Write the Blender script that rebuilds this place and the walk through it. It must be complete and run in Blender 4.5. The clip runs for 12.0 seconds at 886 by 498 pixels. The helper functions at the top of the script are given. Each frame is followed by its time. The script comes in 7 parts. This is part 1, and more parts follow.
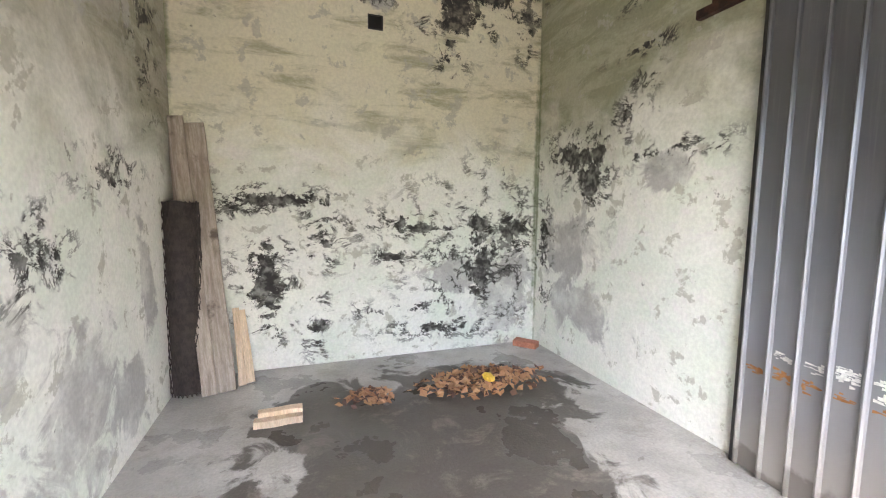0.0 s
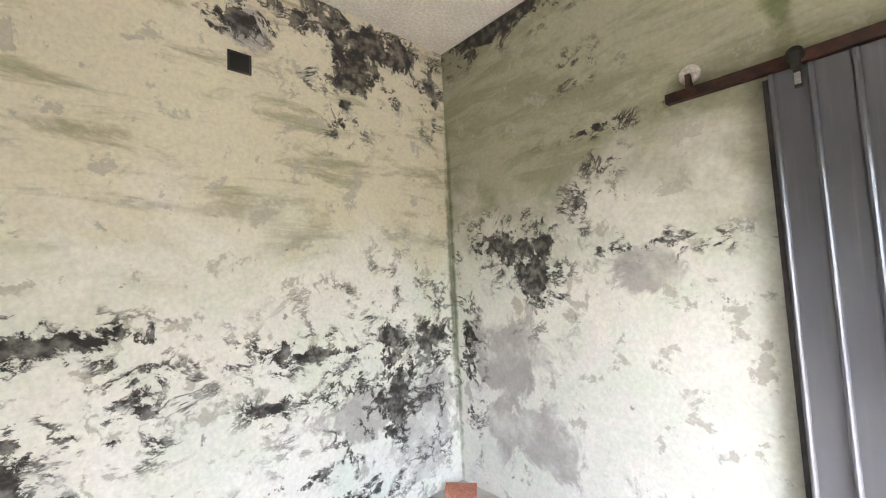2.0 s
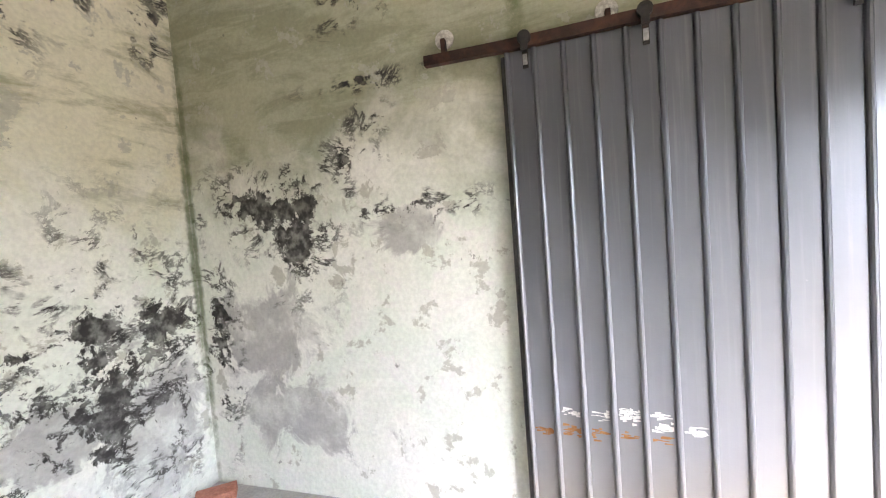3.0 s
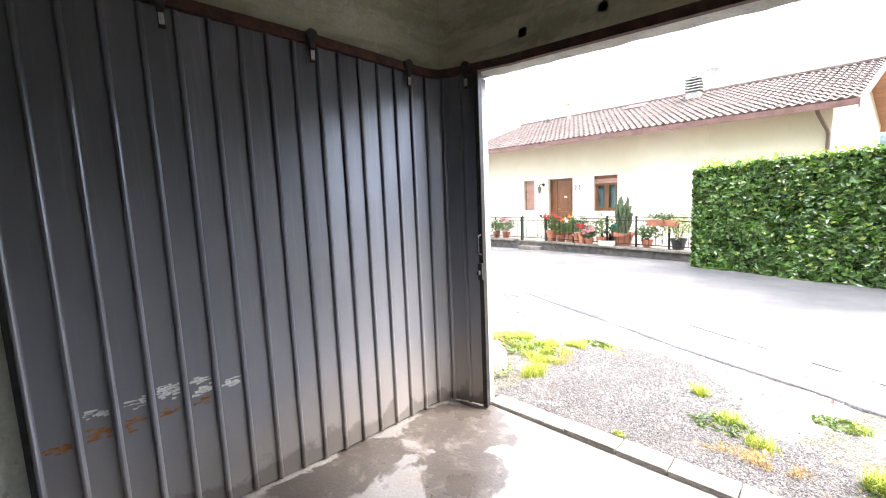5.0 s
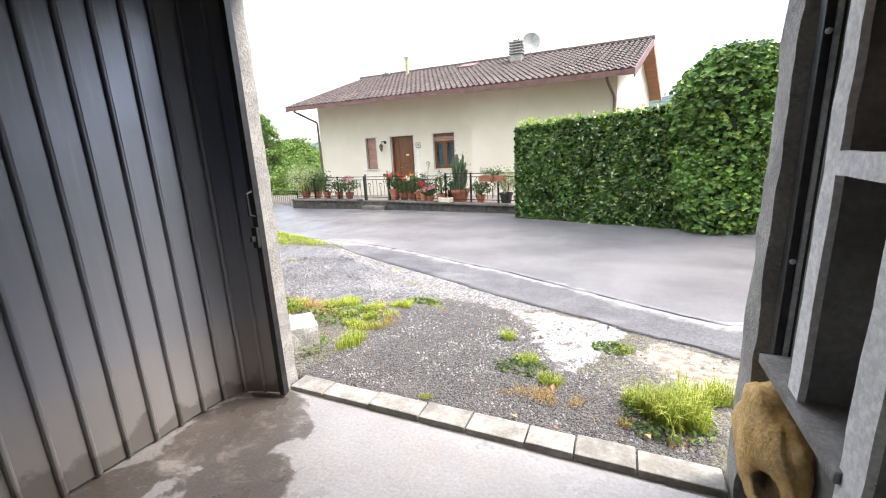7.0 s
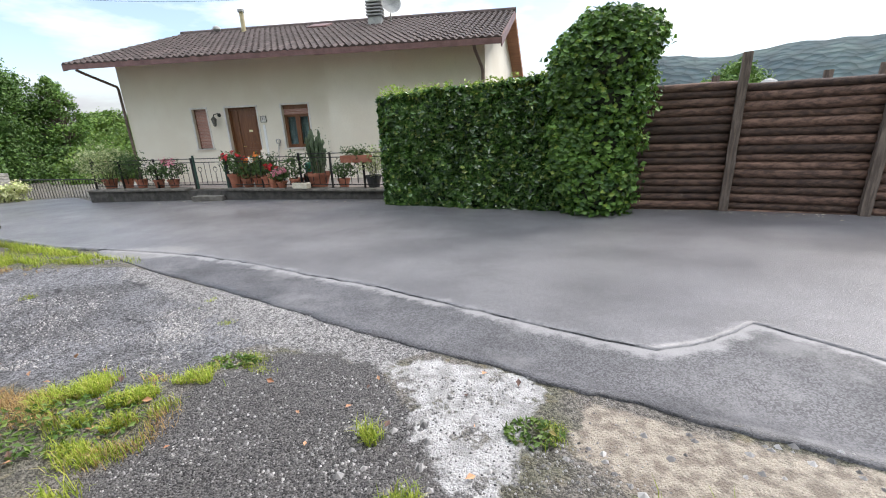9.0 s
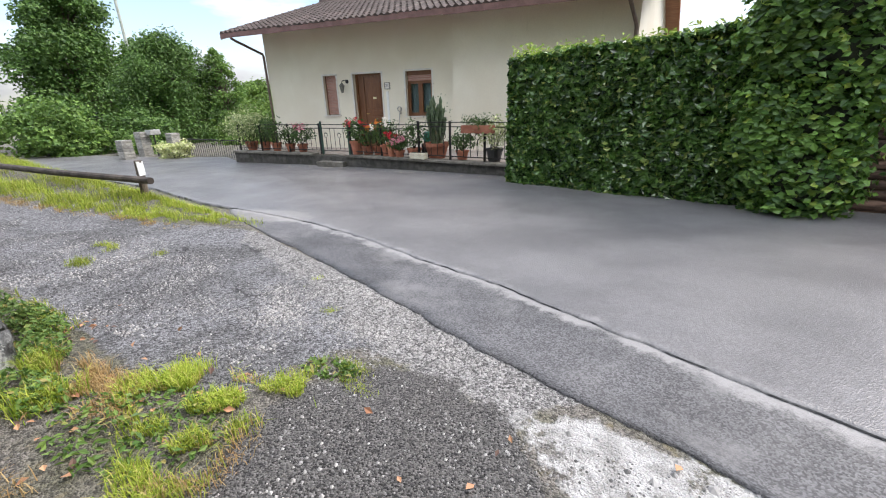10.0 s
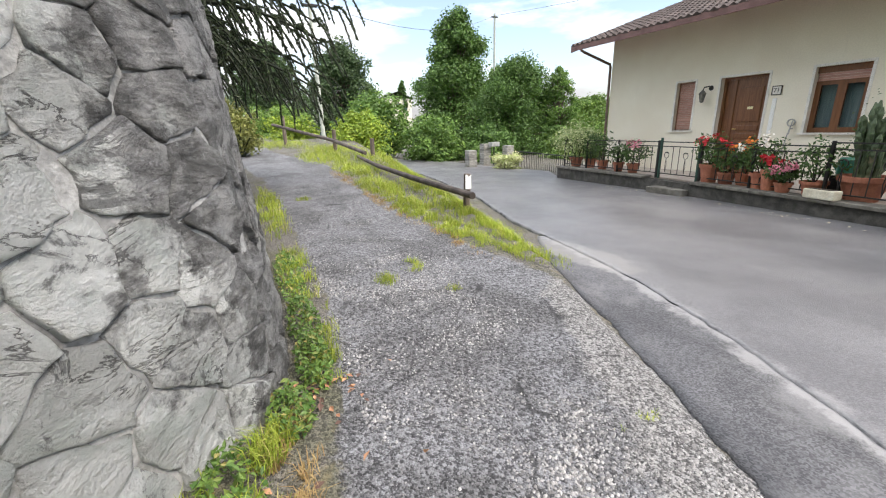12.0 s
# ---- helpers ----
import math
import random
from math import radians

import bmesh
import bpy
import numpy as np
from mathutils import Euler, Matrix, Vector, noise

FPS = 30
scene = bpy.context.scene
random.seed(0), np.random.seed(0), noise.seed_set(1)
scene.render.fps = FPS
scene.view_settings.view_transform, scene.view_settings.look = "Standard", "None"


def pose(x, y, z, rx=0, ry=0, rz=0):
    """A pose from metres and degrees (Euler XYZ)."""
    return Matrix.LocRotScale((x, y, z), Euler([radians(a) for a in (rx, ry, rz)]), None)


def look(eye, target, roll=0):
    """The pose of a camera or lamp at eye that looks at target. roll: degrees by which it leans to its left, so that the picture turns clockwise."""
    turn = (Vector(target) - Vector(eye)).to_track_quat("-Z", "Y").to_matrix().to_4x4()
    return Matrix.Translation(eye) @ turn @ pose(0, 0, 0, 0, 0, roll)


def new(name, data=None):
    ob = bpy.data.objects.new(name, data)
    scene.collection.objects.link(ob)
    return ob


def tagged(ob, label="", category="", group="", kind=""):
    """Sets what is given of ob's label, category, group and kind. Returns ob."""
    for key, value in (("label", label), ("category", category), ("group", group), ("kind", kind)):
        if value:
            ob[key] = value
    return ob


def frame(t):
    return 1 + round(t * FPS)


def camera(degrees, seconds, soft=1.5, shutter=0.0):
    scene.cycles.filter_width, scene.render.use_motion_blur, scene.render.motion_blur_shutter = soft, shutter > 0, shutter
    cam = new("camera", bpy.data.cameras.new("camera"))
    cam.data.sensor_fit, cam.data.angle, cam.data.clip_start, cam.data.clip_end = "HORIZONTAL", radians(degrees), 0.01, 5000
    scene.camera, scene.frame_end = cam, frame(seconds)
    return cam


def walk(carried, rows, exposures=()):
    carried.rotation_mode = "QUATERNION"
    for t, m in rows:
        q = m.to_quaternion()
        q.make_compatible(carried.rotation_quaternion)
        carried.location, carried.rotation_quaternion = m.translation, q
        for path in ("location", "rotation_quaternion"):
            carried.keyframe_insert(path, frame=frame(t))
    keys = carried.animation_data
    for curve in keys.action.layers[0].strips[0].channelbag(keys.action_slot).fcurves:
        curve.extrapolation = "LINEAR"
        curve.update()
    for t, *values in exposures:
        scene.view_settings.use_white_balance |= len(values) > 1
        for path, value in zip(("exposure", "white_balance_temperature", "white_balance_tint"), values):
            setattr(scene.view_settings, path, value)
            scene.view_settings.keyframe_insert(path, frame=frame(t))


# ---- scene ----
cam = camera(95.4, 12.0, soft=1.1)
PATH = [
    (0, (0.093, 0.009, 1.386), (0.744, 1.89, 1.188), 0.5),
    (0.5, (0.003, 0.3, 1.49), (0.649, 2.191, 1.408), 0.1),
    (1, (0.011, 0.611, 1.554), (0.756, 2.467, 1.582), -1.1),
    (1.5, (0.043, 0.956, 1.639), (1.023, 2.694, 1.778), -2.2),
    (2, (0.017, 1.182, 1.662), (1.363, 2.655, 1.798), -2.8),
    (2.5, (0.178, 1.24, 1.634), (1.872, 2.3, 1.705), -3.3),
    (2.7, (0.231, 1.224, 1.654), (2.026, 2.108, 1.648), -4.0),
    (4.3, (0.216, 1.399, 1.559), (1.996, 0.514, 1.332), -2.7),
    (4.5, (0.161, 1.393, 1.562), (1.846, 0.344, 1.316), -2.6),
    (5, (-0.009, 1.367, 1.55), (1.384, -0.047, 1.311), -2.4),
    (5.5, (-0.095, 1.322, 1.559), (0.96, -0.362, 1.334), -2.2),
    (6, (-0.148, 1.277, 1.554), (0.703, -0.516, 1.301), -2.2),
    (6.5, (-0.139, 1.137, 1.51), (0.666, -0.661, 1.167), -2.5),
    (7, (-0.13, 0.806, 1.453), (0.678, -0.965, 0.995), -2.8),
    (7.3, (-0.093, 0.637, 1.41), (0.672, -1.139, 0.898), -3.2),
    (7.5, (-0.081, 0.484, 1.407), (0.618, -1.312, 0.873), -3.0),
    (7.7, (-0.052, 0.34, 1.409), (0.565, -1.482, 0.863), -3.3),
    (9.3, (0.212, -0.959, 1.337), (0.426, -2.858, 0.748), -2.3),
    (9.5, (0.302, -1.105, 1.309), (0.636, -2.979, 0.696), -2.2),
    (10, (0.557, -1.495, 1.268), (1.275, -3.234, 0.589), -1.6),
    (10.5, (0.858, -1.755, 1.271), (1.892, -3.318, 0.572), -1.3),
    (11, (1.138, -2.015, 1.259), (2.447, -3.368, 0.582), -1.3),
    (11.5, (1.454, -2.326, 1.235), (2.999, -3.427, 0.601), -1.6),
    (12, (1.82, -2.537, 1.25), (3.551, -3.359, 0.676), -1.8),
]
EXPOSURES = [(0.0, 5.25, 7500, 16), (1.0, 5.5, 7500, 17), (2.7, 5.6, 7400, 18), (4.3, 4.6, 7300, 18), (5.0, 3.5, 6950, 16), (5.5, 2.95, 6850, 15), (6.5, 2.55, 6900, 15), (7.7, 2.05, 7000, 14), (9.3, 1.35, 6600, 12), (10.5, 1.55, 6850, 13), (12.0, 1.52, 6950, 12)]
walk(cam, [(t, look(eye, target, roll)) for t, eye, target, roll in PATH], EXPOSURES)

# ---- world, sun ----
SUN_EL, SUN_AZ = 50.0, 236.0
world = bpy.data.worlds.new("world")
scene.world = world
world.use_nodes = True
wn, wl = world.node_tree.nodes, world.node_tree.links
sky = wn.new("ShaderNodeTexSky")
sky.sky_type, sky.sun_disc = "NISHITA", False
sky.sun_elevation, sky.sun_rotation = radians(SUN_EL), radians(SUN_AZ)
geo = wn.new("ShaderNodeTexCoord")
split = wn.new("ShaderNodeSeparateXYZ")
wl.new(geo.outputs["Generated"], split.inputs[0])
# broken overcast: brighter to the zenith, blue gaps low in the sky
lift = wn.new("ShaderNodeMapRange")
lift.inputs["From Min"].default_value, lift.inputs["From Max"].default_value = 0.0, 1.0
lift.inputs["To Min"].default_value, lift.inputs["To Max"].default_value = 1.25, 18.0
wl.new(split.outputs["Z"], lift.inputs["Value"])
tint = wn.new("ShaderNodeCombineXYZ")
for k, f in enumerate((0.94, 0.99, 1.05)):
    mul = wn.new("ShaderNodeMath"); mul.operation = "MULTIPLY"; mul.inputs[1].default_value = f
    wl.new(lift.outputs[0], mul.inputs[0]); wl.new(mul.outputs[0], tint.inputs[k])
stretch = wn.new("ShaderNodeMapping")
stretch.inputs["Scale"].default_value = (1.4, 1.4, 5.0)
stretch.inputs["Location"].default_value = (0.6, 0.2, 0.0)
wl.new(geo.outputs["Generated"], stretch.inputs[0])
puffs = wn.new("ShaderNodeTexNoise")
puffs.inputs["Scale"].default_value, puffs.inputs["Detail"].default_value, puffs.inputs["Roughness"].default_value = 1.7, 7, 0.55
wl.new(stretch.outputs[0], puffs.inputs["Vector"])
cover = wn.new("ShaderNodeMapRange")
cover.inputs["From Min"].default_value, cover.inputs["From Max"].default_value = 0.46, 0.64
cover.inputs["To Min"].default_value, cover.inputs["To Max"].default_value = 0.05, 1.0
wl.new(puffs.outputs["Fac"], cover.inputs["Value"])
blend = wn.new("ShaderNodeMix"); blend.data_type = "RGBA"
wl.new(cover.outputs[0], blend.inputs["Factor"])
haze = wn.new("ShaderNodeVectorMath"); haze.operation = "SCALE"; haze.inputs["Scale"].default_value = 0.75
wl.new(sky.outputs[0], haze.inputs[0]); wl.new(haze.outputs["Vector"], blend.inputs["A"]); wl.new(tint.outputs[0], blend.inputs["B"])
wl.new(blend.outputs["Result"], wn["Background"].inputs["Color"])
wn["Background"].inputs["Strength"].default_value = 0.13
sun = new("sun", bpy.data.lights.new("sun", "SUN"))
sun.data.energy, sun.data.angle, sun.data.color = 1.1, radians(28), (1.0, 0.95, 0.88)
sun.matrix_world = look((-24, -16, 34), (0, 0, 0))


# ---- material tools ----
class Nodes:
    """A material under construction."""

    def __init__(self, name, coords="Object", piece=False):
        self.m = bpy.data.materials.new(name)
        self.m.use_nodes = True
        self.t = self.m.node_tree
        self.bsdf = self.t.nodes["Principled BSDF"]
        self.pos = self.t.nodes.new("ShaderNodeTexCoord").outputs[coords]
        self.rand = None
        if piece:
            self.rand = self.t.nodes.new("ShaderNodeObjectInfo").outputs["Random"]
            off = self.vmath("SCALE", (17.0, 31.0, 11.0), None)
            self.t.links.new(self.rand, off.node.inputs["Scale"])
            self.pos = self.vmath("ADD", self.pos, off)

    def put(self, socket, value):
        if isinstance(value, bpy.types.NodeSocket):
            self.t.links.new(value, socket)
        else:
            socket.default_value = value

    def vmath(self, op, a, b=None):
        n = self.t.nodes.new("ShaderNodeVectorMath"); n.operation = op
        self.put(n.inputs[0], a)
        if b is not None:
            self.put(n.inputs[1], b)
        return n.outputs["Value"] if op in ("LENGTH", "DOT_PRODUCT") else n.outputs["Vector"]

    def math(self, op, a, b=0.0, clamp=False):
        n = self.t.nodes.new("ShaderNodeMath"); n.operation = op; n.use_clamp = clamp
        self.put(n.inputs[0], a); self.put(n.inputs[1], b)
        return n.outputs[0]

    def noise(self, scale, detail=4.0, rough=0.55, stretch=None, distort=0.0, color=False):
        n = self.t.nodes.new("ShaderNodeTexNoise")
        vec = self.vmath("MULTIPLY", self.pos, stretch) if stretch else self.pos
        self.put(n.inputs["Vector"], vec)
        n.inputs["Scale"].default_value, n.inputs["Detail"].default_value = scale, detail
        n.inputs["Roughness"].default_value, n.inputs["Distortion"].default_value = rough, distort
        return n.outputs["Color" if color else "Fac"]

    def cells(self, scale, feature="F1", out="Distance", stretch=None):
        n = self.t.nodes.new("ShaderNodeTexVoronoi"); n.feature = feature
        vec = self.vmath("MULTIPLY", self.pos, stretch) if stretch else self.pos
        self.put(n.inputs["Vector"], vec); n.inputs["Scale"].default_value = scale
        return n.outputs[out]

    def ramp(self, value, lo, hi, a=0.0, b=1.0):
        n = self.t.nodes.new("ShaderNodeMapRange"); n.interpolation_type = "SMOOTHSTEP"
        self.put(n.inputs["Value"], value)
        for key, v in (("From Min", lo), ("From Max", hi), ("To Min", a), ("To Max", b)):
            n.inputs[key].default_value = v
        return n.outputs[0]

    def mix(self, f, a, b):
        n = self.t.nodes.new("ShaderNodeMix"); n.data_type = "RGBA"
        self.put(n.inputs["Factor"], f)
        for key, v in (("A", a), ("B", b)):
            self.put(n.inputs[key], (*v, 1.0) if isinstance(v, tuple) else v)
        return n.outputs["Result"]

    def scale_color(self, c, f):
        n = self.t.nodes.new("ShaderNodeMix"); n.data_type = "RGBA"; n.blend_type = "MULTIPLY"
        n.inputs["Factor"].default_value = 1.0
        self.put(n.inputs["A"], (*c, 1.0) if isinstance(c, tuple) else c)
        comb = self.t.nodes.new("ShaderNodeCombineXYZ")
        for k in range(3):
            self.put(comb.inputs[k], f)
        self.put(n.inputs["B"], comb.outputs[0])
        return n.outputs["Result"]

    def axis(self, k):
        n = self.t.nodes.new("ShaderNodeSeparateXYZ"); self.put(n.inputs[0], self.pos)
        return n.outputs[k]

    def attr(self, name):
        n = self.t.nodes.new("ShaderNodeAttribute"); n.attribute_name = name
        return n.outputs["Fac"]

    def blobs(self, spots):
        """The greatest of 1 - distance to each spot ((centre), (radii))."""
        best = None
        for c, r in spots:
            v = self.vmath("MULTIPLY", self.vmath("SUBTRACT", self.pos, c), tuple(1.0 / k for k in r))
            d = self.math("SUBTRACT", 1.0, self.vmath("LENGTH", v))
            best = d if best is None else self.math("MAXIMUM", best, d)
        return best

    def done(self, color, rough=0.8, bump=None, strength=0.3, dist=0.01, metal=0.0, spec=0.5):
        b = self.bsdf
        self.put(b.inputs["Base Color"], (*color, 1.0) if isinstance(color, tuple) else color)
        self.put(b.inputs["Roughness"], rough); self.put(b.inputs["Metallic"], metal)
        b.inputs["Specular IOR Level"].default_value = spec
        if bump is not None:
            n = self.t.nodes.new("ShaderNodeBump")
            n.inputs["Strength"].default_value, n.inputs["Distance"].default_value = strength, dist
            self.put(n.inputs["Height"], bump)
            self.put(b.inputs["Normal"], n.outputs[0])
        return self.m


def simple(name, c1, c2, scale=6.0, rough=0.8, fine=60.0, bump=0.3, dist=0.004, piece=False, rnd=0.0, stretch=None, metal=0.0, dirt=None, dirt_lo=0.58, spec=0.5):
    """Two tones in patches, fine grain, optional dirt and a change from piece to piece."""
    n = Nodes(name, piece=piece)
    col = n.mix(n.ramp(n.noise(scale, 5, 0.6, stretch), 0.35, 0.65), c1, c2)
    grain = n.noise(fine, 3, 0.6, stretch)
    col = n.scale_color(col, n.ramp(grain, 0.25, 0.75, 0.8, 1.15))
    if dirt:
        col = n.mix(n.ramp(n.noise(scale * 0.6, 6, 0.65), dirt_lo, dirt_lo + 0.14), col, dirt)
    if rnd and n.rand is not None:
        col = n.scale_color(col, n.ramp(n.rand, 0.0, 1.0, 1.0 - rnd, 1.0 + rnd))
    return n.done(col, n.ramp(grain, 0.2, 0.8, max(rough - 0.1, 0.02), min(rough + 0.1, 1.0)), grain, bump, dist, metal, spec)


def leafy(name, c1, c2, tip=None, rough=0.45, spec=0.35):
    """Foliage: each leaf its own tone, with a little light through it."""
    n = Nodes(name)
    isl = n.t.nodes.new("ShaderNodeNewGeometry").outputs["Random Per Island"]
    col = n.mix(isl, c1, c2)
    if tip:
        col = n.mix(n.ramp(n.math("FRACT", n.math("MULTIPLY", isl, 37.7)), 0.9, 0.98), col, tip)
    col = n.scale_color(col, n.ramp(n.noise(0.9, 3), 0.3, 0.7, 0.75, 1.2))
    m = n.done(col, rough, None, spec=spec)
    tr = n.t.nodes.new("ShaderNodeBsdfTranslucent"); n.put(tr.inputs["Color"], col)
    add = n.t.nodes.new("ShaderNodeMixShader"); add.inputs[0].default_value = 0.2
    n.t.links.new(n.bsdf.outputs[0], add.inputs[1]); n.t.links.new(tr.outputs[0], add.inputs[2])
    n.t.links.new(add.outputs[0], n.t.nodes["Material Output"].inputs["Surface"])
    return m


def plaster(name, spots, grey, upper, seed, low_mould=0.6, moss=None, bold=(), tones=((0.50, 0.47, 0.35), (0.30, 0.285, 0.19)), strata_lo=0.42):
    """Old green-white limewash: strata above, darkened for weaker light, peeled black spots, bare cement patches."""
    n = Nodes(name)
    n.pos = n.vmath("ADD", n.pos, (0.0, 0.0, 0.0))
    z = n.axis("Z")
    big = n.noise(1.6, 6, 0.6, distort=0.6)
    strata = n.noise(2.4, 8, 0.70, (0.6, 0.6, 2.3), 0.35)
    fine = n.noise(45, 4, 0.6)
    base = n.mix(n.ramp(big, 0.38, 0.62), (0.86, 0.85, 0.80), (0.76, 0.80, 0.72))
    base = n.mix(n.ramp(n.noise(3.1, 6, 0.7, distort=1.2), 0.5, 0.68), base, (0.82, 0.80, 0.77))
    high = n.math("ADD", z, n.math("MULTIPLY", n.math("SUBTRACT", big, 0.5), 1.6))
    # Stain strata, with the weaker light up the wall put into the tone.
    tone = n.mix(n.ramp(strata, strata_lo, strata_lo + 0.17), *tones)
    base = n.mix(n.ramp(high, upper, upper + 0.75, 0.0, 0.95), base, tone)
    flakes = n.ramp(n.noise(5.2, 8, 0.68, distort=0.25), 0.57, 0.61)
    base = n.mix(n.math("MULTIPLY", flakes, 0.7), base, (0.45, 0.435, 0.37))
    gap = n.blobs(grey)
    edge = n.math("ADD", gap, n.math("MULTIPLY", n.math("SUBTRACT", n.noise(3.0, 8, 0.68, distort=0.7), 0.5), 2.4))
    bare = n.math("MULTIPLY", n.ramp(edge, 0.34, 0.58), n.ramp(n.noise(4.0, 6, 0.65), 0.35, 0.6, 0.35, 0.95))
    base = n.mix(bare, base, n.mix(n.noise(7, 5), (0.34, 0.33, 0.32), (0.56, 0.545, 0.53)))
    spot = n.blobs(spots)
    rag = n.math("ADD", n.math("MINIMUM", spot, 0.55), n.math("MULTIPLY", n.math("SUBTRACT", n.noise(6.0, 9, 0.74, (1.0, 1.0, 1.2), 0.25), 0.5), 3.9))
    mould = n.ramp(rag, 0.55, 0.68)
    web = n.math("ABSOLUTE", n.math("SUBTRACT", n.noise(3.2, 9, 0.7, (1.0, 1.0, 1.5), 0.5), 0.5))
    vein = n.math("MULTIPLY", n.ramp(web, 0.008, 0.040, 1.0, 0.0), n.math("MULTIPLY", n.ramp(spot, -1.2, 0.1), n.ramp(n.noise(4.6, 4), 0.46, 0.56)))
    mould = n.math("MAXIMUM", mould, vein)
    if bold:
        patch = n.math("ADD", n.blobs(bold), n.math("MULTIPLY", n.math("SUBTRACT", n.noise(6.5, 9, 0.74, distort=0.3), 0.5), 4.4))
        mould = n.math("MAXIMUM", mould, n.ramp(patch, 0.18, 0.30))
    base = n.mix(n.math("MULTIPLY", mould, n.ramp(n.noise(16, 5), 0.3, 0.6, 0.7, 1.0)), base, (0.038, 0.034, 0.033))
    speck = n.ramp(n.noise(8.5, 5, 0.62), 0.69, 0.715)
    base = n.mix(n.math("MULTIPLY", speck, low_mould), base, (0.10, 0.095, 0.085))
    if moss:
        band = n.math("ADD", n.blobs(moss), n.math("MULTIPLY", n.math("SUBTRACT", n.noise(9, 7, 0.7), 0.5), 1.6))
        base = n.mix(n.ramp(band, 0.2, 0.9, 0.0, 0.75), base, (0.10, 0.135, 0.045))
    base = n.scale_color(base, n.ramp(fine, 0.25, 0.75, 0.9, 1.06))
    relief = n.math("SUBTRACT", n.math("MULTIPLY", fine, 0.12), n.math("ADD", n.math("MULTIPLY", mould, 0.6), n.math("ADD", n.math("MULTIPLY", bare, 0.5), n.math("MULTIPLY", flakes, 0.25))))
    return n.done(base, 0.88, relief, 0.55, 0.012)


# ---- mesh tools ----
def mesh_object(name, bm, material, parent=None, smooth=False):
    me = bpy.data.meshes.new(name)
    bmesh.ops.recalc_face_normals(bm, faces=bm.faces)
    bm.to_mesh(me); bm.free()
    me.materials.append(material)
    if smooth:
        for p in me.polygons:
            p.use_smooth = True
    ob = new(name, me)
    ob.parent = parent
    return ob


def part(name, bm, material, parent, label="", smooth=False):
    return tagged(mesh_object(name, bm, material, parent, smooth), label)


def thing(name, label, category, group="", at=(0, 0, 0), rz=0):
    ob = new(name)
    ob.matrix_basis = pose(*at, 0, 0, rz)
    ob.empty_display_size = 0.1
    return tagged(ob, label, category, group)


def structure(name, bm, material, label="", parent=None, smooth=False):
    return tagged(mesh_object(name, bm, material, parent, smooth), label, kind="structure")


def block(bm, x0, x1, y0, y1, z0, z1, bevel=0.0):
    vs = [bm.verts.new((x, y, z)) for z in (z0, z1) for y in (y0, y1) for x in (x0, x1)]
    fs = [bm.faces.new([vs[i] for i in f]) for f in ((0, 2, 3, 1), (4, 5, 7, 6), (0, 1, 5, 4), (2, 6, 7, 3), (0, 4, 6, 2), (1, 3, 7, 5))]
    if bevel:
        bmesh.ops.bevel(bm, geom=list({e for f in fs for e in f.edges}), offset=bevel, segments=2, affect="EDGES", profile=0.6)
    return vs


def boxed(*a, bevel=0.0):
    bm = bmesh.new()
    block(bm, *a, bevel=bevel)
    return bm


def prism(bm, outline, z0, z1):
    """An upright prism over a plan outline."""
    lo = [bm.verts.new((x, y, z0)) for x, y in outline]
    hi = [bm.verts.new((x, y, z1)) for x, y in outline]
    n = len(outline)
    bm.faces.new(lo[::-1]); bm.faces.new(hi)
    for i in range(n):
        bm.faces.new((lo[i], lo[(i + 1) % n], hi[(i + 1) % n], hi[i]))


def tube(bm, path, radius, seg=8, caps=True):
    """A round bar along a path; radius may change from point to point."""
    path = [Vector(p) for p in path]
    radii = radius if isinstance(radius, (list, tuple)) else [radius] * len(path)
    rings, side = [], None
    for i, p in enumerate(path):
        d = (path[min(i + 1, len(path) - 1)] - path[max(i - 1, 0)]).normalized()
        if side is None:
            side = d.cross(Vector((0, 0, 1)) if abs(d.z) < 0.9 else Vector((1, 0, 0))).normalized()
        side = (side - d * side.dot(d)).normalized()
        up = d.cross(side)
        rings.append([bm.verts.new(p + float(radii[i]) * (side * math.cos(a) + up * math.sin(a))) for a in (2 * math.pi * k / seg for k in range(seg))])
    for a, b in zip(rings, rings[1:]):
        for k in range(seg):
            bm.faces.new((a[k], a[(k + 1) % seg], b[(k + 1) % seg], b[k]))
    if caps:
        bm.faces.new(rings[0][::-1]); bm.faces.new(rings[-1])


def tubed(path, radius, seg=8):
    bm = bmesh.new()
    tube(bm, path, radius, seg)
    return bm


def lathe(bm, profile, seg=16, at=(0, 0, 0)):
    """A turned body from (radius, height) pairs."""
    rings = [[bm.verts.new((at[0] + r * math.cos(2 * math.pi * k / seg), at[1] + r * math.sin(2 * math.pi * k / seg), at[2] + z)) for k in range(seg)] for r, z in profile]
    for a, b in zip(rings, rings[1:]):
        for k in range(seg):
            bm.faces.new((a[k], a[(k + 1) % seg], b[(k + 1) % seg], b[k]))
    bm.faces.new(rings[0][::-1]); bm.faces.new(rings[-1])


def soup(name, verts, faces, material, parent=None, smooth=False):
    me = bpy.data.meshes.new(name)
    me.from_pydata([tuple(v) for v in verts], [], faces)
    me.materials.append(material)
    if smooth:
        me.polygons.foreach_set("use_smooth", [True] * len(me.polygons))
    me.update()
    ob = new(name, me)
    ob.parent = parent
    return ob


rng = np.random.default_rng(7)


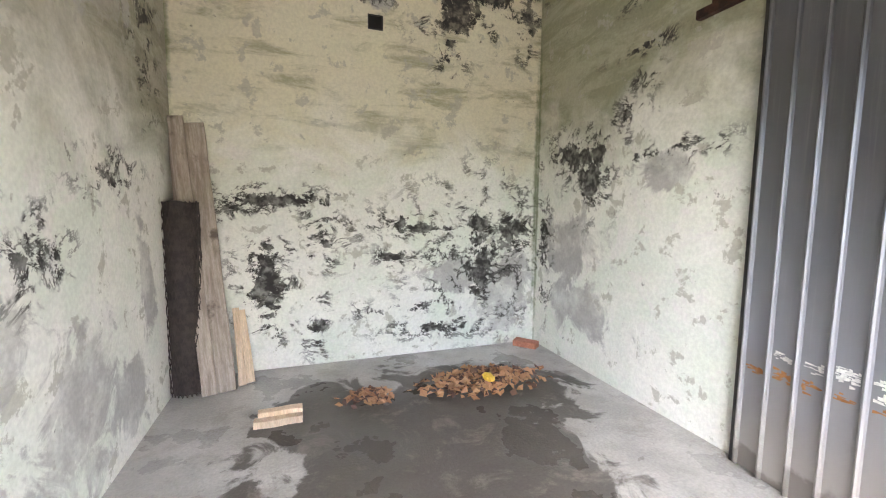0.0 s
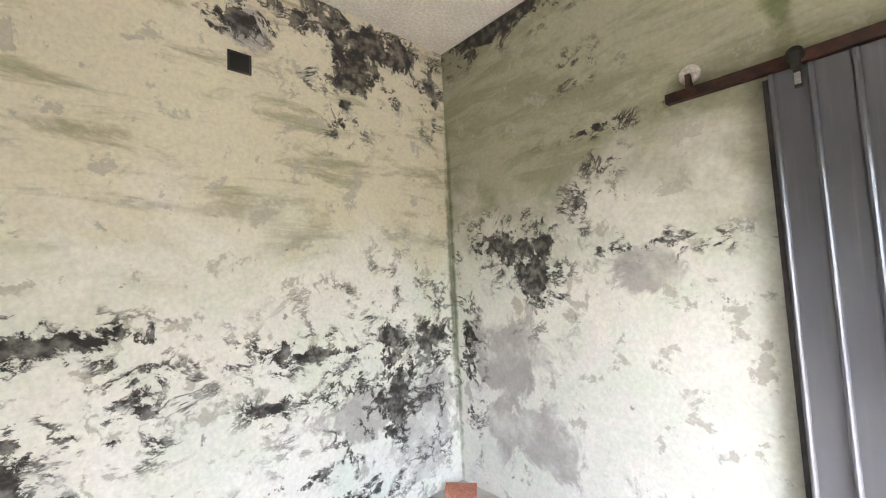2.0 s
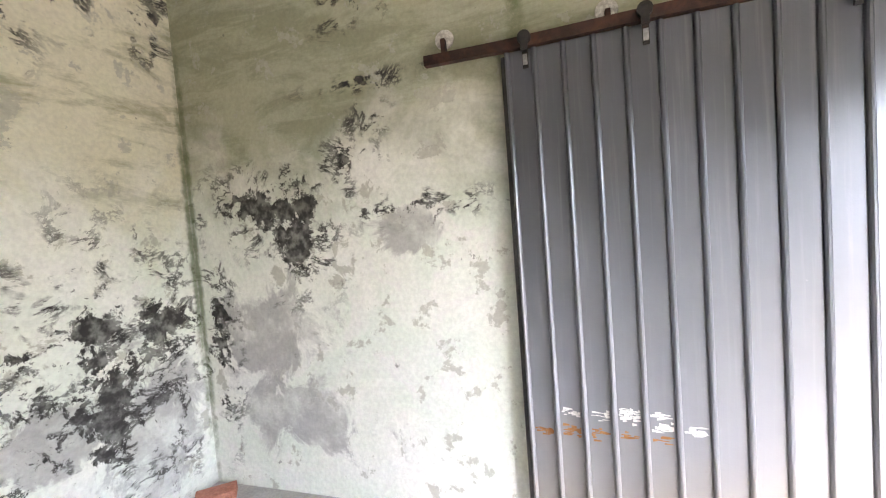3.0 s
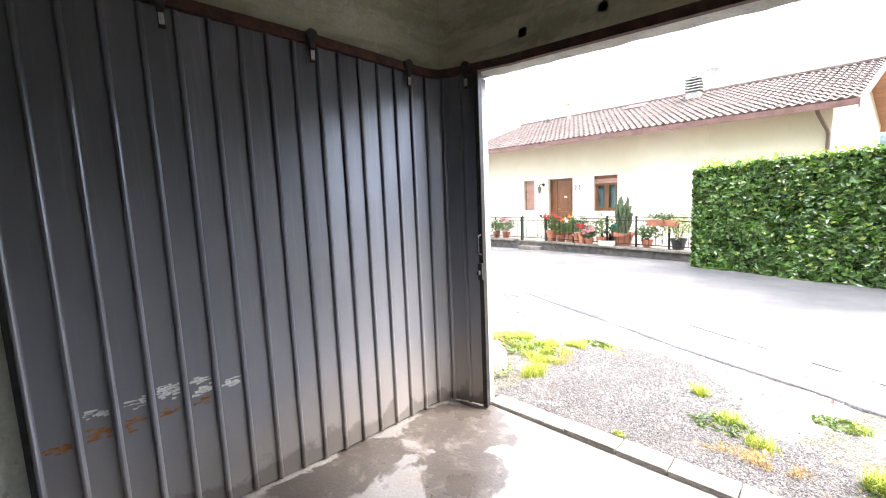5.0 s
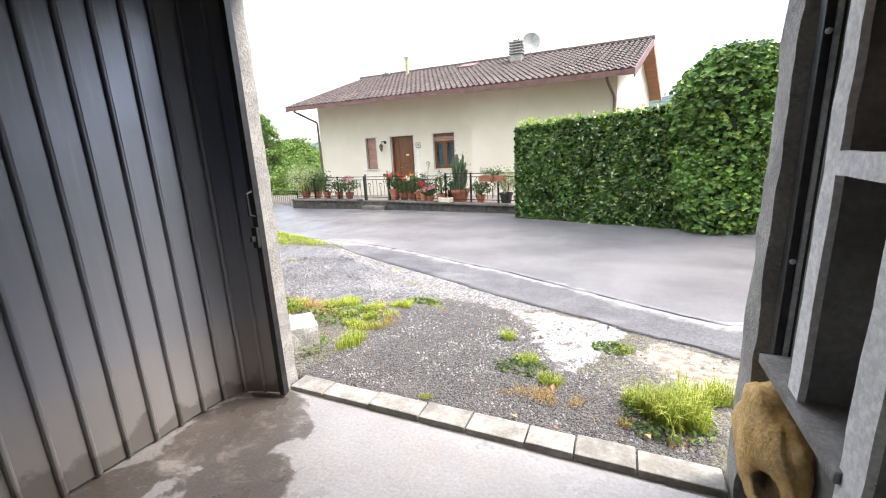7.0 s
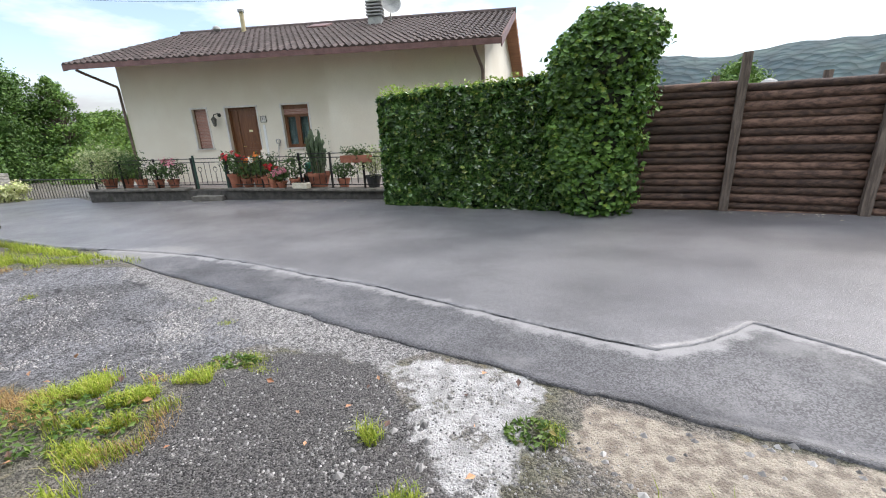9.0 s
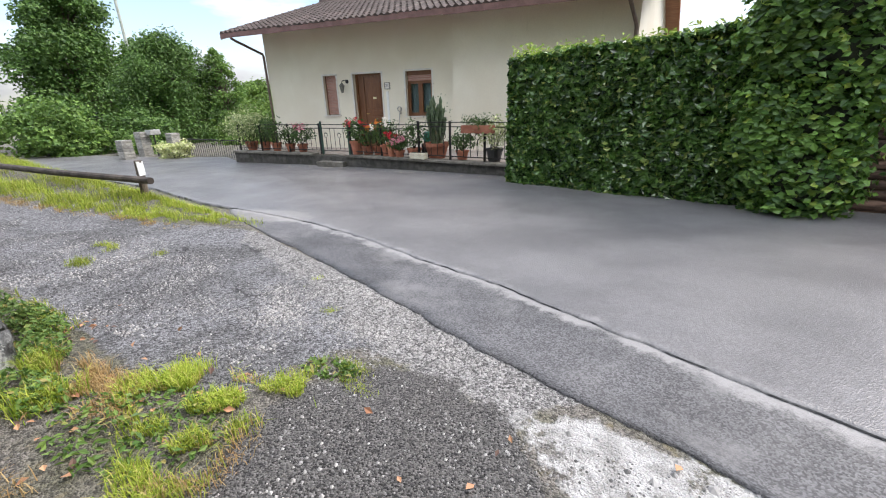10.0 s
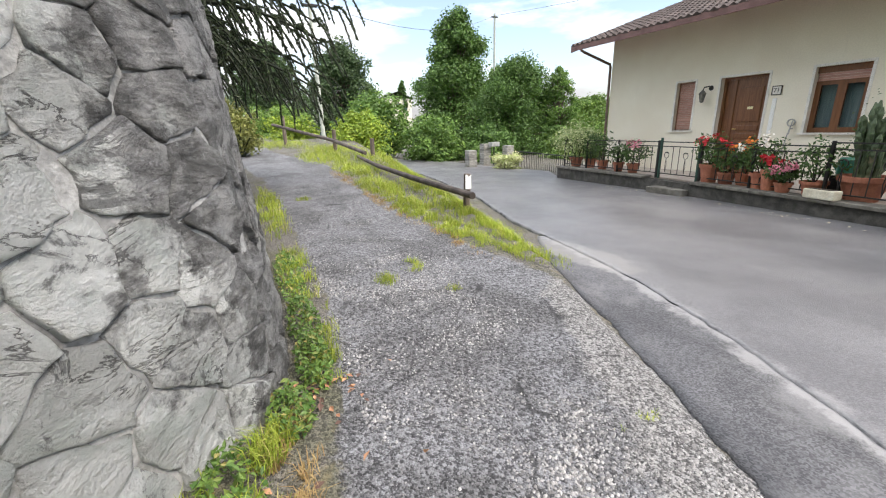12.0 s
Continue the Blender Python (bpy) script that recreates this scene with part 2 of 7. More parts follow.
def leaf_soup(points, normals, size, ratio=0.5, spread=0.7, droop=0.2):
    """Folded four-cornered leaves at points, turned roughly to the normals; returns vertices and faces."""
    n = len(points)
    nr = normals + rng.normal(0, spread, (n, 3))
    nr /= np.linalg.norm(nr, axis=1, keepdims=True) + 1e-9
    a = np.cross(nr, rng.normal(0, 1, (n, 3)) + (0, 0, -droop * 3))
    a /= np.linalg.norm(a, axis=1, keepdims=True) + 1e-9
    b = np.cross(nr, a)
    s = (size * rng.uniform(0.65, 1.25, n))[:, None]
    v = np.empty((n, 4, 3))
    v[:, 0] = points - a * s * 0.5
    v[:, 1] = points + b * s * ratio * 0.5 + nr * s * 0.10
    v[:, 2] = points + a * s * 0.5 - nr * s * 0.08
    v[:, 3] = points - b * s * ratio * 0.5 + nr * s * 0.10
    k = np.arange(n)[:, None] * 4
    f = np.concatenate([k + (0, 1, 2), k + (0, 2, 3)])
    return v.reshape(-1, 3), f.tolist()


# ---- materials ----
CONCRETE = simple("rough_concrete", (0.30, 0.29, 0.27), (0.42, 0.41, 0.38), 5, 0.9, 70, 0.8, 0.01, dirt=(0.14, 0.13, 0.12))
SILL = simple("worn_sill_concrete", (0.23, 0.22, 0.195), (0.37, 0.355, 0.32), 7, 0.85, 60, 0.5, 0.006, piece=True, rnd=0.12, dirt=(0.22, 0.21, 0.17))
RUST = simple("rusty_iron", (0.030, 0.015, 0.012), (0.085, 0.036, 0.024), 14, 0.75, 90, 0.5, 0.003, metal=0.25, dirt=(0.05, 0.03, 0.025))
DARK_IRON = simple("dark_iron", (0.016, 0.016, 0.018), (0.035, 0.032, 0.03), 20, 0.45, 120, 0.3, 0.002, metal=0.2, dirt=(0.06, 0.035, 0.025))
GALVANISED = simple("dull_galvanised_steel", (0.42, 0.43, 0.45), (0.58, 0.58, 0.60), 20, 0.38, 80, 0.2, 0.002, metal=0.8)
OLD_WOOD = simple("weathered_grey_board", (0.34, 0.28, 0.23), (0.52, 0.45, 0.39), 6, 0.85, 50, 0.5, 0.004, piece=True, rnd=0.2, stretch=(6.0, 6.0, 0.6), dirt=(0.14, 0.11, 0.09))
PALE_WOOD = simple("pale_board", (0.66, 0.48, 0.33), (0.78, 0.62, 0.46), 6, 0.8, 50, 0.4, 0.003, piece=True, rnd=0.1, stretch=(6.0, 6.0, 0.6))
BRICK = simple("red_brick", (0.42, 0.15, 0.10), (0.55, 0.24, 0.16), 12, 0.9, 90, 0.6, 0.004, piece=True, rnd=0.15, dirt=(0.5, 0.42, 0.36), dirt_lo=0.66)
HOLLOW_BRICK = simple("hollow_brick", (0.40, 0.15, 0.085), (0.52, 0.22, 0.13), 9, 0.9, 90, 0.6, 0.004, piece=True, rnd=0.15)
MORTAR = simple("grey_mortar", (0.24, 0.23, 0.21), (0.34, 0.32, 0.30), 9, 0.95, 80, 0.7, 0.006)
WHITE_EDGE = simple("white_gypsum", (0.80, 0.79, 0.77), (0.88, 0.87, 0.85), 8, 0.8, 60, 0.4, 0.004, dirt=(0.45, 0.42, 0.38), dirt_lo=0.66)
GREY_RENDER = simple("grey_cement_render", (0.17, 0.165, 0.15), (0.30, 0.29, 0.27), 2.5, 0.85, 50, 0.35, 0.004, dirt=(0.44, 0.43, 0.40), dirt_lo=0.62)


def foam_mat():
    """Crusty yellow foam, burnt brown at its hollow, the hole's shade painted in."""
    n = Nodes("aged_yellow_foam")
    g = n.noise(60, 4)
    col = n.mix(n.ramp(n.noise(9, 6, 0.6), 0.35, 0.65), (0.66, 0.40, 0.13), (0.82, 0.56, 0.25))
    # Brown edge plus the hollow's inner shade, as one dark blob.
    hole_dark = n.math("ADD", n.blobs([((0.025, 0.085, -0.07), (0.09, 0.07, 0.085))]), n.math("MULTIPLY", n.math("SUBTRACT", n.noise(18, 6, 0.7), 0.5), 0.9))
    col = n.mix(n.ramp(hole_dark, 0.1, 0.35, 0.0, 0.92), col, (0.07, 0.035, 0.015))
    col = n.mix(n.ramp(n.noise(14, 6, 0.7), 0.62, 0.70, 0.0, 0.6), col, (0.34, 0.17, 0.05))
    return n.done(n.scale_color(col, n.ramp(g, 0.25, 0.75, 0.85, 1.12)), 0.85, g, 0.8, 0.008)


FOAM = foam_mat()
MESH = simple("black_plastic_mesh", (0.03, 0.022, 0.02), (0.06, 0.045, 0.04), 20, 0.7, 90, 0.3, 0.003)


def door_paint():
    """Blue-black painted sheet with rust low down, pale scuffs and painted-in floor bounce."""
    n = Nodes("blue_black_sheet_steel", piece=True)
    moved, n.pos = n.pos, n.t.nodes.new("ShaderNodeTexCoord").outputs["Object"]
    z, n.pos = n.axis("Z"), moved
    base = n.mix(n.noise(2.5, 5), (0.165, 0.175, 0.205), (0.21, 0.22, 0.255))
    streak = n.noise(3.0, 5, 0.6, (14.0, 14.0, 0.5))
    base = n.mix(n.ramp(streak, 0.5, 0.75, 0.0, 0.4), base, (0.31, 0.315, 0.335))
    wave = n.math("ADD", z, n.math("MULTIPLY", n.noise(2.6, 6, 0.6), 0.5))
    # Low lightening: dust plus the lit floor's reflection, put into the colour.
    dust_light = n.ramp(wave, 0.7, 2.2, 1.0, 0.0)
    base = n.mix(n.math("MULTIPLY", dust_light, 0.8), base, (0.31, 0.315, 0.34))
    low = n.ramp(wave, 0.40, 0.95, 1.0, 0.0)
    base = n.mix(n.math("MULTIPLY", low, 0.5), base, (0.44, 0.385, 0.32))
    splash = n.ramp(wave, 0.36, 0.40, 1.0, 0.0)
    base = n.mix(n.math("MULTIPLY", splash, 0.6), base, (0.13, 0.115, 0.10))
    rust = n.ramp(n.noise(7, 7, 0.7, (2.0, 2.0, 1.0)), 0.66, 0.72)
    base = n.mix(n.math("MULTIPLY", n.math("MULTIPLY", rust, low), 0.6), base, (0.26, 0.13, 0.07))
    scuff = n.ramp(n.noise(9, 8, 0.75, (1.0, 1.0, 3.0), 0.5), 0.70, 0.74)
    base = n.mix(n.math("MULTIPLY", scuff, 0.35), base, (0.55, 0.54, 0.52))
    grain = n.noise(80, 3)
    rough = n.ramp(n.noise(2, 5, 0.6), 0.3, 0.7, 0.34, 0.44)
    return n.done(base, rough, n.math("ADD", grain, n.math("MULTIPLY", n.noise(2.2, 2), 4.0)), 0.12, 0.004, n.ramp(dust_light, 0.0, 1.0, 0.85, 0.45))


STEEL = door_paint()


def leaf_litter():
    n = Nodes("dry_leaves")
    isl = n.t.nodes.new("ShaderNodeNewGeometry").outputs["Random Per Island"]
    col = n.mix(isl, (0.42, 0.20, 0.11), (0.62, 0.36, 0.20))
    col = n.mix(n.ramp(n.math("FRACT", n.math("MULTIPLY", isl, 13.3)), 0.70, 0.75), col, (0.14, 0.08, 0.06))
    return n.done(col, 0.75)


DRY_LEAF = leaf_litter()


def garage_floor():
    """Pale screed with a dark damp area, wet sheen and hairline cracks."""
    n = Nodes("damp_screed")
    grain = n.noise(60, 4)
    base = n.mix(n.ramp(n.noise(2.2, 6, 0.6), 0.36, 0.64), (0.38, 0.36, 0.34), (0.52, 0.50, 0.475))
    washed = n.math("ADD", n.blobs([((0.6, -0.9, 0), (2.6, 2.1, 3))]), n.math("MULTIPLY", n.math("SUBTRACT", n.noise(1.8, 6, 0.6), 0.5), 0.5))
    base = n.mix(n.ramp(washed, 0.05, 0.3, 0.0, 0.85), base, n.mix(n.noise(3, 5), (0.22, 0.215, 0.21), (0.31, 0.305, 0.30)))
    wet = n.blobs([((0.75, 2.0, 0), (1.15, 1.45, 3)), ((1.25, 2.7, 0), (1.0, 0.75, 3)), ((0.2, 2.75, 0), (0.55, 0.45, 3)), ((1.75, -0.5, 0), (0.42, 0.5, 3)), ((1.95, 0.4, 0), (0.22, 0.8, 3)), ((1.45, -0.2, 0), (0.25, 0.35, 3))])
    rag = n.math("ADD", wet, n.math("MULTIPLY", n.math("SUBTRACT", n.noise(2.6, 7, 0.6, distort=0.8), 0.5), 1.6))
    damp = n.ramp(rag, 0.12, 0.24)
    base = n.mix(damp, base, n.mix(n.noise(5, 5), (0.075, 0.064, 0.056), (0.125, 0.11, 0.098)))
    base = n.mix(n.ramp(n.noise(3.4, 8, 0.7, distort=0.5), 0.52, 0.66, 0.0, 0.55), base, (0.30, 0.265, 0.235))
    base = n.mix(n.ramp(n.noise(11, 6, 0.7), 0.62, 0.70, 0.0, 0.6), base, (0.20, 0.18, 0.16))
    base = n.scale_color(base, n.ramp(grain, 0.25, 0.75, 0.85, 1.1))
    rough = n.mix(n.ramp(n.noise(1.7, 5, 0.6), 0.35, 0.6), (0.22, 0.22, 0.22), (0.50, 0.50, 0.50))
    return n.done(base, rough, n.math("ADD", grain, n.math("MULTIPLY", n.noise(7, 4), 2.0)), 0.3, 0.006)


FLOOR = garage_floor()
NORTH = plaster("peeling_limewash_back", [
    ((-0.2, 3.66, 0.75), (0.22, 1, 0.42)), ((-0.3, 3.66, 1.42), (0.6, 1, 0.13)), ((0.2, 3.66, 1.1), (0.2, 1, 0.22)), ((0.95, 3.66, 1.22), (0.45, 1, 0.12)),
    ((0.89, 3.66, 0.945), (0.17, 1, 0.07)), ((1.8, 3.66, 0.95), (0.6, 1, 0.6)), ((1.4, 3.66, 0.25), (0.5, 1, 0.10)), ((1.0, 3.66, 0.45), (0.5, 1, 0.07)),
    ((0.2, 3.66, 0.4), (0.16, 1, 0.25)), ((1.55, 3.66, 3.38), (0.75, 1, 0.20)), ((1.5, 3.66, 3.1), (0.35, 1, 0.22)), ((0.2, 3.66, 3.62), (0.9, 1, 0.10)),
    ((0.62, 3.66, 3.2), (0.14, 1, 0.14)), ((1.42, 3.66, 2.82), (0.14, 1, 0.22)), ((2.2, 3.66, 3.2), (0.14, 1, 0.3))],
    [((0.8, 3.66, 3.22), (0.2, 1, 0.2)), ((2.0, 3.66, 0.6), (0.5, 1, 0.7)), ((1.5, 3.66, 0.75), (0.5, 1, 0.3))], 1.55, 1, 0.6, [((2.36, 3.66, 1.6), (0.05, 0.6, 2.2)), ((-0.85, 3.66, 2.6), (0.05, 0.6, 1.0))],
    [((1.6, 3.66, 3.43), (0.68, 1, 0.17)), ((1.5, 3.66, 3.2), (0.22, 1, 0.22)), ((0.3, 3.66, 3.63), (0.8, 1, 0.10)), ((0.74, 3.66, 3.25), (0.17, 1, 0.13)), ((-0.22, 3.66, 0.75), (0.15, 1, 0.32)), ((-0.15, 3.66, 1.45), (0.5, 1, 0.07)),
     ((0.89, 3.66, 0.945), (0.15, 1, 0.05)), ((1.75, 3.66, 0.8), (0.13, 1, 0.28)), ((1.2, 3.66, 1.2), (0.3, 1, 0.05)), ((1.72, 3.66, 1.25), (0.14, 1, 0.12)), ((2.1, 3.66, 1.2), (0.2, 1, 0.16))], ((0.72, 0.67, 0.52), (0.38, 0.36, 0.23)), 0.50)
EAST = plaster("peeling_limewash_side", [
    ((2.37, 3.0, 1.88), (1, 0.5, 0.18)), ((2.37, 2.85, 1.62), (1, 0.25, 0.28)), ((2.37, 2.3, 2.52), (1, 0.28, 0.04)), ((2.37, 2.28, 2.3), (1, 0.12, 0.07)),
    ((2.37, 2.45, 2.1), (1, 0.18, 0.08)), ((2.37, 3.1, 3.5), (1, 0.7, 0.12)), ((2.37, 2.1, 1.78), (1, 0.4, 0.07)), ((2.37, 2.4, 2.95), (1, 0.2, 0.1)), ((2.37, 3.5, 1.0), (1, 0.12, 0.5))],
    [((2.37, 2.12, 1.66), (1, 0.42, 0.2)), ((2.37, 3.1, 1.1), (1, 0.7, 0.5)), ((2.37, 2.9, 0.5), (1, 0.8, 0.4))], 1.7, 2, 0.6, [((2.37, 1.42, 2.95), (0.6, 0.10, 0.75)), ((2.37, 3.64, 1.5), (0.6, 0.05, 2.6))],
    [((2.37, 3.1, 3.56), (1, 0.55, 0.10)), ((2.37, 3.0, 1.85), (1, 0.40, 0.12)), ((2.37, 2.8, 1.62), (1, 0.11, 0.24))], ((0.40, 0.395, 0.28), (0.28, 0.285, 0.185)))
WEST = plaster("peeling_limewash_left", [((-0.85, 2.6, 1.55), (1, 0.3, 0.1)), ((-0.85, 3.2, 2.6), (1, 0.2, 0.5)), ((-0.85, 1.9, 1.2), (1, 0.2, 0.15))],
                [((-0.85, 2.1, 0.45), (1, 0.7, 0.6)), ((-0.85, 1.6, 0.95), (1, 0.4, 0.35)), ((-0.85, 3.0, 0.9), (1, 0.25, 0.6)), ((-0.85, 2.7, 0.3), (1, 0.4, 0.4)), ((-0.85, 2.5, 2.6), (1, 0.8, 0.5))], 1.5, 3, tones=((0.42, 0.40, 0.32), (0.27, 0.26, 0.19)))
SOUTH = plaster("dull_green_limewash", [((0.6, -0.88, 3.6), (0.2, 1, 0.05))], [((0.0, -0.88, 3.4), (0.3, 1, 0.2))], 1.2, 4, 0.2)
CEILING = simple("flaking_white_ceiling", (0.74, 0.70, 0.62), (0.82, 0.79, 0.72), 2.5, 0.9, 50, 0.4, 0.006, dirt=(0.25, 0.22, 0.19), dirt_lo=0.66)


# ---- garage ----
H, NY, EX, WX, SY, OY = 3.60, 3.66, 2.37, -0.85, -0.90, -1.06
structure("floor", boxed(WX, EX, SY, NY, -0.35, 0.0), FLOOR, "pale screed garage floor with dark damp stains")
structure("wall_north", boxed(WX - 0.3, EX + 0.35, NY, NY + 0.3, -0.35, H), NORTH, "peeling green-white back wall of the garage")
bm = bmesh.new()
prism(bm, [(EX, NY), (EX, 1.43), (2.17, SY), (2.17, OY), (EX + 0.35, OY), (EX + 0.35, NY)], -0.35, H)
structure("wall_east", bm, EAST, "peeling green-white side wall with black mould")
structure("wall_west", boxed(WX - 0.3, WX, OY, NY, -0.35, H), WEST, "peeling side wall with bare cement patches")
structure("ceiling", boxed(WX - 0.3, EX + 0.35, OY, NY + 0.3, H, H + 0.2), CEILING, "flaking white ceiling")
bm = bmesh.new()
prism(bm, [(WX, SY), (WX, OY), (2.17, OY), (2.17, SY)], 2.40, H)
for v in bm.verts:
    if v.co.z < 3:
        v.co.z += 0.045 * (v.co.x - 0.2)
structure("wall_south", bm, SOUTH, "dull green wall over the garage opening")
bm = bmesh.new()
block(bm, WX, -0.66, OY, SY, -0.35, 2.352)
structure("wall_south_pier", bm, SOUTH, "dull plaster pier beside the opening")
bm = bmesh.new()
block(bm, 1.90, 2.17, OY, SY, -0.35, 2.47)
structure("wall_south_corner", bm, SOUTH, "dull plaster pier behind the sliding door")


def rough_slab(bm, x0, x1, y0, y1, z0, z1, step, amp):
    """A block with uneven, broken faces."""
    block(bm, x0, x1, y0, y1, z0, z1)
    longest = max(x1 - x0, y1 - y0, z1 - z0)
    bmesh.ops.subdivide_edges(bm, edges=[e for e in bm.edges if e.calc_length() > longest * 0.6], cuts=int(longest / step), use_grid_fill=True)
    for v in bm.verts:
        v.co += noise.noise_vector(v.co * 9.0) * amp


bm = bmesh.new()
rough_slab(bm, -0.66, -0.605, OY - 0.015, -0.925, -0.3, 2.30, 0.05, 0.009)
structure("trim_jamb_west", bm, CONCRETE, "rough cast concrete jamb")
bm = bmesh.new()
rough_slab(bm, 1.865, 1.90, OY + 0.01, -0.925, -0.3, 2.40, 0.05, 0.009)
structure("trim_jamb_east", bm, CONCRETE, "rough cast concrete jamb")
bm = bmesh.new()
rough_slab(bm, -0.66, 1.90, OY - 0.015, -0.925, 2.345, 2.396, 0.05, 0.008)
for v in bm.verts:
    v.co.z += 0.045 * (v.co.x - 0.2)
structure("trim_lintel", bm, CONCRETE, "rough cast concrete lintel edge")

sill = structure("trim_threshold", boxed(-0.60, 1.86, -1.10, -0.93, -0.3, -0.03), MORTAR, "worn concrete threshold of the garage")
x = -0.60
while x < 1.84:
    w = min(rng.uniform(0.24, 0.42), 1.86 - x)
    bm = boxed(x + 0.004, x + w - 0.004, -1.105 + rng.uniform(-0.012, 0.012), -0.955, -0.05, 0.006 + rng.uniform(-0.008, 0.006), bevel=0.008)
    part("slab", bm, SILL, sill)
    x += w

# steel channel frame of the opening
chan = thing("door_frame", "dark steel channel frame of the garage opening", "door frame")
bm = bmesh.new()
block(bm, -0.690, -0.640, -0.90, -0.845, 0.0, 2.34, bevel=0.004)
part("channel", bm, DARK_IRON, chan)
bm = bmesh.new()
block(bm, -0.676, -0.664, -0.845, -0.830, 0.0, 2.34)
part("edge_strip", bm, GALVANISED, chan, "bare bright steel strip")
for zz in (0.35, 1.05, 1.75, 2.2):
    bm = bmesh.new()
    lathe(bm, [(0.009, 0), (0.009, 0.006), (0.004, 0.009)], 8)
    o = part("bolt", bm, GALVANISED, chan)
    o.matrix_basis = pose(-0.652, -0.842, zz, -90, 0, 0) @ pose(0, 0, 0)

# sliding door: straight run along the side wall, then round the corner
DOOR_LINE = [Vector((x, y, 0)) for x, y in ((2.312, 1.475), (2.215, 0.78), (2.152, 0.15), (2.134, -0.25), (2.124, -0.64), (2.108, -0.72), (2.065, -0.785), (1.99, -0.82), (1.60, -0.897))]


def door_path(s):
    """Plan place and heading of the door's middle, s metres from its far end."""
    for a, b in zip(DOOR_LINE, DOOR_LINE[1:]):
        l = (b - a).length
        if s <= l or b is DOOR_LINE[-1]:
            h = (b - a).normalized()
            return a + h * s, h
        s -= l


def door_top(y):
    """Height of the hanging edge: the track falls a little towards the opening."""
    return 2.40 + 0.038 * (y + 0.86)


PITCH, TOP = 0.1345, 2.47
door = thing("sliding_door", "open blue-black corrugated steel sliding garage door, rusty low down", "garage door")
strip_profile = ((0.0, 0.0), (0.003, 0.011), (0.009, 0.018), (0.017, 0.019), (0.024, 0.013), (0.028, 0.002), (PITCH - 0.004, 0.0), (PITCH + 0.005, -0.003))
panel_mesh = None
count = 19
for i in range(count):
    p0, h0 = door_path(i * PITCH)
    p1, h1 = door_path((i + 1) * PITCH)
    h = (p1 - p0).normalized()
    if panel_mesh is None:
        bm = bmesh.new()
        front, back = [], []
        for z in (0.015, 0.85, 1.7, TOP):
            front.append([bm.verts.new((u, -w, z)) for u, w in strip_profile])
            back.append([bm.verts.new((u, 0.012 - 0.9 * w, z)) for u, w in strip_profile])
        for a, b in zip(front, front[1:]):
            for k in range(len(a) - 1):
                bm.faces.new((a[k], a[k + 1], b[k + 1], b[k]))
        for a, b in zip(back, back[1:]):
            for k in range(len(a) - 1):
                bm.faces.new((a[k + 1], a[k], b[k], b[k + 1]))
        for k in range(len(strip_profile) - 1):
            bm.faces.new((front[0][k + 1], front[0][k], back[0][k], back[0][k + 1]))
            bm.faces.new((front[-1][k], front[-1][k + 1], back[-1][k + 1], back[-1][k]))
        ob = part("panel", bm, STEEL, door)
        panel_mesh = ob.data
    else:
        ob = new("panel", panel_mesh)
        ob.parent = door
    ang = math.degrees(math.atan2(h.y, h.x))
    ob.matrix_basis = pose(p0.x, p0.y, 0, 0, 0, ang) @ Matrix.Diagonal((1, 1, door_top((p0.y + p1.y) / 2) / TOP, 1))
pe, he = door_path(count * PITCH)
ang = math.degrees(math.atan2(he.y, he.x))
bm = boxed(0, 0.035, -0.03, 0.02, 0.015, 2.405, bevel=0.004)
part("lead_stile", bm, DARK_IRON, door).matrix_basis = pose(pe.x, pe.y, 0, 0, 0, ang)
bm = boxed(-0.012, 0.03, -0.012, 0.02, 0.01, TOP, bevel=0.003)
part("end_stile", bm, DARK_IRON, door).matrix_basis = pose(2.312, 1.480, 0, 0, 0, -98)
bm = bmesh.new()
block(bm, 0, 0.035, -0.055, -0.03, 0.98, 1.10, bevel=0.006)
block(bm, 0.008, 0.026, -0.085, -0.055, 1.02, 1.05, bevel=0.004)
part("latch", bm, DARK_IRON, door).matrix_basis = pose(pe.x, pe.y, 0, 0, 0, ang)
part("handle", tubed([(0.02, -0.03, 1.16), (0.02, -0.07, 1.17), (0.02, -0.07, 1.29), (0.02, -0.03, 1.30)], 0.007), DARK_IRON, door).matrix_basis = pose(pe.x, pe.y, 0, 0, 0, ang)


def hanger(s):
    p, h = door_path(s)
    z = door_top(p.y)
    bm = bmesh.new()
    block(bm, -0.014, 0.014, -0.032, -0.022, z - 0.10, z + 0.03, bevel=0.003)
    block(bm, -0.018, 0.018, -0.046, -0.030, z - 0.02, z + 0.06, bevel=0.004)
    ob = part("hanger", bm, DARK_IRON, door, "dark roller hanger with a bright bolt plate")
    part("bolt_plate", boxed(-0.011, 0.011, -0.0365, -0.0325, z - 0.085, z - 0.035, bevel=0.001), GALVANISED, ob)
    tube(bm2 := bmesh.new(), [(0, -0.045, z + 0.045), (0, 0.02, z + 0.045)], 0.032, 12)
    w = part("roller", bm2, DARK_IRON, ob)
    ob.matrix_basis = pose(p.x, p.y, 0, 0, 0, math.degrees(math.atan2(h.y, h.x)))


for s in (0.11, 0.63, 1.32, 2.0, 2.5):
    hanger(s)

ORANGE = simple("orange_rust", (0.34, 0.14, 0.05), (0.46, 0.22, 0.09), 20, 0.85)
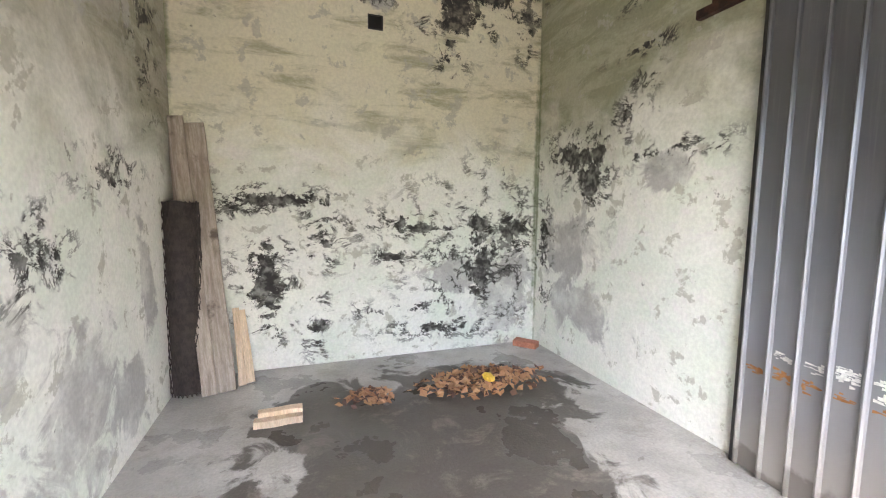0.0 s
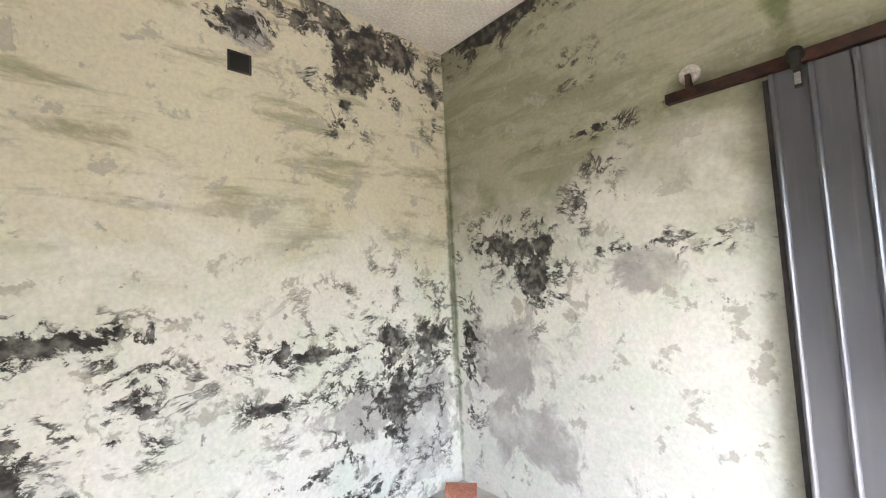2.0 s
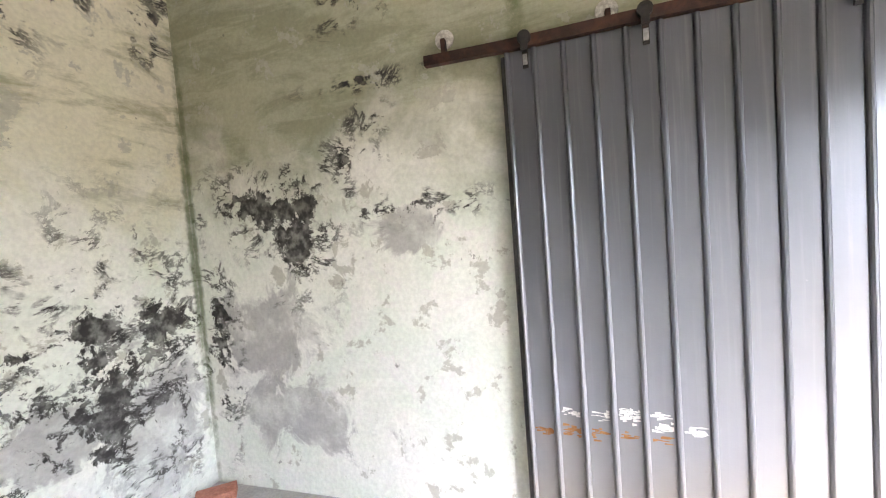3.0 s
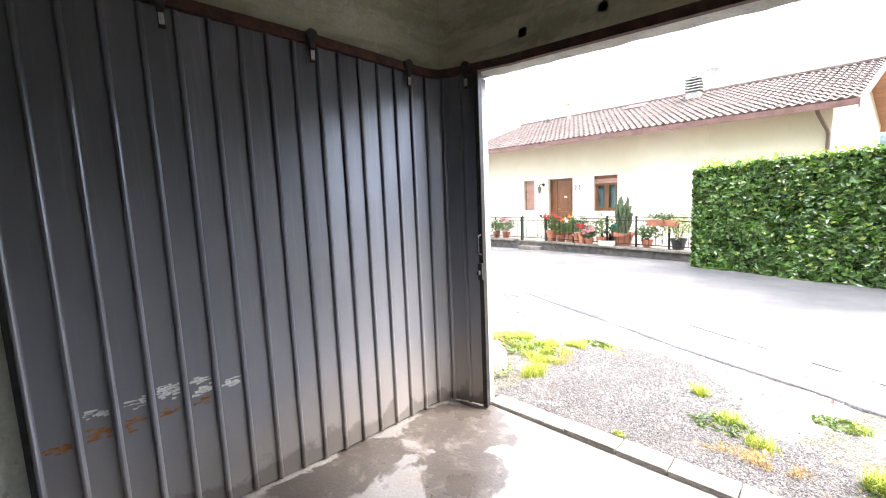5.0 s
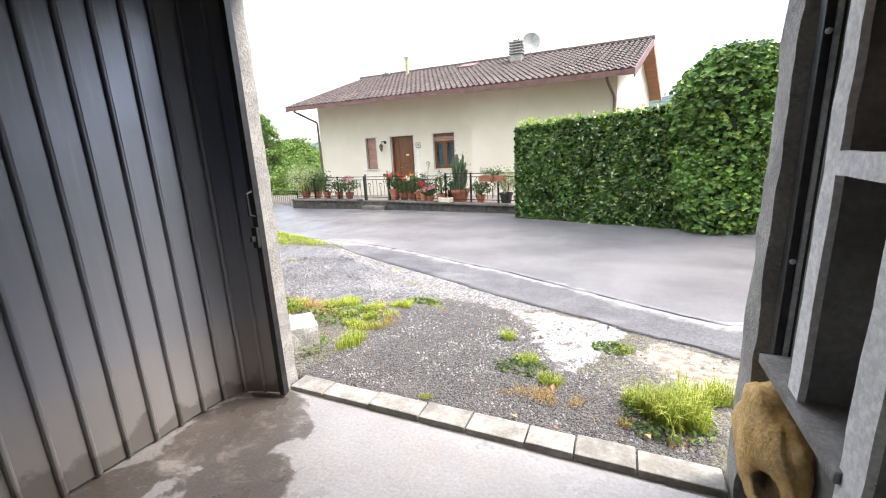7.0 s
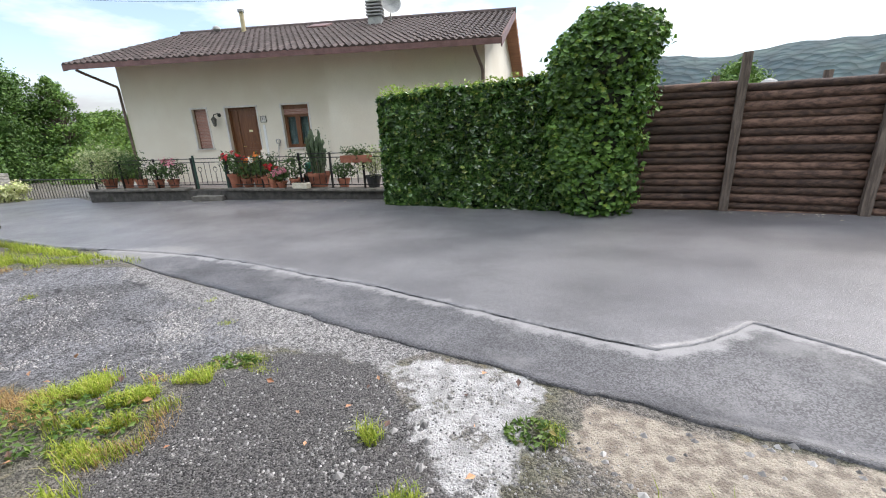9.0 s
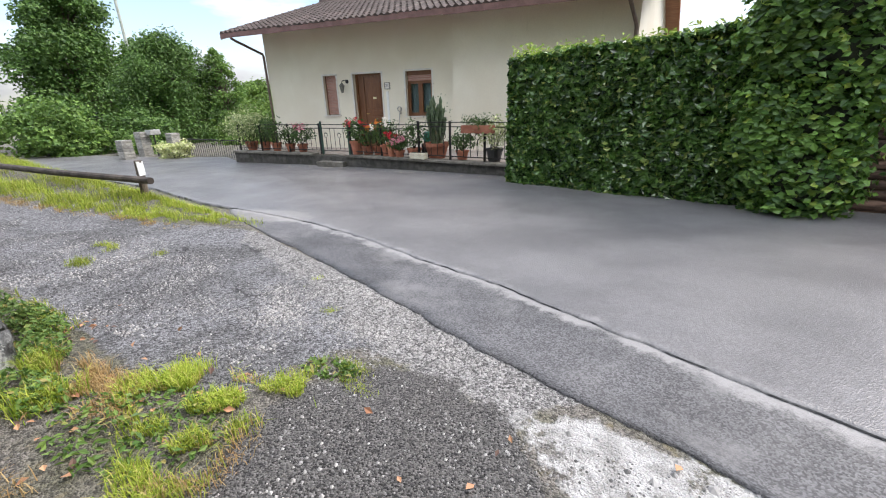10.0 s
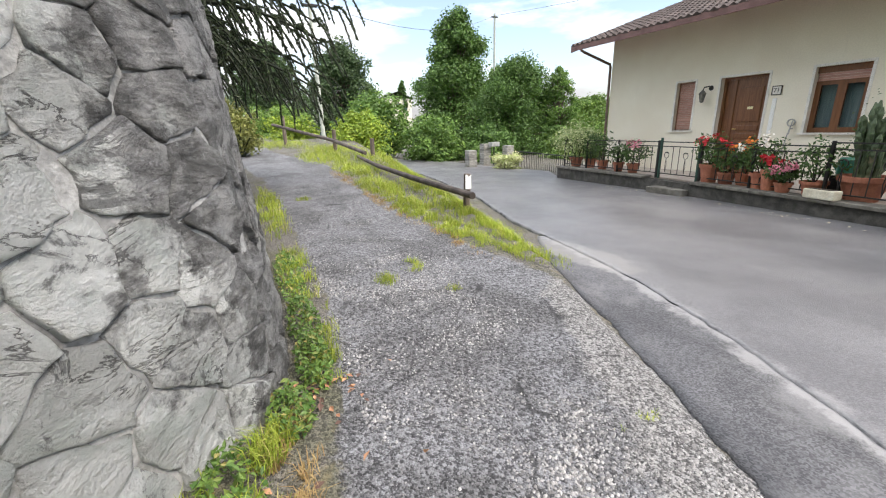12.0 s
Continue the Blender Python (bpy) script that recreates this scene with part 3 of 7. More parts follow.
# pale and rusty scrapes low on the far panels
for k, (s0, z0, w, m) in enumerate(((0.14, 0.60, 0.5, ORANGE), (0.16, 0.68, 0.34, WHITE_EDGE), (0.55, 0.66, 0.28, WHITE_EDGE), (0.02, 0.57, 0.3, ORANGE), (0.42, 0.71, 0.2, WHITE_EDGE))):
    bm = bmesh.new()
    for j in range(60):
        s = s0 + rng.uniform(0, w)
        frac = (s % PITCH)
        if frac < 0.032:
            continue
        p, h = door_path(s)
        nrm = Vector((h.y, -h.x, 0))
        q = p + nrm * 0.0035 + Vector((0, 0, z0 + rng.normal(0, 0.012)))
        l = min(rng.uniform(0.012, 0.05), PITCH - frac - 0.008)
        if l < 0.006:
            continue
        t = rng.uniform(0.002, 0.008)
        bm.faces.new([bm.verts.new(q + h * a + Vector((0, 0, b))) for a, b in ((0, -t), (l, -t * 0.4), (l, t * 0.5), (0, t))])
    part("scrape", bm, m, door, "scraped paint, rust and white scuffs")

# track: along the wall, round the corner, over the opening
rail = thing("door_track", "rusty brown overhead door track on the wall", "track")
pts = [Vector((2.345, 1.90, 0))] + [door_path(s)[0] for s in np.arange(0.0, 2.5, 0.06)]
pts += [Vector((x, -0.872, 2.435)) for x in (1.55, 0.8, 0.1, -0.62)]
for i in range(1, len(pts)):
    pts[i].z = door_top(pts[i].y) + 0.035 if i < len(pts) - 4 else 2.425 + 0.045 * (pts[i].x - 1.75)
pts[0].z = door_top(1.9) + 0.035
bm = bmesh.new()
for a, b in zip(pts, pts[1:]):
    d = (b - a).normalized()
    side = Vector((d.y, -d.x, 0)).normalized()
    o = Vector((0, 0, 1))
    q = [[bm.verts.new(p + side * u + o * w) for u, w in ((-0.02, -0.026), (0.02, -0.026), (0.02, 0.026), (-0.02, 0.026))] for p in (a - d * 0.001, b + d * 0.001)]
    for k in range(4):
        bm.faces.new((q[0][k], q[0][(k + 1) % 4], q[1][(k + 1) % 4], q[1][k]))
    bm.faces.new(q[0][::-1]); bm.faces.new(q[1])
part("bar", bm, RUST, rail)
for y0, z0 in ((1.79, 2.645), (0.99, 2.60)):
    bm = bmesh.new()
    lathe(bm, [(0.052, 0), (0.050, 0.010), (0.030, 0.018), (0.012, 0.020)], 18)
    wx = 2.37 if y0 > 1.43 else 2.37 - (1.43 - y0) * 0.086
    part("rosette", bm, simple("cement_rosette", (0.45, 0.42, 0.38), (0.62, 0.6, 0.56), 30, 0.9), rail, "round cement patch round a bracket").matrix_basis = pose(wx, y0, z0, 0, -90, 0)
    part("bracket", boxed(wx - 0.05, wx, y0 - 0.012, y0 + 0.012, door_top(y0) + 0.06, z0 - 0.01, bevel=0.003), RUST, rail)
for x0 in (1.45, 0.95, 0.3, -0.35):
    bm = bmesh.new()
    lathe(bm, [(0.03, 0), (0.028, 0.014), (0.012, 0.02)], 12)
    part("bracket", bm, DARK_IRON, rail).matrix_basis = pose(x0, SY, 2.50 + 0.045 * x0, 90, 0, 0)

# masonry pier with a two-celled niche
pier = thing("niche_pier", "grey rendered masonry pier with a white-edged open niche", "wall niche")
PX, PY0, PY1, PT = -0.62, -0.595, -0.165, 1.87
bm = bmesh.new()
block(bm, WX, PX - 0.004, PY1 - 0.075, PY1, 0.0, PT)
part("side_wall", bm, GREY_RENDER, pier)
part("side_wall", boxed(WX, PX - 0.004, PY0, PY0 + 0.06, 0.72, PT), GREY_RENDER, pier)
part("top", boxed(WX, PX - 0.004, PY0 + 0.06, PY1 - 0.075, PT - 0.06, PT), GREY_RENDER, pier)
part("shelf", boxed(WX, PX - 0.004, PY0 + 0.06, PY1 - 0.075, 1.36, 1.405), GREY_RENDER, pier)
part("base", boxed(WX, PX - 0.05, PY0 - 0.22, PY1 - 0.075, 0.0, 0.68), GREY_RENDER, pier)
part("ledge", boxed(WX, PX + 0.025, PY0 - 0.235, PY1 - 0.078, 0.68, 0.715, bevel=0.006), MORTAR, pier, "chipped mortar ledge")
part("back", boxed(WX, WX + 0.012, PY0 + 0.06, PY1 - 0.075, 0.72, 1.36), GREY_RENDER, pier)


def bar_yz(y0, y1, z0, z1):
    bm = bmesh.new()
    rough_slab(bm, PX - 0.006, PX + 0.012, y0, y1, z0, z1, 0.06, 0.004)
    part("edge", bm, WHITE_EDGE, pier, "ragged white gypsum edge")


bar_yz(PY0, PY0 + 0.075, 0.72, PT)
bar_yz(PY1 - 0.095, PY1, 0.40, PT)
bar_yz(PY0 + 0.072, PY1 - 0.092, PT - 0.055, PT)
bar_yz(PY0 + 0.072, PY1 - 0.092, 1.355, 1.415)
for k in range(4):
    for j in range(2):
        y0 = PY0 + 0.06 + j * 0.235 - (0.1 if k % 2 else 0)
        y0, y1 = max(y0, PY0 + 0.062), min(y0 + 0.228, PY1 - 0.077)
        part("brick", boxed(WX, WX + 0.05 + rng.uniform(0, 0.008), y0, y1, 1.41 + k * 0.1, 1.50 + k * 0.1, bevel=0.004), HOLLOW_BRICK, pier)

# lump of old foam wedged under the ledge
bm = bmesh.new()
bmesh.ops.create_icosphere(bm, subdivisions=4, radius=1.0)
for v in bm.verts:
    c = v.co.copy()
    f = 1 + 0.22 * noise.noise(c * 1.7) + 0.10 * noise.noise(c * 4.3) + 0.04 * noise.noise(c * 11)
    hollow = math.exp(-((c - Vector((0.60, 0.66, -0.40))).length / 0.34) ** 2)
    v.co = Vector((c.x * 0.09, c.y * 0.17, c.z * 0.21)) * f * (1 - 0.62 * hollow)
    v.co.y -= 0.35 * v.co.z * 0.5
lump = mesh_object("foam_lump", bm, FOAM, None, True)
lump.matrix_basis = pose(-0.61, -0.64, 0.455, 0, 0, 8)
tagged(lump, "hollowed lump of aged yellow foam stuck to the pier", "foam")

# boards, mesh roll, offcut, brick and leaves on the floor
def board(name, x0, y0, x1, y1, top, w, t, m, label, turn=0):
    bm = bmesh.new()
    block(bm, -w / 2, w / 2, -t / 2, t / 2, 0, 1)
    bmesh.ops.subdivide_edges(bm, edges=[e for e in bm.edges if abs(e.verts[0].co.z - e.verts[1].co.z) > 0.5], cuts=14)
    a, b = Vector((x0, y0, t * 0.3)), Vector((x1, y1, top))
    length = (b - a).length
    for v in bm.verts:
        v.co.z *= length
        v.co += Vector((noise.noise(Vector((0, 1, v.co.z * 2))) * 0.006 + noise.noise(v.co * 17) * 0.003, noise.noise(v.co * 9) * 0.002, 0))
    ob = mesh_object(name, bm, m)
    d = (b - a).normalized()
    side = Vector((1, 0, 0)); side = (side - d * side.dot(d)).normalized()
    out = d.cross(side)
    rot = Matrix((side, out, d)).transposed().to_4x4()
    ob.matrix_basis = Matrix.Translation(a) @ rot @ pose(0, 0, 0, 0, 0, turn)
    return tagged(ob, label, "board", "boards leaning in the corner")


board("timber_board", -0.50, 3.28, -0.70, 3.62, 2.02, 0.17, 0.028, OLD_WOOD, "long weathered grey board leaning in the wall corner")
board("timber_board", -0.585, 3.25, -0.80, 3.60, 2.06, 0.10, 0.03, OLD_WOOD, "narrow split grey board leaning in the wall corner")
board("timber_board", -0.66, 3.35, -0.82, 3.63, 1.98, 0.09, 0.025, OLD_WOOD, "narrow grooved grey board leaning in the wall corner")
board("timber_board", -0.385, 3.36, -0.45, 3.63, 0.56, 0.05, 0.022, PALE_WOOD, "short pale board leaning in the wall corner")
board("timber_board", -0.335, 3.40, -0.42, 3.63, 0.54, 0.075, 0.018, PALE_WOOD, "short pale pinkish board leaning in the wall corner")

roll = thing("mesh_roll", "upright roll of black plastic netting", "netting")
bm = bmesh.new()
turns, n = 3.2, 110
spiral = [(0.045 + 0.072 * k / n, 2 * math.pi * turns * k / n) for k in range(n + 1)]
lo = [bm.verts.new((r * math.cos(a), r * math.sin(a), 0.02)) for r, a in spiral]
hi = [bm.verts.new((r * math.cos(a) * 1.04 - 0.02, r * math.sin(a) * 1.04 + 0.06, 1.42 + 0.01 * math.sin(a * 3))) for r, a in spiral]
for k in range(n):
    bm.faces.new((lo[k], lo[k + 1], hi[k + 1], hi[k]))
o = part("netting", bm, MESH, roll)
# knotted strands over the outer turn
bm = bmesh.new()
for k in range(26):
    a0 = 2 * math.pi * k / 26
    for sgn in (1, -1):
        path = []
        for j in range(15):
            f = j / 14
            a = a0 + sgn * f * 3.2
            r = 0.121 + 0.004 * math.sin(f * 40 + k)
            path.append((r * math.cos(a) * (1 + 0.04 * f) - 0.02 * f, r * math.sin(a) * (1 + 0.04 * f) + 0.06 * f, 0.01 + 1.41 * f))
        tube(bm, path, 0.004, 3, False)
tagged(part("netting", bm, MESH, roll), kind="stuff")
roll.matrix_basis = pose(-0.745, 3.37, 0.0, 0, 0, 0)

off = thing("wood_offcut", "pale split wooden offcut lying on the damp floor", "wood")
for dx, dy, l, w, h, z in ((0, 0, 0.29, 0.07, 0.045, 0.0), (0.012, 0.055, 0.27, 0.06, 0.075, 0.0)):
    bm = bmesh.new()
    rough_slab(bm, dx - l / 2, dx + l / 2, dy - w / 2 + 0.002, dy + w / 2, z, z + h, 0.03, 0.005)
    part("lath", bm, PALE_WOOD, off)
off.matrix_basis = pose(-0.09, 2.68, 0.004, 0, 0, 2)
bm = bmesh.new()
block(bm, -0.06, 0.06, -0.12, 0.12, 0, 0.06, bevel=0.008)
for v in bm.verts:
    v.co += noise.noise_vector(v.co * 14) * 0.006
tagged(mesh_object("brick", bm, BRICK), "chipped red brick on the floor in the corner", "brick").matrix_basis = pose(2.20, 3.50, 0.003, 0, 0, 40)


def leaf_heap(cx, cy, rx, ry, h, n, label):
    u = rng.normal(0, 0.42, (n, 2))
    r = np.linalg.norm(u, axis=1)
    keep = r < 1.25
    u, r = u[keep], r[keep]
    z = h * np.clip(1 - r, 0.04, 1) * rng.uniform(0.4, 1.0, len(r)) + 0.012
    pts = np.stack([cx + rx * u[:, 0], cy + ry * u[:, 1], z], 1)
    v, f = leaf_soup(pts, np.tile((0, 0, 1.0), (len(pts), 1)), 0.075, 0.75, 0.55, 0)
    v[:, 2] = np.maximum(v[:, 2], 0.003)
    tagged(soup("leaf_heap", v, f, DRY_LEAF), label, "dry leaves", "heaps of leaves", "stuff")


leaf_heap(1.40, 2.86, 0.52, 0.24, 0.10, 620, "heap of curled brown and orange dry leaves on the damp floor")
leaf_heap(0.52, 2.86, 0.20, 0.14, 0.05, 130, "small heap of dark brown dry leaves on the floor")
bm = bmesh.new()
lathe(bm, [(0.05, 0), (0.055, 0.01), (0.03, 0.025), (0.01, 0.03)], 7)
tagged(mesh_object("yellow_leaf", bm, simple("yellow_leaf", (0.75, 0.45, 0.05), (0.85, 0.55, 0.1), 20, 0.7)), "bright yellow leaf on the heap", "leaf").matrix_basis = pose(1.42, 2.74, 0.085, 20, 10, 0)

# square junction hole high in the back wall
hole = thing("junction_box", "open square black junction box in the wall", "junction box")
bm = bmesh.new()
for x0, x1, z0, z1 in ((0.655, 0.665, 2.92, 3.04), (0.775, 0.785, 2.92, 3.04), (0.665, 0.775, 2.92, 2.93), (0.665, 0.775, 3.03, 3.04)):
    block(bm, x0, x1, 3.645, 3.659, z0, z1)
part("frame", bm, DARK_IRON, hole)
# Flat black plate stands in for the shade inside the open box.
part("hole_shade", boxed(0.665, 0.775, 3.652, 3.659, 2.93, 3.03), simple("hole_shade_black", (0.008, 0.008, 0.008), (0.015, 0.014, 0.013), 10, 0.95), hole)


# ---- ground, road ----
def along(poly, step):
    """Points every step metres along a plan polyline."""
    out = []
    for (x0, y0), (x1, y1) in zip(poly, poly[1:]):
        n = max(int(math.hypot(x1 - x0, y1 - y0) / step), 1)
        out += [(x0 + (x1 - x0) * k / n, y0 + (y1 - y0) * k / n) for k in range(n)]
    return np.array(out + [poly[-1]], float)


def road_z(x):
    return -0.25 - 0.013 * np.clip(x, -6, 40)


def smooth(u):
    u = np.clip(u, 0, 1)
    return u * u * (3 - 2 * u)


def ground_z(x, y):
    apron = -0.03 - 0.083 * np.clip(-1.05 - y, 0, 2.6)
    lane = -0.20 + 0.052 * np.clip(x - 4.2, 0, 26)
    near = apron + (lane - apron) * smooth((x - 3) / 2)
    bound = np.where(x < 5, -3.05 - 0.445 * x, -5.28 - 0.13 * (x - 5))
    width = 0.3 + 0.12 * np.clip(x - 5, 0, 12)
    u = smooth((bound - y) / width)
    z = near * (1 - u) + (road_z(x) - 0.03) * u
    return z - np.clip(x - 24, 0, 40) * 0.02


def inside(px, py, poly):
    """Signed distance to a plan polygon, positive inside."""
    poly = np.array(poly, float)
    best, odd = np.full(px.shape, 1e9), np.zeros(px.shape, bool)
    for a, b in zip(poly, np.roll(poly, -1, 0)):
        d = b - a
        t = np.clip(((px - a[0]) * d[0] + (py - a[1]) * d[1]) / (d @ d), 0, 1)
        best = np.minimum(best, np.hypot(px - a[0] - t * d[0], py - a[1] - t * d[1]))
        cross = (a[1] > py) != (b[1] > py)
        odd ^= cross & (px < d[0] * (py - a[1]) / (d[1] if d[1] else 1e-9) + a[0])
    return np.where(odd, best, -best)


APRON = [(1.95, -1.0), (1.95, -2.2), (2.05, -2.75), (1.8, -3.25), (1.25, -3.3), (0.85, -3.0), (0.55, -2.6), (0.2, -2.1), (-0.15, -1.7), (-0.55, -1.35), (-0.6, -1.0)]
WHITE = [(0.85, -3.1), (0.55, -3.22), (0.15, -3.12), (-0.25, -2.92), (-0.1, -2.55), (0.02, -2.2), (0.12, -1.85), (0.3, -1.85), (0.4, -2.3), (0.62, -2.75)]
SAND = [(-0.45, -2.75), (-0.3, -2.35), (-0.55, -1.85), (-1.6, -1.5), (-3.0, -1.2), (-3.0, -1.6), (-1.6, -2.25)]
LANE = [(2.3, -2.7), (1.95, -3.3), (1.4, -3.55), (2.4, -4.2), (3.6, -4.8), (4.75, -5.15), (6.4, -4.75), (9.0, -4.6), (14, -4.75), (19, -3.6), (26, -3), (26, 0.5), (19, -1.8), (12, -2.9), (5, -3.0), (4.0, -2.85), (3.0, -2.6)]
STRIP = [(3.2, -4.75), (2.2, -4.25), (1.2, -3.75), (0.5, -3.4), (0.9, -3.0), (1.6, -3.25), (2.4, -3.75), (3.4, -4.3), (4.5, -4.75), (4.8, -5.2)]
gx = np.concatenate([-np.geomspace(900, 4, 34), np.arange(-3.6, 9.0, 0.05), np.arange(9.0, 28, 0.35), np.geomspace(28, 900, 30)])
gy = np.concatenate([-np.geomspace(900, 15, 26), np.arange(-14, -6.4, 0.3), np.arange(-6.4, -1.0, 0.05), [-0.9], np.geomspace(0.5, 900, 24)])
GX, GY = np.meshgrid(gx, gy)
GZ = ground_z(GX, GY)
near = (GX > -3.5) & (GX < 9) & (GY > -6.4)
bump = np.array([noise.noise(Vector((x * 3, y * 3, 0))) * 0.5 + noise.noise(Vector((x * 11, y * 11, 3))) * 0.3 if n else 0.0 for x, y, n in zip(GX.ravel(), GY.ravel(), near.ravel())]).reshape(GX.shape)
GZ = GZ + bump * 0.016
GZ = GZ - 0.6 * ((GX > -1.05) & (GX < 2.6) & (GY > -1.06) & (GY < 3.85))
wide = len(gx)
idx = np.arange(len(gy) * wide).reshape(len(gy), wide)
quads = np.stack([idx[:-1, :-1], idx[:-1, 1:], idx[1:, 1:], idx[1:, :-1]], -1).reshape(-1, 4).tolist()


def ground_mat():
    """Soil and grass, with worn asphalt, gravel, lime concrete and sand laid over by zone."""
    n = Nodes("yard_ground")
    wob = n.math("MULTIPLY", n.math("SUBTRACT", n.noise(3.5, 8, 0.68, distort=0.4), 0.5), 0.55)
    grit = n.noise(130, 3, 0.7)
    stones = n.math("ADD", n.cells(130, "F1", "Distance"), n.math("MULTIPLY", n.cells(58, "F1", "Distance"), 1.2))
    small = n.vmath("DOT_PRODUCT", n.cells(130, "F1", "Color"), (0.33, 0.33, 0.33))
    large = n.vmath("DOT_PRODUCT", n.cells(58, "F1", "Color"), (0.33, 0.33, 0.33))
    pepper = n.ramp(n.math("ADD", n.math("MULTIPLY", small, 0.5), n.math("MULTIPLY", large, 0.5)), 0.32, 0.70)
    soil = n.mix(n.ramp(n.noise(2.2, 6), 0.4, 0.62), (0.17, 0.155, 0.135), (0.13, 0.125, 0.085))
    soil = n.scale_color(soil, n.ramp(pepper, 0.0, 1.0, 0.5, 1.5))
    soil = n.mix(n.ramp(n.noise(9, 5), 0.55, 0.7, 0.0, 0.6), soil, (0.24, 0.20, 0.11))
    tar = n.mix(n.math("ADD", n.math("MULTIPLY", n.ramp(small, 0.2, 0.8), 0.75), n.math("MULTIPLY", pepper, 0.25)), (0.018, 0.017, 0.017), (0.20, 0.19, 0.18))
    tar = n.mix(n.ramp(n.noise(2.0, 6), 0.5, 0.75, 0.0, 0.5), tar, (0.17, 0.155, 0.145))
    gravel = n.mix(pepper, (0.062, 0.061, 0.064), (0.35, 0.35, 0.36))
    gravel = n.mix(n.ramp(n.noise(0.9, 8, 0.70, distort=0.4), 0.45, 0.60, 0.0, 0.8), gravel, n.mix(pepper, (0.030, 0.029, 0.030), (0.20, 0.197, 0.197)))
    pale = n.mix(pepper, (0.07, 0.068, 0.066), (0.44, 0.425, 0.41))
    lime = n.mix(n.ramp(n.noise(9, 6), 0.4, 0.65), (0.56, 0.55, 0.535), (0.36, 0.35, 0.335))
    sand = n.mix(n.ramp(n.noise(14, 6), 0.4, 0.62), (0.45, 0.39, 0.31), (0.25, 0.21, 0.165))

    def zone(name, width=0.05):
        return n.ramp(n.math("ADD", n.attr(name), wob), -0.02, width)

    col = n.mix(zone("lane"), soil, gravel)
    col = n.mix(zone("strip"), col, pale)
    col = n.mix(zone("apron", 0.04), col, tar)
    col = n.mix(zone("sand"), col, sand)
    col = n.mix(n.math("MULTIPLY", zone("white", 0.04), n.ramp(n.noise(6, 8, 0.72), 0.54, 0.62, 1.0, 0.1)), col, lime)
    crack = n.ramp(n.math("ADD", n.cells(1.1, "DISTANCE_TO_EDGE"), n.math("MULTIPLY", n.math("SUBTRACT", n.noise(7, 6, 0.7), 0.5), 0.09)), 0.0, 0.022, 1.0, 0.0)
    crack = n.math("MULTIPLY", n.math("MULTIPLY", crack, zone("lane")), n.ramp(n.noise(1.5, 3), 0.50, 0.60))
    col = n.mix(n.math("MULTIPLY", crack, 0.8), col, (0.03, 0.03, 0.03))
    col = n.scale_color(col, n.ramp(grit, 0.3, 0.7, 0.8, 1.2))
    h = n.math("SUBTRACT", n.math("ADD", n.math("MULTIPLY", stones, -1.0), n.math("MULTIPLY", grit, 0.4)), crack)
    return n.done(col, 0.85, h, 0.9, 0.012)


ground = soup("ground", np.stack([GX, GY, GZ], -1).reshape(-1, 3), quads, ground_mat(), smooth=True)
tagged(ground, "worn asphalt, gravel, soil and grass before the garage", kind="structure")
for name, poly in (("apron", APRON), ("white", WHITE), ("sand", SAND), ("lane", LANE), ("strip", STRIP)):
    at = ground.data.attributes.new(name, "FLOAT", "POINT")
    at.data.foreach_set("value", inside(GX, GY, poly).ravel().clip(-2, 2))

EDGE = [(-40, 10), (-14, 2.2), (-7.5, -0.9), (-4.2, -2.3), (-2.75, -2.95), (-2.35, -3.45), (-1.95, -3.85), (-1.6, -3.62), (-1.35, -3.5), (-1.07, -3.44), (-0.74, -3.57), (-0.11, -3.91), (1.45, -4.73), (2.35, -5.1), (3.28, -5.55), (4.4, -5.95), (5.4, -6.2), (7.5, -6.6), (10.2, -7.5), (15, -8.5), (19.5, -9.2), (24, -9.2), (30, -7.5), (60, 5)]
FAR = [(-40, 4), (-14, -3.9), (-9, -6.2), (-5.5, -7.35), (-2.4, -8.4), (2.3, -10.1), (8, -11.1), (12.2, -11.5), (14, -12.6), (18, -12.3), (22, -12.6), (28, -11.4), (34, -8), (62, 0)]
near_edge, far_edge = along(EDGE, 0.07), along(FAR, 0.2)
near_edge = near_edge[(near_edge[:, 0] > -30) & (near_edge[:, 0] < 50)]
rv, rf, edge_d = [], [], []
m = 18
for i, (x, y) in enumerate(near_edge):
    jag = noise.noise(Vector((x * 7, y * 7, 0))) * 0.025 + noise.noise(Vector((x * 23, y * 23, 5))) * 0.012
    k = np.argmin(np.hypot(far_edge[:, 0] - x * 1.03 - 0.6, far_edge[:, 1] - y + 6.0) + np.abs(far_edge[:, 0] - x) * 2)
    fx, fy = far_edge[k]
    f0 = np.array((x, y + jag))
    f1 = np.array((x + (fx - x) * 0.2, np.interp(x + (fx - x) * 0.2, far_edge[:, 0], far_edge[:, 1]) - 0.25))
    for j in range(m + 1):
        u = -0.0 if j == 0 else ((j - 1) / (m - 1)) ** 1.6
        p = f0 + (f1 - f0) * u
        drop = 0.045 if j == 0 else 0.0
        camber = 0.03 * math.sin(math.pi * u)
        rv.append((p[0], p[1] + (0.004 if j == 0 else 0), road_z(p[0]) + 0.011 - drop + camber))
        edge_d.append(u * np.linalg.norm(f1 - f0))
for i in range(len(near_edge) - 1):
    for j in range(m):
        a = i * (m + 1) + j
        rf.append((a, a + 1, a + m + 2, a + m + 1))


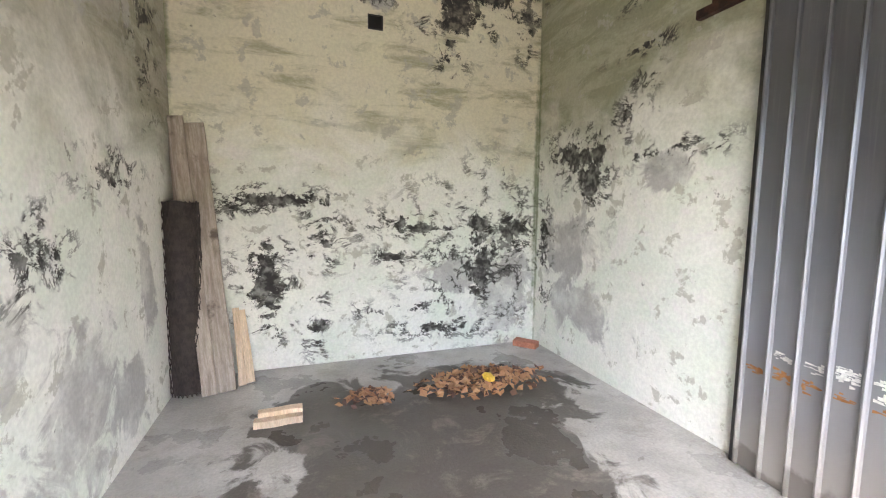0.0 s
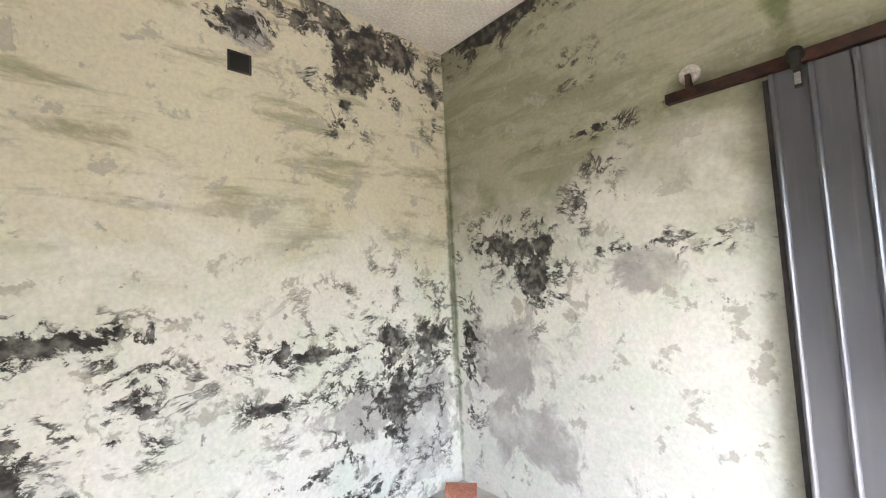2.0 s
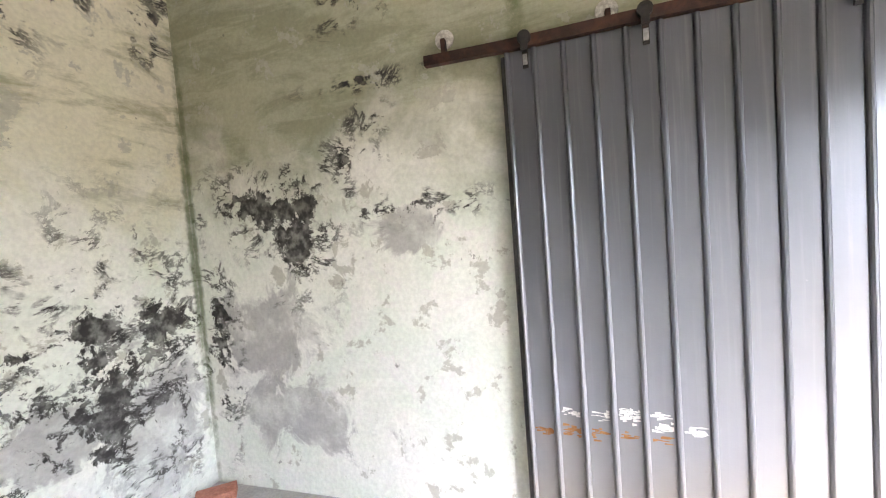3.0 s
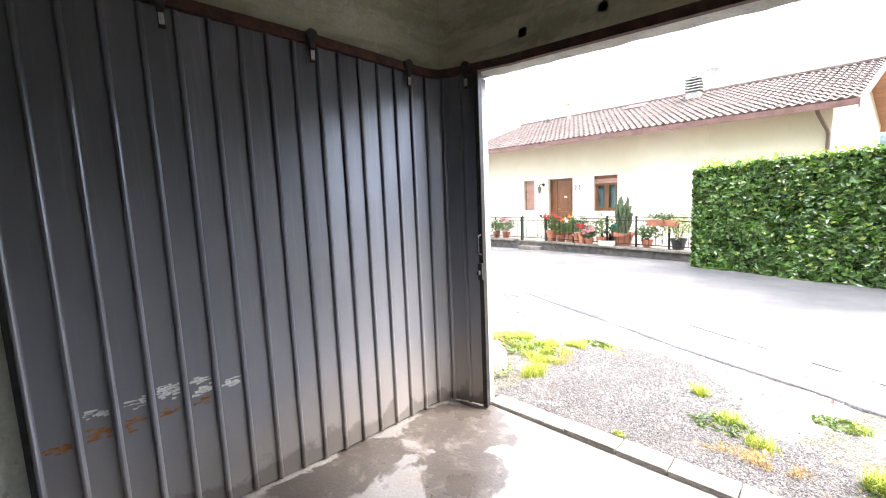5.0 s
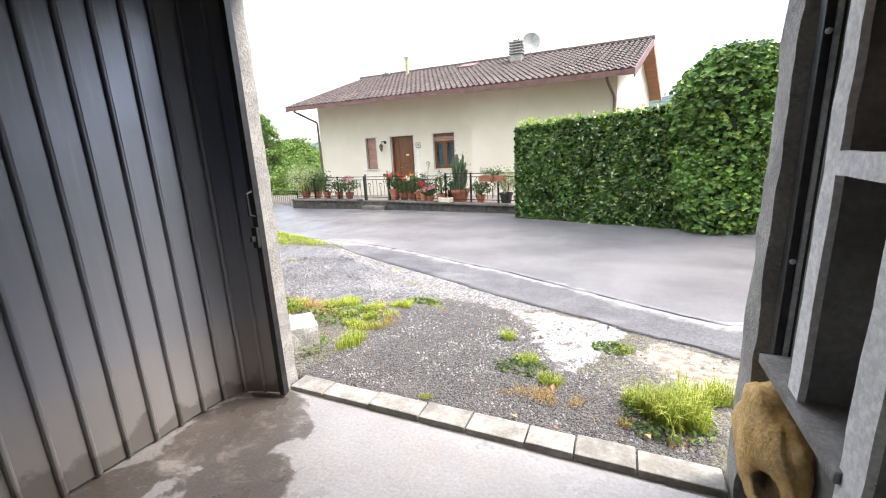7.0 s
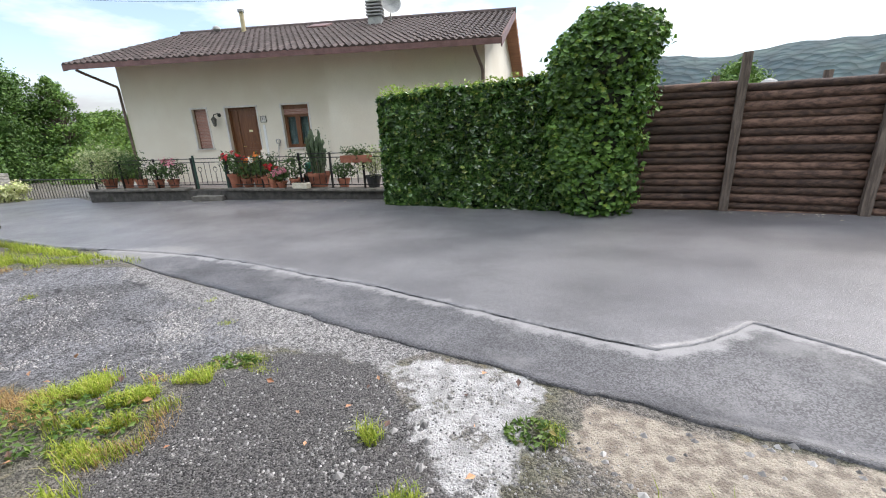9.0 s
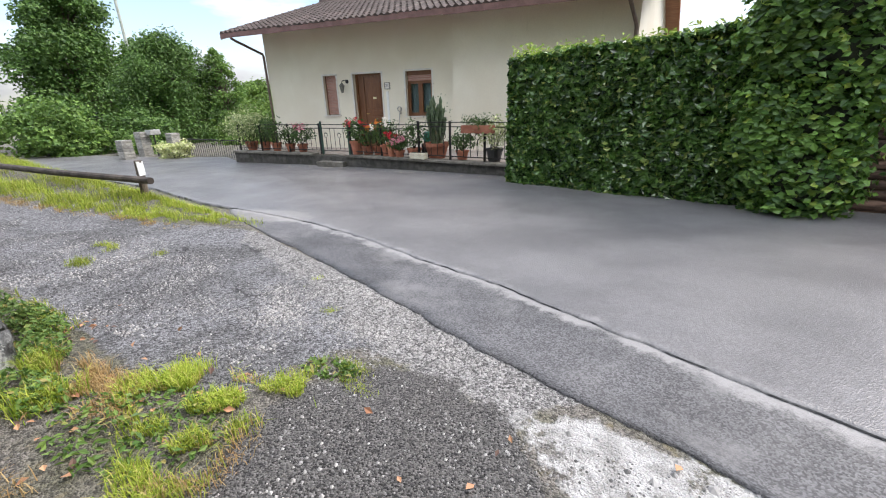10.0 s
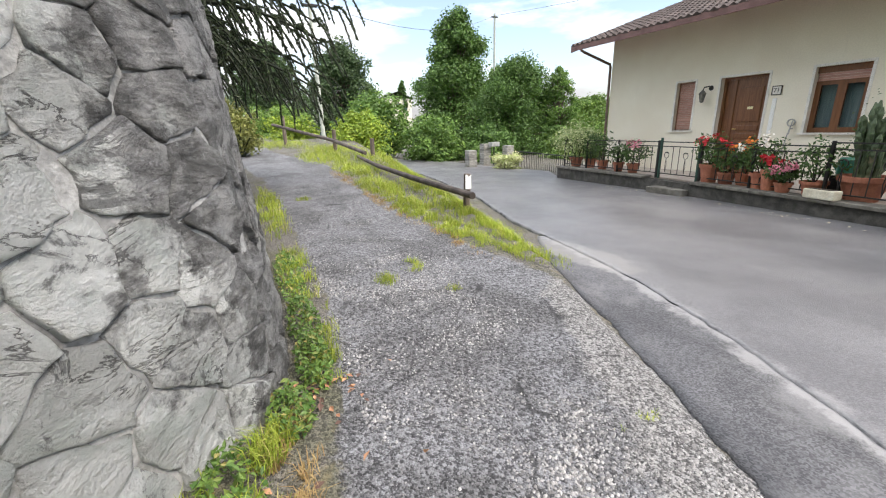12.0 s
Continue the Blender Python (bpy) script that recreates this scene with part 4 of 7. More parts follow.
def asphalt(name, c1, c2, dust_light, attr=True, rough=(0.42, 0.62), speckle=0.2):
    n = Nodes(name)
    tone = n.cells(110, "F1", "Color")
    pep = n.ramp(n.vmath("DOT_PRODUCT", tone, (0.33, 0.33, 0.33)), 0.2, 0.8)
    col = n.mix(n.ramp(n.noise(0.7, 6, 0.6, (1.0, 1.6, 1.0)), 0.36, 0.64), c1, c2)
    col = n.scale_color(col, n.ramp(pep, 0.0, 1.0, 1.0 - speckle, 1.0 + speckle))
    if attr:
        worn = n.math("ADD", n.attr("edge"), n.math("MULTIPLY", n.math("SUBTRACT", n.noise(4.5, 7, 0.7), 0.5), 0.55))
        col = n.mix(n.ramp(worn, -0.06, 0.10, 0.55, 0.0), col, dust_light)
        col = n.mix(n.math("MULTIPLY", n.ramp(n.attr("edge"), 0.002, 0.009, 1.0, 0.0), n.ramp(n.noise(2.6, 4), 0.48, 0.58)), col, (0.02, 0.02, 0.02))
    else:
        col = n.mix(n.ramp(n.noise(1.6, 7, 0.65), 0.5, 0.72, 0.0, 0.6), col, dust_light)
        rag = n.math("MULTIPLY", n.math("SUBTRACT", n.noise(5.0, 8, 0.72), 0.5), 0.55)
        worn = n.math("ADD", n.attr("edge"), rag)
        col = n.mix(n.ramp(worn, 0.02, 0.16, 0.7, 0.0), col, (0.34, 0.33, 0.325))
    tip = n.math("ADD", n.blobs([((5.5, -6.15, -0.3), (1.3, 0.38, 1.0))]), n.math("MULTIPLY", n.math("SUBTRACT", n.noise(4.0, 7, 0.7), 0.5), 1.2))
    col = n.mix(n.ramp(tip, 0.15, 0.35, 0.0, 0.5), col, (0.30, 0.285, 0.27))
    r = n.ramp(n.noise(1.3, 5), 0.3, 0.7, *rough)
    return n.done(col, r, n.math("ADD", n.cells(110, "F1", "Distance"), n.math("MULTIPLY", n.noise(150, 2), 0.4)), 0.35, 0.006)


road = tagged(soup("road", rv, rf, asphalt("worn_grey_asphalt", (0.125, 0.121, 0.124), (0.170, 0.165, 0.168), (0.34, 0.33, 0.325), True, (0.29, 0.43)), smooth=True), "damp grey asphalt road with a broken edge", kind="structure")
road.data.attributes.new("edge", "FLOAT", "POINT").data.foreach_set("value", edge_d)
SHOULDER = [(-30, 9), (-8, 0.55), (-4, -1.25), (-2.2, -2.0), (-0.95, -2.61), (-0.51, -2.83), (0.6, -3.36), (1.46, -3.8), (2.45, -4.3), (3.04, -4.62), (4.0, -5.0), (5.0, -5.35), (5.5, -5.75), (6.5, -6.3)]
sh = along(SHOULDER, 0.07)
sv, sf = [], []
for x, y in sh:
    y += noise.noise(Vector((x * 2.3, y * 2.3, 9))) * 0.07 + noise.noise(Vector((x * 17, y * 17, 2))) * 0.045
    y1 = np.interp(x - 0.25, [p[0] for p in EDGE], [p[1] for p in EDGE]) - 0.22
    for j in range(9):
        u = max(j - 1, 0) / 7
        yy = y + (y1 - y) * u
        z = ground_z(np.float64(x), np.float64(yy)) * (1 - smooth(u * 2.2)) + (road_z(x) - 0.014) * smooth(u * 2.2)
        sv.append((x - 0.25 * u, yy, float(z) + (0.016 if j else -0.03)))
for i in range(len(sh) - 1):
    for j in range(8):
        a = i * 9 + j
        sf.append((a, a + 1, a + 10, a + 9))
shoulder = tagged(soup("road_shoulder", sv, sf, asphalt("old_dark_asphalt", (0.065, 0.064, 0.067), (0.11, 0.108, 0.112), (0.23, 0.225, 0.225), False, (0.45, 0.7), 0.5), smooth=True), "older dark asphalt strip beside the road", kind="structure")

shoulder.data.attributes.new("edge", "FLOAT", "POINT").data.foreach_set("value", [p[1] - float(np.interp(p[0], [q[0] for q in EDGE], [q[1] for q in EDGE])) for p in sv])

# ---- stone retaining wall ----

def stone_mat():
    n = Nodes("grey_field_stone", piece=True)
    big = n.noise(2.4, 7, 0.62, distort=0.8)
    col = n.mix(n.ramp(big, 0.36, 0.64), (0.66, 0.665, 0.64), (0.90, 0.905, 0.875))
    col = n.mix(n.ramp(n.noise(5.0, 6, 0.6), 0.48, 0.68, 0.0, 0.55), col, (0.46, 0.52, 0.47))
    layer = n.noise(7.0, 9, 0.72, (0.8, 0.8, 1.8), 0.4)
    col = n.mix(n.ramp(layer, 0.57, 0.68, 0.0, 0.5), col, (0.24, 0.235, 0.225))
    line = n.math("ABSOLUTE", n.math("SUBTRACT", n.noise(3.2, 8, 0.66, (0.8, 0.8, 1.7), 1.0), 0.5))
    crack = n.math("MULTIPLY", n.ramp(line, 0.004, 0.020, 1.0, 0.0), n.ramp(n.noise(3.0, 3), 0.48, 0.58))
    col = n.mix(n.math("MULTIPLY", crack, 0.8), col, (0.06, 0.058, 0.055))
    col = n.mix(n.ramp(n.noise(3.5, 8, 0.7, distort=0.6), 0.575, 0.64, 0.0, 0.8), col, (0.11, 0.108, 0.105))
    col = n.scale_color(col, n.ramp(n.rand, 0.0, 1.0, 0.80, 1.12))
    # black weathering round the corner, with the turned side's shade painted in
    moved, n.pos = n.pos, n.t.nodes.new("ShaderNodeTexCoord").outputs["Object"]
    corner = n.math("ADD", n.axis("X"), n.math("MULTIPLY", n.math("SUBTRACT", n.noise(2.6, 9, 0.70, distort=0.4), 0.5), 2.4))
    n.pos = moved
    black = n.mix(n.ramp(n.noise(5.0, 9, 0.74, (0.8, 0.8, 1.4), 0.3), 0.40, 0.62), (0.075, 0.072, 0.070), (0.44, 0.43, 0.42))
    col = n.mix(n.ramp(corner, 3.56, 3.80, 0.0, 0.9), col, black)
    g = n.noise(38, 6, 0.65)
    rel = n.math("ADD", g, n.math("MULTIPLY", n.noise(7, 9, 0.74, (0.8, 0.8, 1.3), 0.3), 4.0))
    return n.done(col, 0.88, n.math("SUBTRACT", rel, n.math("MULTIPLY", crack, 1.5)), 1.0, 0.06)


STONE = stone_mat()
FACE = along([(2.05, -1.06), (3.3, -2.02), (3.62, -2.27), (3.84, -2.44), (4.0, -2.53), (4.2, -2.585), (4.5, -2.60), (5.5, -2.6), (9, -2.55), (14, -2.3)], 0.06)
run = np.concatenate([[0], np.cumsum(np.hypot(*np.diff(FACE, axis=0).T))])
WALL_TOP = 3.5


def on_face(u, v, out):
    """World place u metres along the wall, v metres up, out metres proud of the mortar."""
    x, y = np.interp(u, run, FACE[:, 0]), np.interp(u, run, FACE[:, 1])
    x2, y2 = np.interp(u + 0.12, run, FACE[:, 0]), np.interp(u + 0.12, run, FACE[:, 1])
    x1, y1 = np.interp(u - 0.12, run, FACE[:, 0]), np.interp(u - 0.12, run, FACE[:, 1])
    d = Vector((x2 - x1, y2 - y1, 0)).normalized()
    nrm = Vector((d.y, -d.x, 0))
    bulge = 0.05 * noise.noise(Vector((u * 1.3, v * 1.3, 4)))
    return Vector((x, y, -0.4 + v)) + nrm * (out + bulge - 0.085 * v)


wall = structure("wall_retaining", bmesh.new(), simple("pointing_mortar", (0.22, 0.218, 0.21), (0.40, 0.395, 0.38), 5, 0.95, 40, 0.8, 0.012, dirt=(0.10, 0.10, 0.095)), "battered field-stone retaining wall with dark corner stones")
us, vs_ = np.arange(0, run[-1], 0.12), np.arange(0, WALL_TOP + 0.4, 0.12)
pts = [on_face(u, v, 0.0) for u in us for v in vs_]
k = len(vs_)
old = wall.data
faces = [(i * k + j, i * k + j + 1, (i + 1) * k + j + 1, (i + 1) * k + j) for i in range(len(us) - 1) for j in range(k - 1)]
base = len(pts)
back_pts = [Vector((p.x + 0.3, p.y + 0.9, p.z)) for p in (pts[i * k + k - 1] for i in range(len(us)))]
pts += back_pts
faces += [(i * k + k - 1, base + i, base + i + 1, (i + 1) * k + k - 1) for i in range(len(us) - 1)]
old.from_pydata([tuple(p) for p in pts], [], faces)

# stones: a jittered net of cells on the unrolled face
cells = []
v = 0.05
row = 0
while v < WALL_TOP + 0.4:
    u = -0.15 + (row % 2) * 0.19
    while u < 8.2:
        cells.append((u + rng.uniform(-0.09, 0.09), v + rng.uniform(-0.085, 0.085)))
        u += rng.uniform(0.24, 0.48)
    v += 0.24
    row += 1
cells = np.array(cells)


def cell_outline(i):
    c = cells[i]
    poly = [c + (-0.55, -0.45), c + (0.55, -0.45), c + (0.55, 0.45), c + (-0.55, 0.45)]
    d = np.hypot(*(cells - c).T)
    for j in np.argsort(d)[1:14]:
        mid, nrm = (cells[j] + c) / 2, cells[j] - c
        out = []
        for a, b in zip(poly, poly[1:] + poly[:1]):
            sa, sb = (a - mid) @ nrm, (b - mid) @ nrm
            if sa <= 0:
                out.append(a)
            if (sa < 0) != (sb < 0) and sa != sb:
                out.append(a + (b - a) * sa / (sa - sb))
        poly = out
        if len(poly) < 3:
            return None
    return np.array(poly)


for i in range(len(cells)):
    u0 = cells[i][0]
    if not 0.1 < u0 < 7.9:
        continue
    poly = cell_outline(i)
    if poly is None:
        continue
    c = poly.mean(0)
    fine_far = u0 > 4.6
    ring = along([tuple(p) for p in poly] + [tuple(poly[0])], 0.05 if not fine_far else 0.15)[:-1]
    bm = bmesh.new()
    loops = []
    lift = rng.uniform(0.016, 0.034)
    tilt = rng.normal(0, 0.045, 2)
    for f, h in ((0.965, -0.03), (0.955, lift * 0.45), (0.935, lift * 0.8), (0.87, lift), (0.72, lift), (0.5, lift), (0.27, lift)):
        lp = []
        for q in ring:
            p = c + (q - c) * f
            wob = Vector((p[0] * 6, p[1] * 6, i))
            h2 = h + (0.022 * noise.noise(wob) + 0.012 * noise.noise(wob * 3.1) + float(tilt @ (p - c)) if h > 0 else 0)
            lp.append(bm.verts.new(on_face(p[0] + 0.032 * noise.noise(wob * 1.7), max(p[1], 0.0) + 0.024 * noise.noise(wob * 1.7 + Vector((9, 0, 0))), h2)))
        loops.append(lp)
    for a, b in zip(loops, loops[1:]):
        for q in range(len(a)):
            bm.faces.new((a[q], a[(q + 1) % len(a)], b[(q + 1) % len(a)], b[q]))
    bm.faces.new(loops[-1])
    part("stone", bm, STONE, wall, smooth=True)


foot = bmesh.new()
rough_slab(foot, -0.17, 0.17, -0.11, 0.11, -0.10, 0.24, 0.04, 0.012)
tagged(mesh_object("concrete_block", foot, simple("pale_weathered_concrete", (0.42, 0.40, 0.36), (0.60, 0.58, 0.54), 6, 0.9, 50, 0.8, 0.01, dirt=(0.24, 0.22, 0.18))), "pale weathered concrete block at the wall foot", "block").matrix_basis = pose(2.30, -1.56, -0.09, 3, 0, -38)

# unseen bank added behind the garage and wall to block low sky
bx, by = np.linspace(-70, 13.5, 70), np.linspace(1.2, 80, 50)
BX, BY = np.meshgrid(bx, by)
BZ = 3.3 + 0.95 * (BY - 1.2) + np.array([noise.noise(Vector((x * 0.3, y * 0.3, 2))) for x, y in zip(BX.ravel(), BY.ravel())]).reshape(BX.shape) * np.clip((BY - 1.2) * 0.2, 0, 1)
bi = np.arange(len(by) * len(bx)).reshape(len(by), len(bx))
tagged(soup("sky_blocker_bank", np.stack([BX, BY, BZ], -1).reshape(-1, 3), np.stack([bi[:-1, :-1], bi[:-1, 1:], bi[1:, 1:], bi[1:, :-1]], -1).reshape(-1, 4).tolist(), simple("sky_blocker_grass", (0.05, 0.08, 0.025), (0.10, 0.13, 0.045), 0.8, 0.95, 12, 0.8, 0.05, dirt=(0.09, 0.075, 0.05)), smooth=True), "unseen added bank blocking low sky behind the garage", kind="structure")

# ---- grass, weeds, pebbles, litter ----
GRASS = leafy("grass_blades", (0.20, 0.31, 0.03), (0.52, 0.56, 0.10), (0.58, 0.50, 0.20), 0.6, 0.2)
DRY = leafy("dry_grass", (0.42, 0.26, 0.12), (0.55, 0.42, 0.20), (0.30, 0.16, 0.08), 0.7, 0.1)


def height_at(x, y):
    return float(ground_z(np.float64(x), np.float64(y)))


def blades(name, spots, material, label, lean=0.85):
    """Tufts: (x, y, radius x, radius y, count, blade length)."""
    V, F = [], []
    for cx, cy, rx, ry, n, ln in spots:
        n, ln = int(n * 1.8), ln * 1.05
        r, a = np.sqrt(rng.uniform(0, 1, n)) * rng.uniform(0.5, 1.1, n), rng.uniform(0, 2 * math.pi, n)
        x, y = cx + rx * r * np.cos(a), cy + ry * r * np.sin(a)
        clump = np.array([noise.noise(Vector((p * 5, q * 5, 1))) for p, q in zip(x, y)])
        keep = clump > -0.05
        x, y = x[keep], y[keep]
        z = ground_z(x, y) - 0.01
        n = len(x)
        l = ln * rng.uniform(0.3, 1.05, n) * 0.85
        h = rng.uniform(0, 2 * math.pi, n)
        d = np.stack([np.cos(h), np.sin(h), np.zeros(n)], 1)
        s = np.stack([-np.sin(h), np.cos(h), np.zeros(n)], 1) * (0.0014 + 0.006 * ln)
        bend = rng.uniform(0.15, 1.0, n) * lean
        p = np.stack([x, y, z], 1)
        up = np.array((0, 0, 1.0))
        mid = p + (up * 0.62 + d * (bend * 0.3)[:, None]) * l[:, None]
        tip = p + (up * (1 - bend * 0.35)[:, None] + d * bend[:, None]) * l[:, None]
        v = np.stack([p - s, p + s, mid + s * 0.8, mid - s * 0.8, tip], 1)
        k0 = sum(len(q) for q in V)
        V.append(v.reshape(-1, 3))
        k = k0 + np.arange(n)[:, None] * 5
        F += (k + (0, 1, 2, 3)).tolist() + (k + (3, 2, 4)).tolist()
    return tagged(soup(name, np.concatenate(V), F, material), label, "grass", kind="stuff")


blades("weeds", [(2.68, -2.62, 0.28, 0.24, 1500, 0.13), (2.30, -2.52, 0.34, 0.33, 2600, 0.12), (2.02, -2.82, 0.2, 0.2, 900, 0.10), (2.12, -2.2, 0.25, 0.2, 900, 0.10), (3.25, -1.88, 0.3, 0.12, 500, 0.16), (2.45, -3.76, 0.1, 0.06, 120, 0.05), (5.6, -3.95, 0.2, 0.14, 320, 0.09), (1.9, -3.15, 0.22, 0.10, 300, 0.06), (1.75, -3.0, 0.2, 0.08, 160, 0.05),
                 (1.95, -1.75, 0.12, 0.2, 260, 0.16), (0.75, -2.35, 0.10, 0.08, 160, 0.13), (0.48, -1.95, 0.10, 0.10, 160, 0.11), (0.28, -1.7, 0.12, 0.10, 200, 0.10), (0.5, -1.6, 0.08, 0.08, 90, 0.08),
                 (-0.15, -2.45, 0.14, 0.12, 260, 0.07), (-0.42, -1.5, 0.2, 0.22, 900, 0.25), (-0.62, -1.8, 0.25, 0.2, 700, 0.2), (-0.2, -1.62, 0.14, 0.12, 300, 0.14), (-0.3, -1.3, 0.12, 0.1, 200, 0.12), (0.95, -1.2, 0.06, 0.04, 60, 0.06),
                 (3.55, -2.45, 0.25, 0.16, 380, 0.20), (3.2, -2.3, 0.3, 0.2, 420, 0.18), (4.2, -2.82, 0.35, 0.12, 380, 0.15), (4.9, -2.88, 0.5, 0.13, 420, 0.15), (6.0, -2.85, 0.9, 0.18, 900, 0.16), (9, -2.8, 2.0, 0.25, 1200, 0.2),
                 (5.35, -3.6, 0.17, 0.12, 200, 0.10), (4.9, -4.1, 0.1, 0.08, 60, 0.07), (9.5, -3.4, 0.2, 0.15, 160, 0.1), (2.95, -4.2, 0.07, 0.2, 120, 0.05)], GRASS, "bright green weed tufts growing through the worn ground")
blades("verge_grass", [(5.45, -5.25, 0.55, 0.2, 900, 0.12), (6.5, -5.0, 0.9, 0.28, 2000, 0.15), (8.0, -4.95, 1.1, 0.36, 2600, 0.18), (10.0, -5.0, 1.4, 0.45, 2600, 0.2), (12.8, -5.2, 1.8, 0.6, 2600, 0.22), (16, -5.0, 2.2, 0.9, 2600, 0.26), (6.2, -5.62, 1.1, 0.36, 2600, 0.16), (7.6, -5.75, 1.3, 0.55, 3600, 0.20), (9.5, -6.0, 1.4, 0.6, 2600, 0.22), (12, -6.4, 1.8, 0.8, 2600, 0.25), (15, -6.6, 2.2, 1.1, 2600, 0.28), (18.5, -5.8, 2.2, 1.3, 2200, 0.3), (22, -4.2, 2.5, 1.6, 1800, 0.3)], GRASS, "yellow-green grass on the verge between lane and road")
blades("dry_weeds", [(2.55, -1.8, 0.4, 0.18, 420, 0.10), (2.05, -2.3, 0.25, 0.3, 360, 0.10), (2.9, -2.45, 0.45, 0.2, 900, 0.10), (3.3, -2.5, 0.3, 0.12, 500, 0.12), (2.4, -2.75, 0.3, 0.12, 300, 0.08), (0.2, -1.5, 0.22, 0.12, 700, 0.06), (0.5, -1.5, 0.15, 0.10, 300, 0.05), (-0.25, -1.35, 0.2, 0.1, 400, 0.06), (-0.35, -1.3, 0.25, 0.12, 260, 0.06), (6.2, -4.75, 0.9, 0.12, 700, 0.08), (8.5, -4.6, 1.6, 0.15, 900, 0.1), (11.5, -4.6, 1.6, 0.2, 700, 0.1), (3.6, -2.6, 0.25, 0.1, 200, 0.1)], DRY, "dry straw-coloured grass and weeds", 1.1)


WEED = leafy("broad_weed_leaves", (0.07, 0.15, 0.03), (0.20, 0.30, 0.07), (0.40, 0.34, 0.12))
wp = []
for cx, cy, rx, ry, n, h in ((3.3, -2.28, 0.35, 0.14, 420, 0.16), (3.75, -2.56, 0.22, 0.12, 380, 0.22), (4.2, -2.74, 0.3, 0.11, 480, 0.26), (4.8, -2.76, 0.45, 0.12, 500, 0.24), (5.8, -2.76, 0.7, 0.13, 460, 0.22), (2.5, -2.35, 0.45, 0.3, 520, 0.09), (2.3, -1.5, 0.25, 0.25, 300, 0.12), (-0.4, -1.5, 0.25, 0.25, 300, 0.09), (-0.1, -2.45, 0.15, 0.12, 200, 0.05), (1.95, -3.1, 0.2, 0.1, 160, 0.04), (0.5, -1.85, 0.2, 0.15, 160, 0.05)):
    a, r = rng.uniform(0, 6.283, n), np.sqrt(rng.uniform(0, 1, n))
    px, py = cx + rx * r * np.cos(a), cy + ry * r * np.sin(a)
    wp.append(np.stack([px, py, ground_z(px, py) + h * rng.uniform(0.05, 1.0, n) * (1.1 - r * 0.7)], 1))
wp = np.concatenate(wp)
v, f = leaf_soup(wp, np.tile((-0.2, -0.3, 1.0), (len(wp), 1)), 0.042, 0.5, 0.7, 0.3)
tagged(soup("broad_weeds", v, f, WEED), "broad-leaved green weeds at the foot of the wall", "weeds", kind="stuff")


def pebbles(name, boxes_, n, size, material, label):
    V, F = [], []
    for x0, x1, y0, y1, share in boxes_:
        m = int(n * share)
        x, y = rng.uniform(x0, x1, m), rng.uniform(y0, y1, m)
        drift = np.array([noise.noise(Vector((a * 1.7, b * 1.7, 6))) for a, b in zip(x, y)])
        keep = drift > rng.uniform(-0.5, 0.25, m)
        x, y = x[keep], y[keep]
        m = len(x)
        r, z = size * rng.uniform(0.35, 1.0, m) ** 1.4 * 1.35, ground_z(x, y)
        a = rng.uniform(0, 6.28, (m, 1)) + np.arange(5) * 1.2566
        rr = r[:, None] * rng.uniform(0.7, 1.2, (m, 5))
        v = np.empty((m, 6, 3))
        v[:, :5, 0], v[:, :5, 1], v[:, :5, 2] = x[:, None] + rr * np.cos(a), y[:, None] + rr * np.sin(a), (z - 0.004)[:, None]
        v[:, 5] = np.stack([x + rng.uniform(-0.3, 0.3, m) * r, y, z + r * rng.uniform(0.5, 0.9, m)], 1)
        k = sum(len(q) for q in V) + np.arange(m)[:, None] * 6
        V.append(v.reshape(-1, 3))
        for q in range(5):
            F += (k + (q, (q + 1) % 5, 5)).tolist()
    return tagged(soup(name, np.concatenate(V), F, material), label, "gravel", kind="stuff")


def chip_mat():
    n = Nodes("stone_chips")
    isl = n.t.nodes.new("ShaderNodeNewGeometry").outputs["Random Per Island"]
    return n.done(n.mix(isl, (0.10, 0.098, 0.096), (0.58, 0.56, 0.54)), 0.85)


CHIPS = chip_mat()
pebbles("gravel", [(1.9, 6, -4.4, -2.9, 0.40), (0.6, 3.2, -4.2, -3.1, 0.3), (-0.6, 1.9, -3.0, -1.2, 0.2), (6, 11, -5.2, -3, 0.15)], 42000, 0.0095, CHIPS, "loose grey gravel chips")
pebbles("rubble", [(-1.6, -0.3, -2.5, -1.5, 0.5), (-0.3, 0.9, -3.1, -2.0, 0.5)], 260, 0.024, CHIPS, "small stones and mortar crumbs")
v, f = leaf_soup(np.array([(x, y, height_at(x, y) + 0.02) for x, y in np.concatenate([rng.uniform((-0.9, -3.2), (3.3, -1.1), (34, 2)), rng.normal((2.8, -2.4), 0.3, (50, 2)), rng.normal((3.9, -2.8), 0.12, (36, 2))])]), np.tile((0, 0, 1.0), (120, 1)), 0.05, 0.6, 0.35, 0)
tagged(soup("fallen_leaves", v, f, DRY_LEAF), "scattered fallen brown leaves on the ground", "leaves", kind="stuff")
xs_ = rng.uniform(-6, 9.5, 150)
ys_ = np.interp(xs_, [p[0] for p in FAR], [p[1] for p in FAR]) + 0.18 + np.abs(rng.normal(0, 0.14, 150))
v, f = leaf_soup(np.stack([xs_, ys_, road_z(xs_) + 0.035], 1), np.tile((0, 0, 1.0), (150, 1)), 0.05, 0.7, 0.15, 0)
tagged(soup("petals", v, f, leafy("pale_petals", (0.7, 0.6, 0.42), (0.8, 0.78, 0.7), None, 0.8)), "pale petals and leaves along the road edge", "litter", kind="stuff")


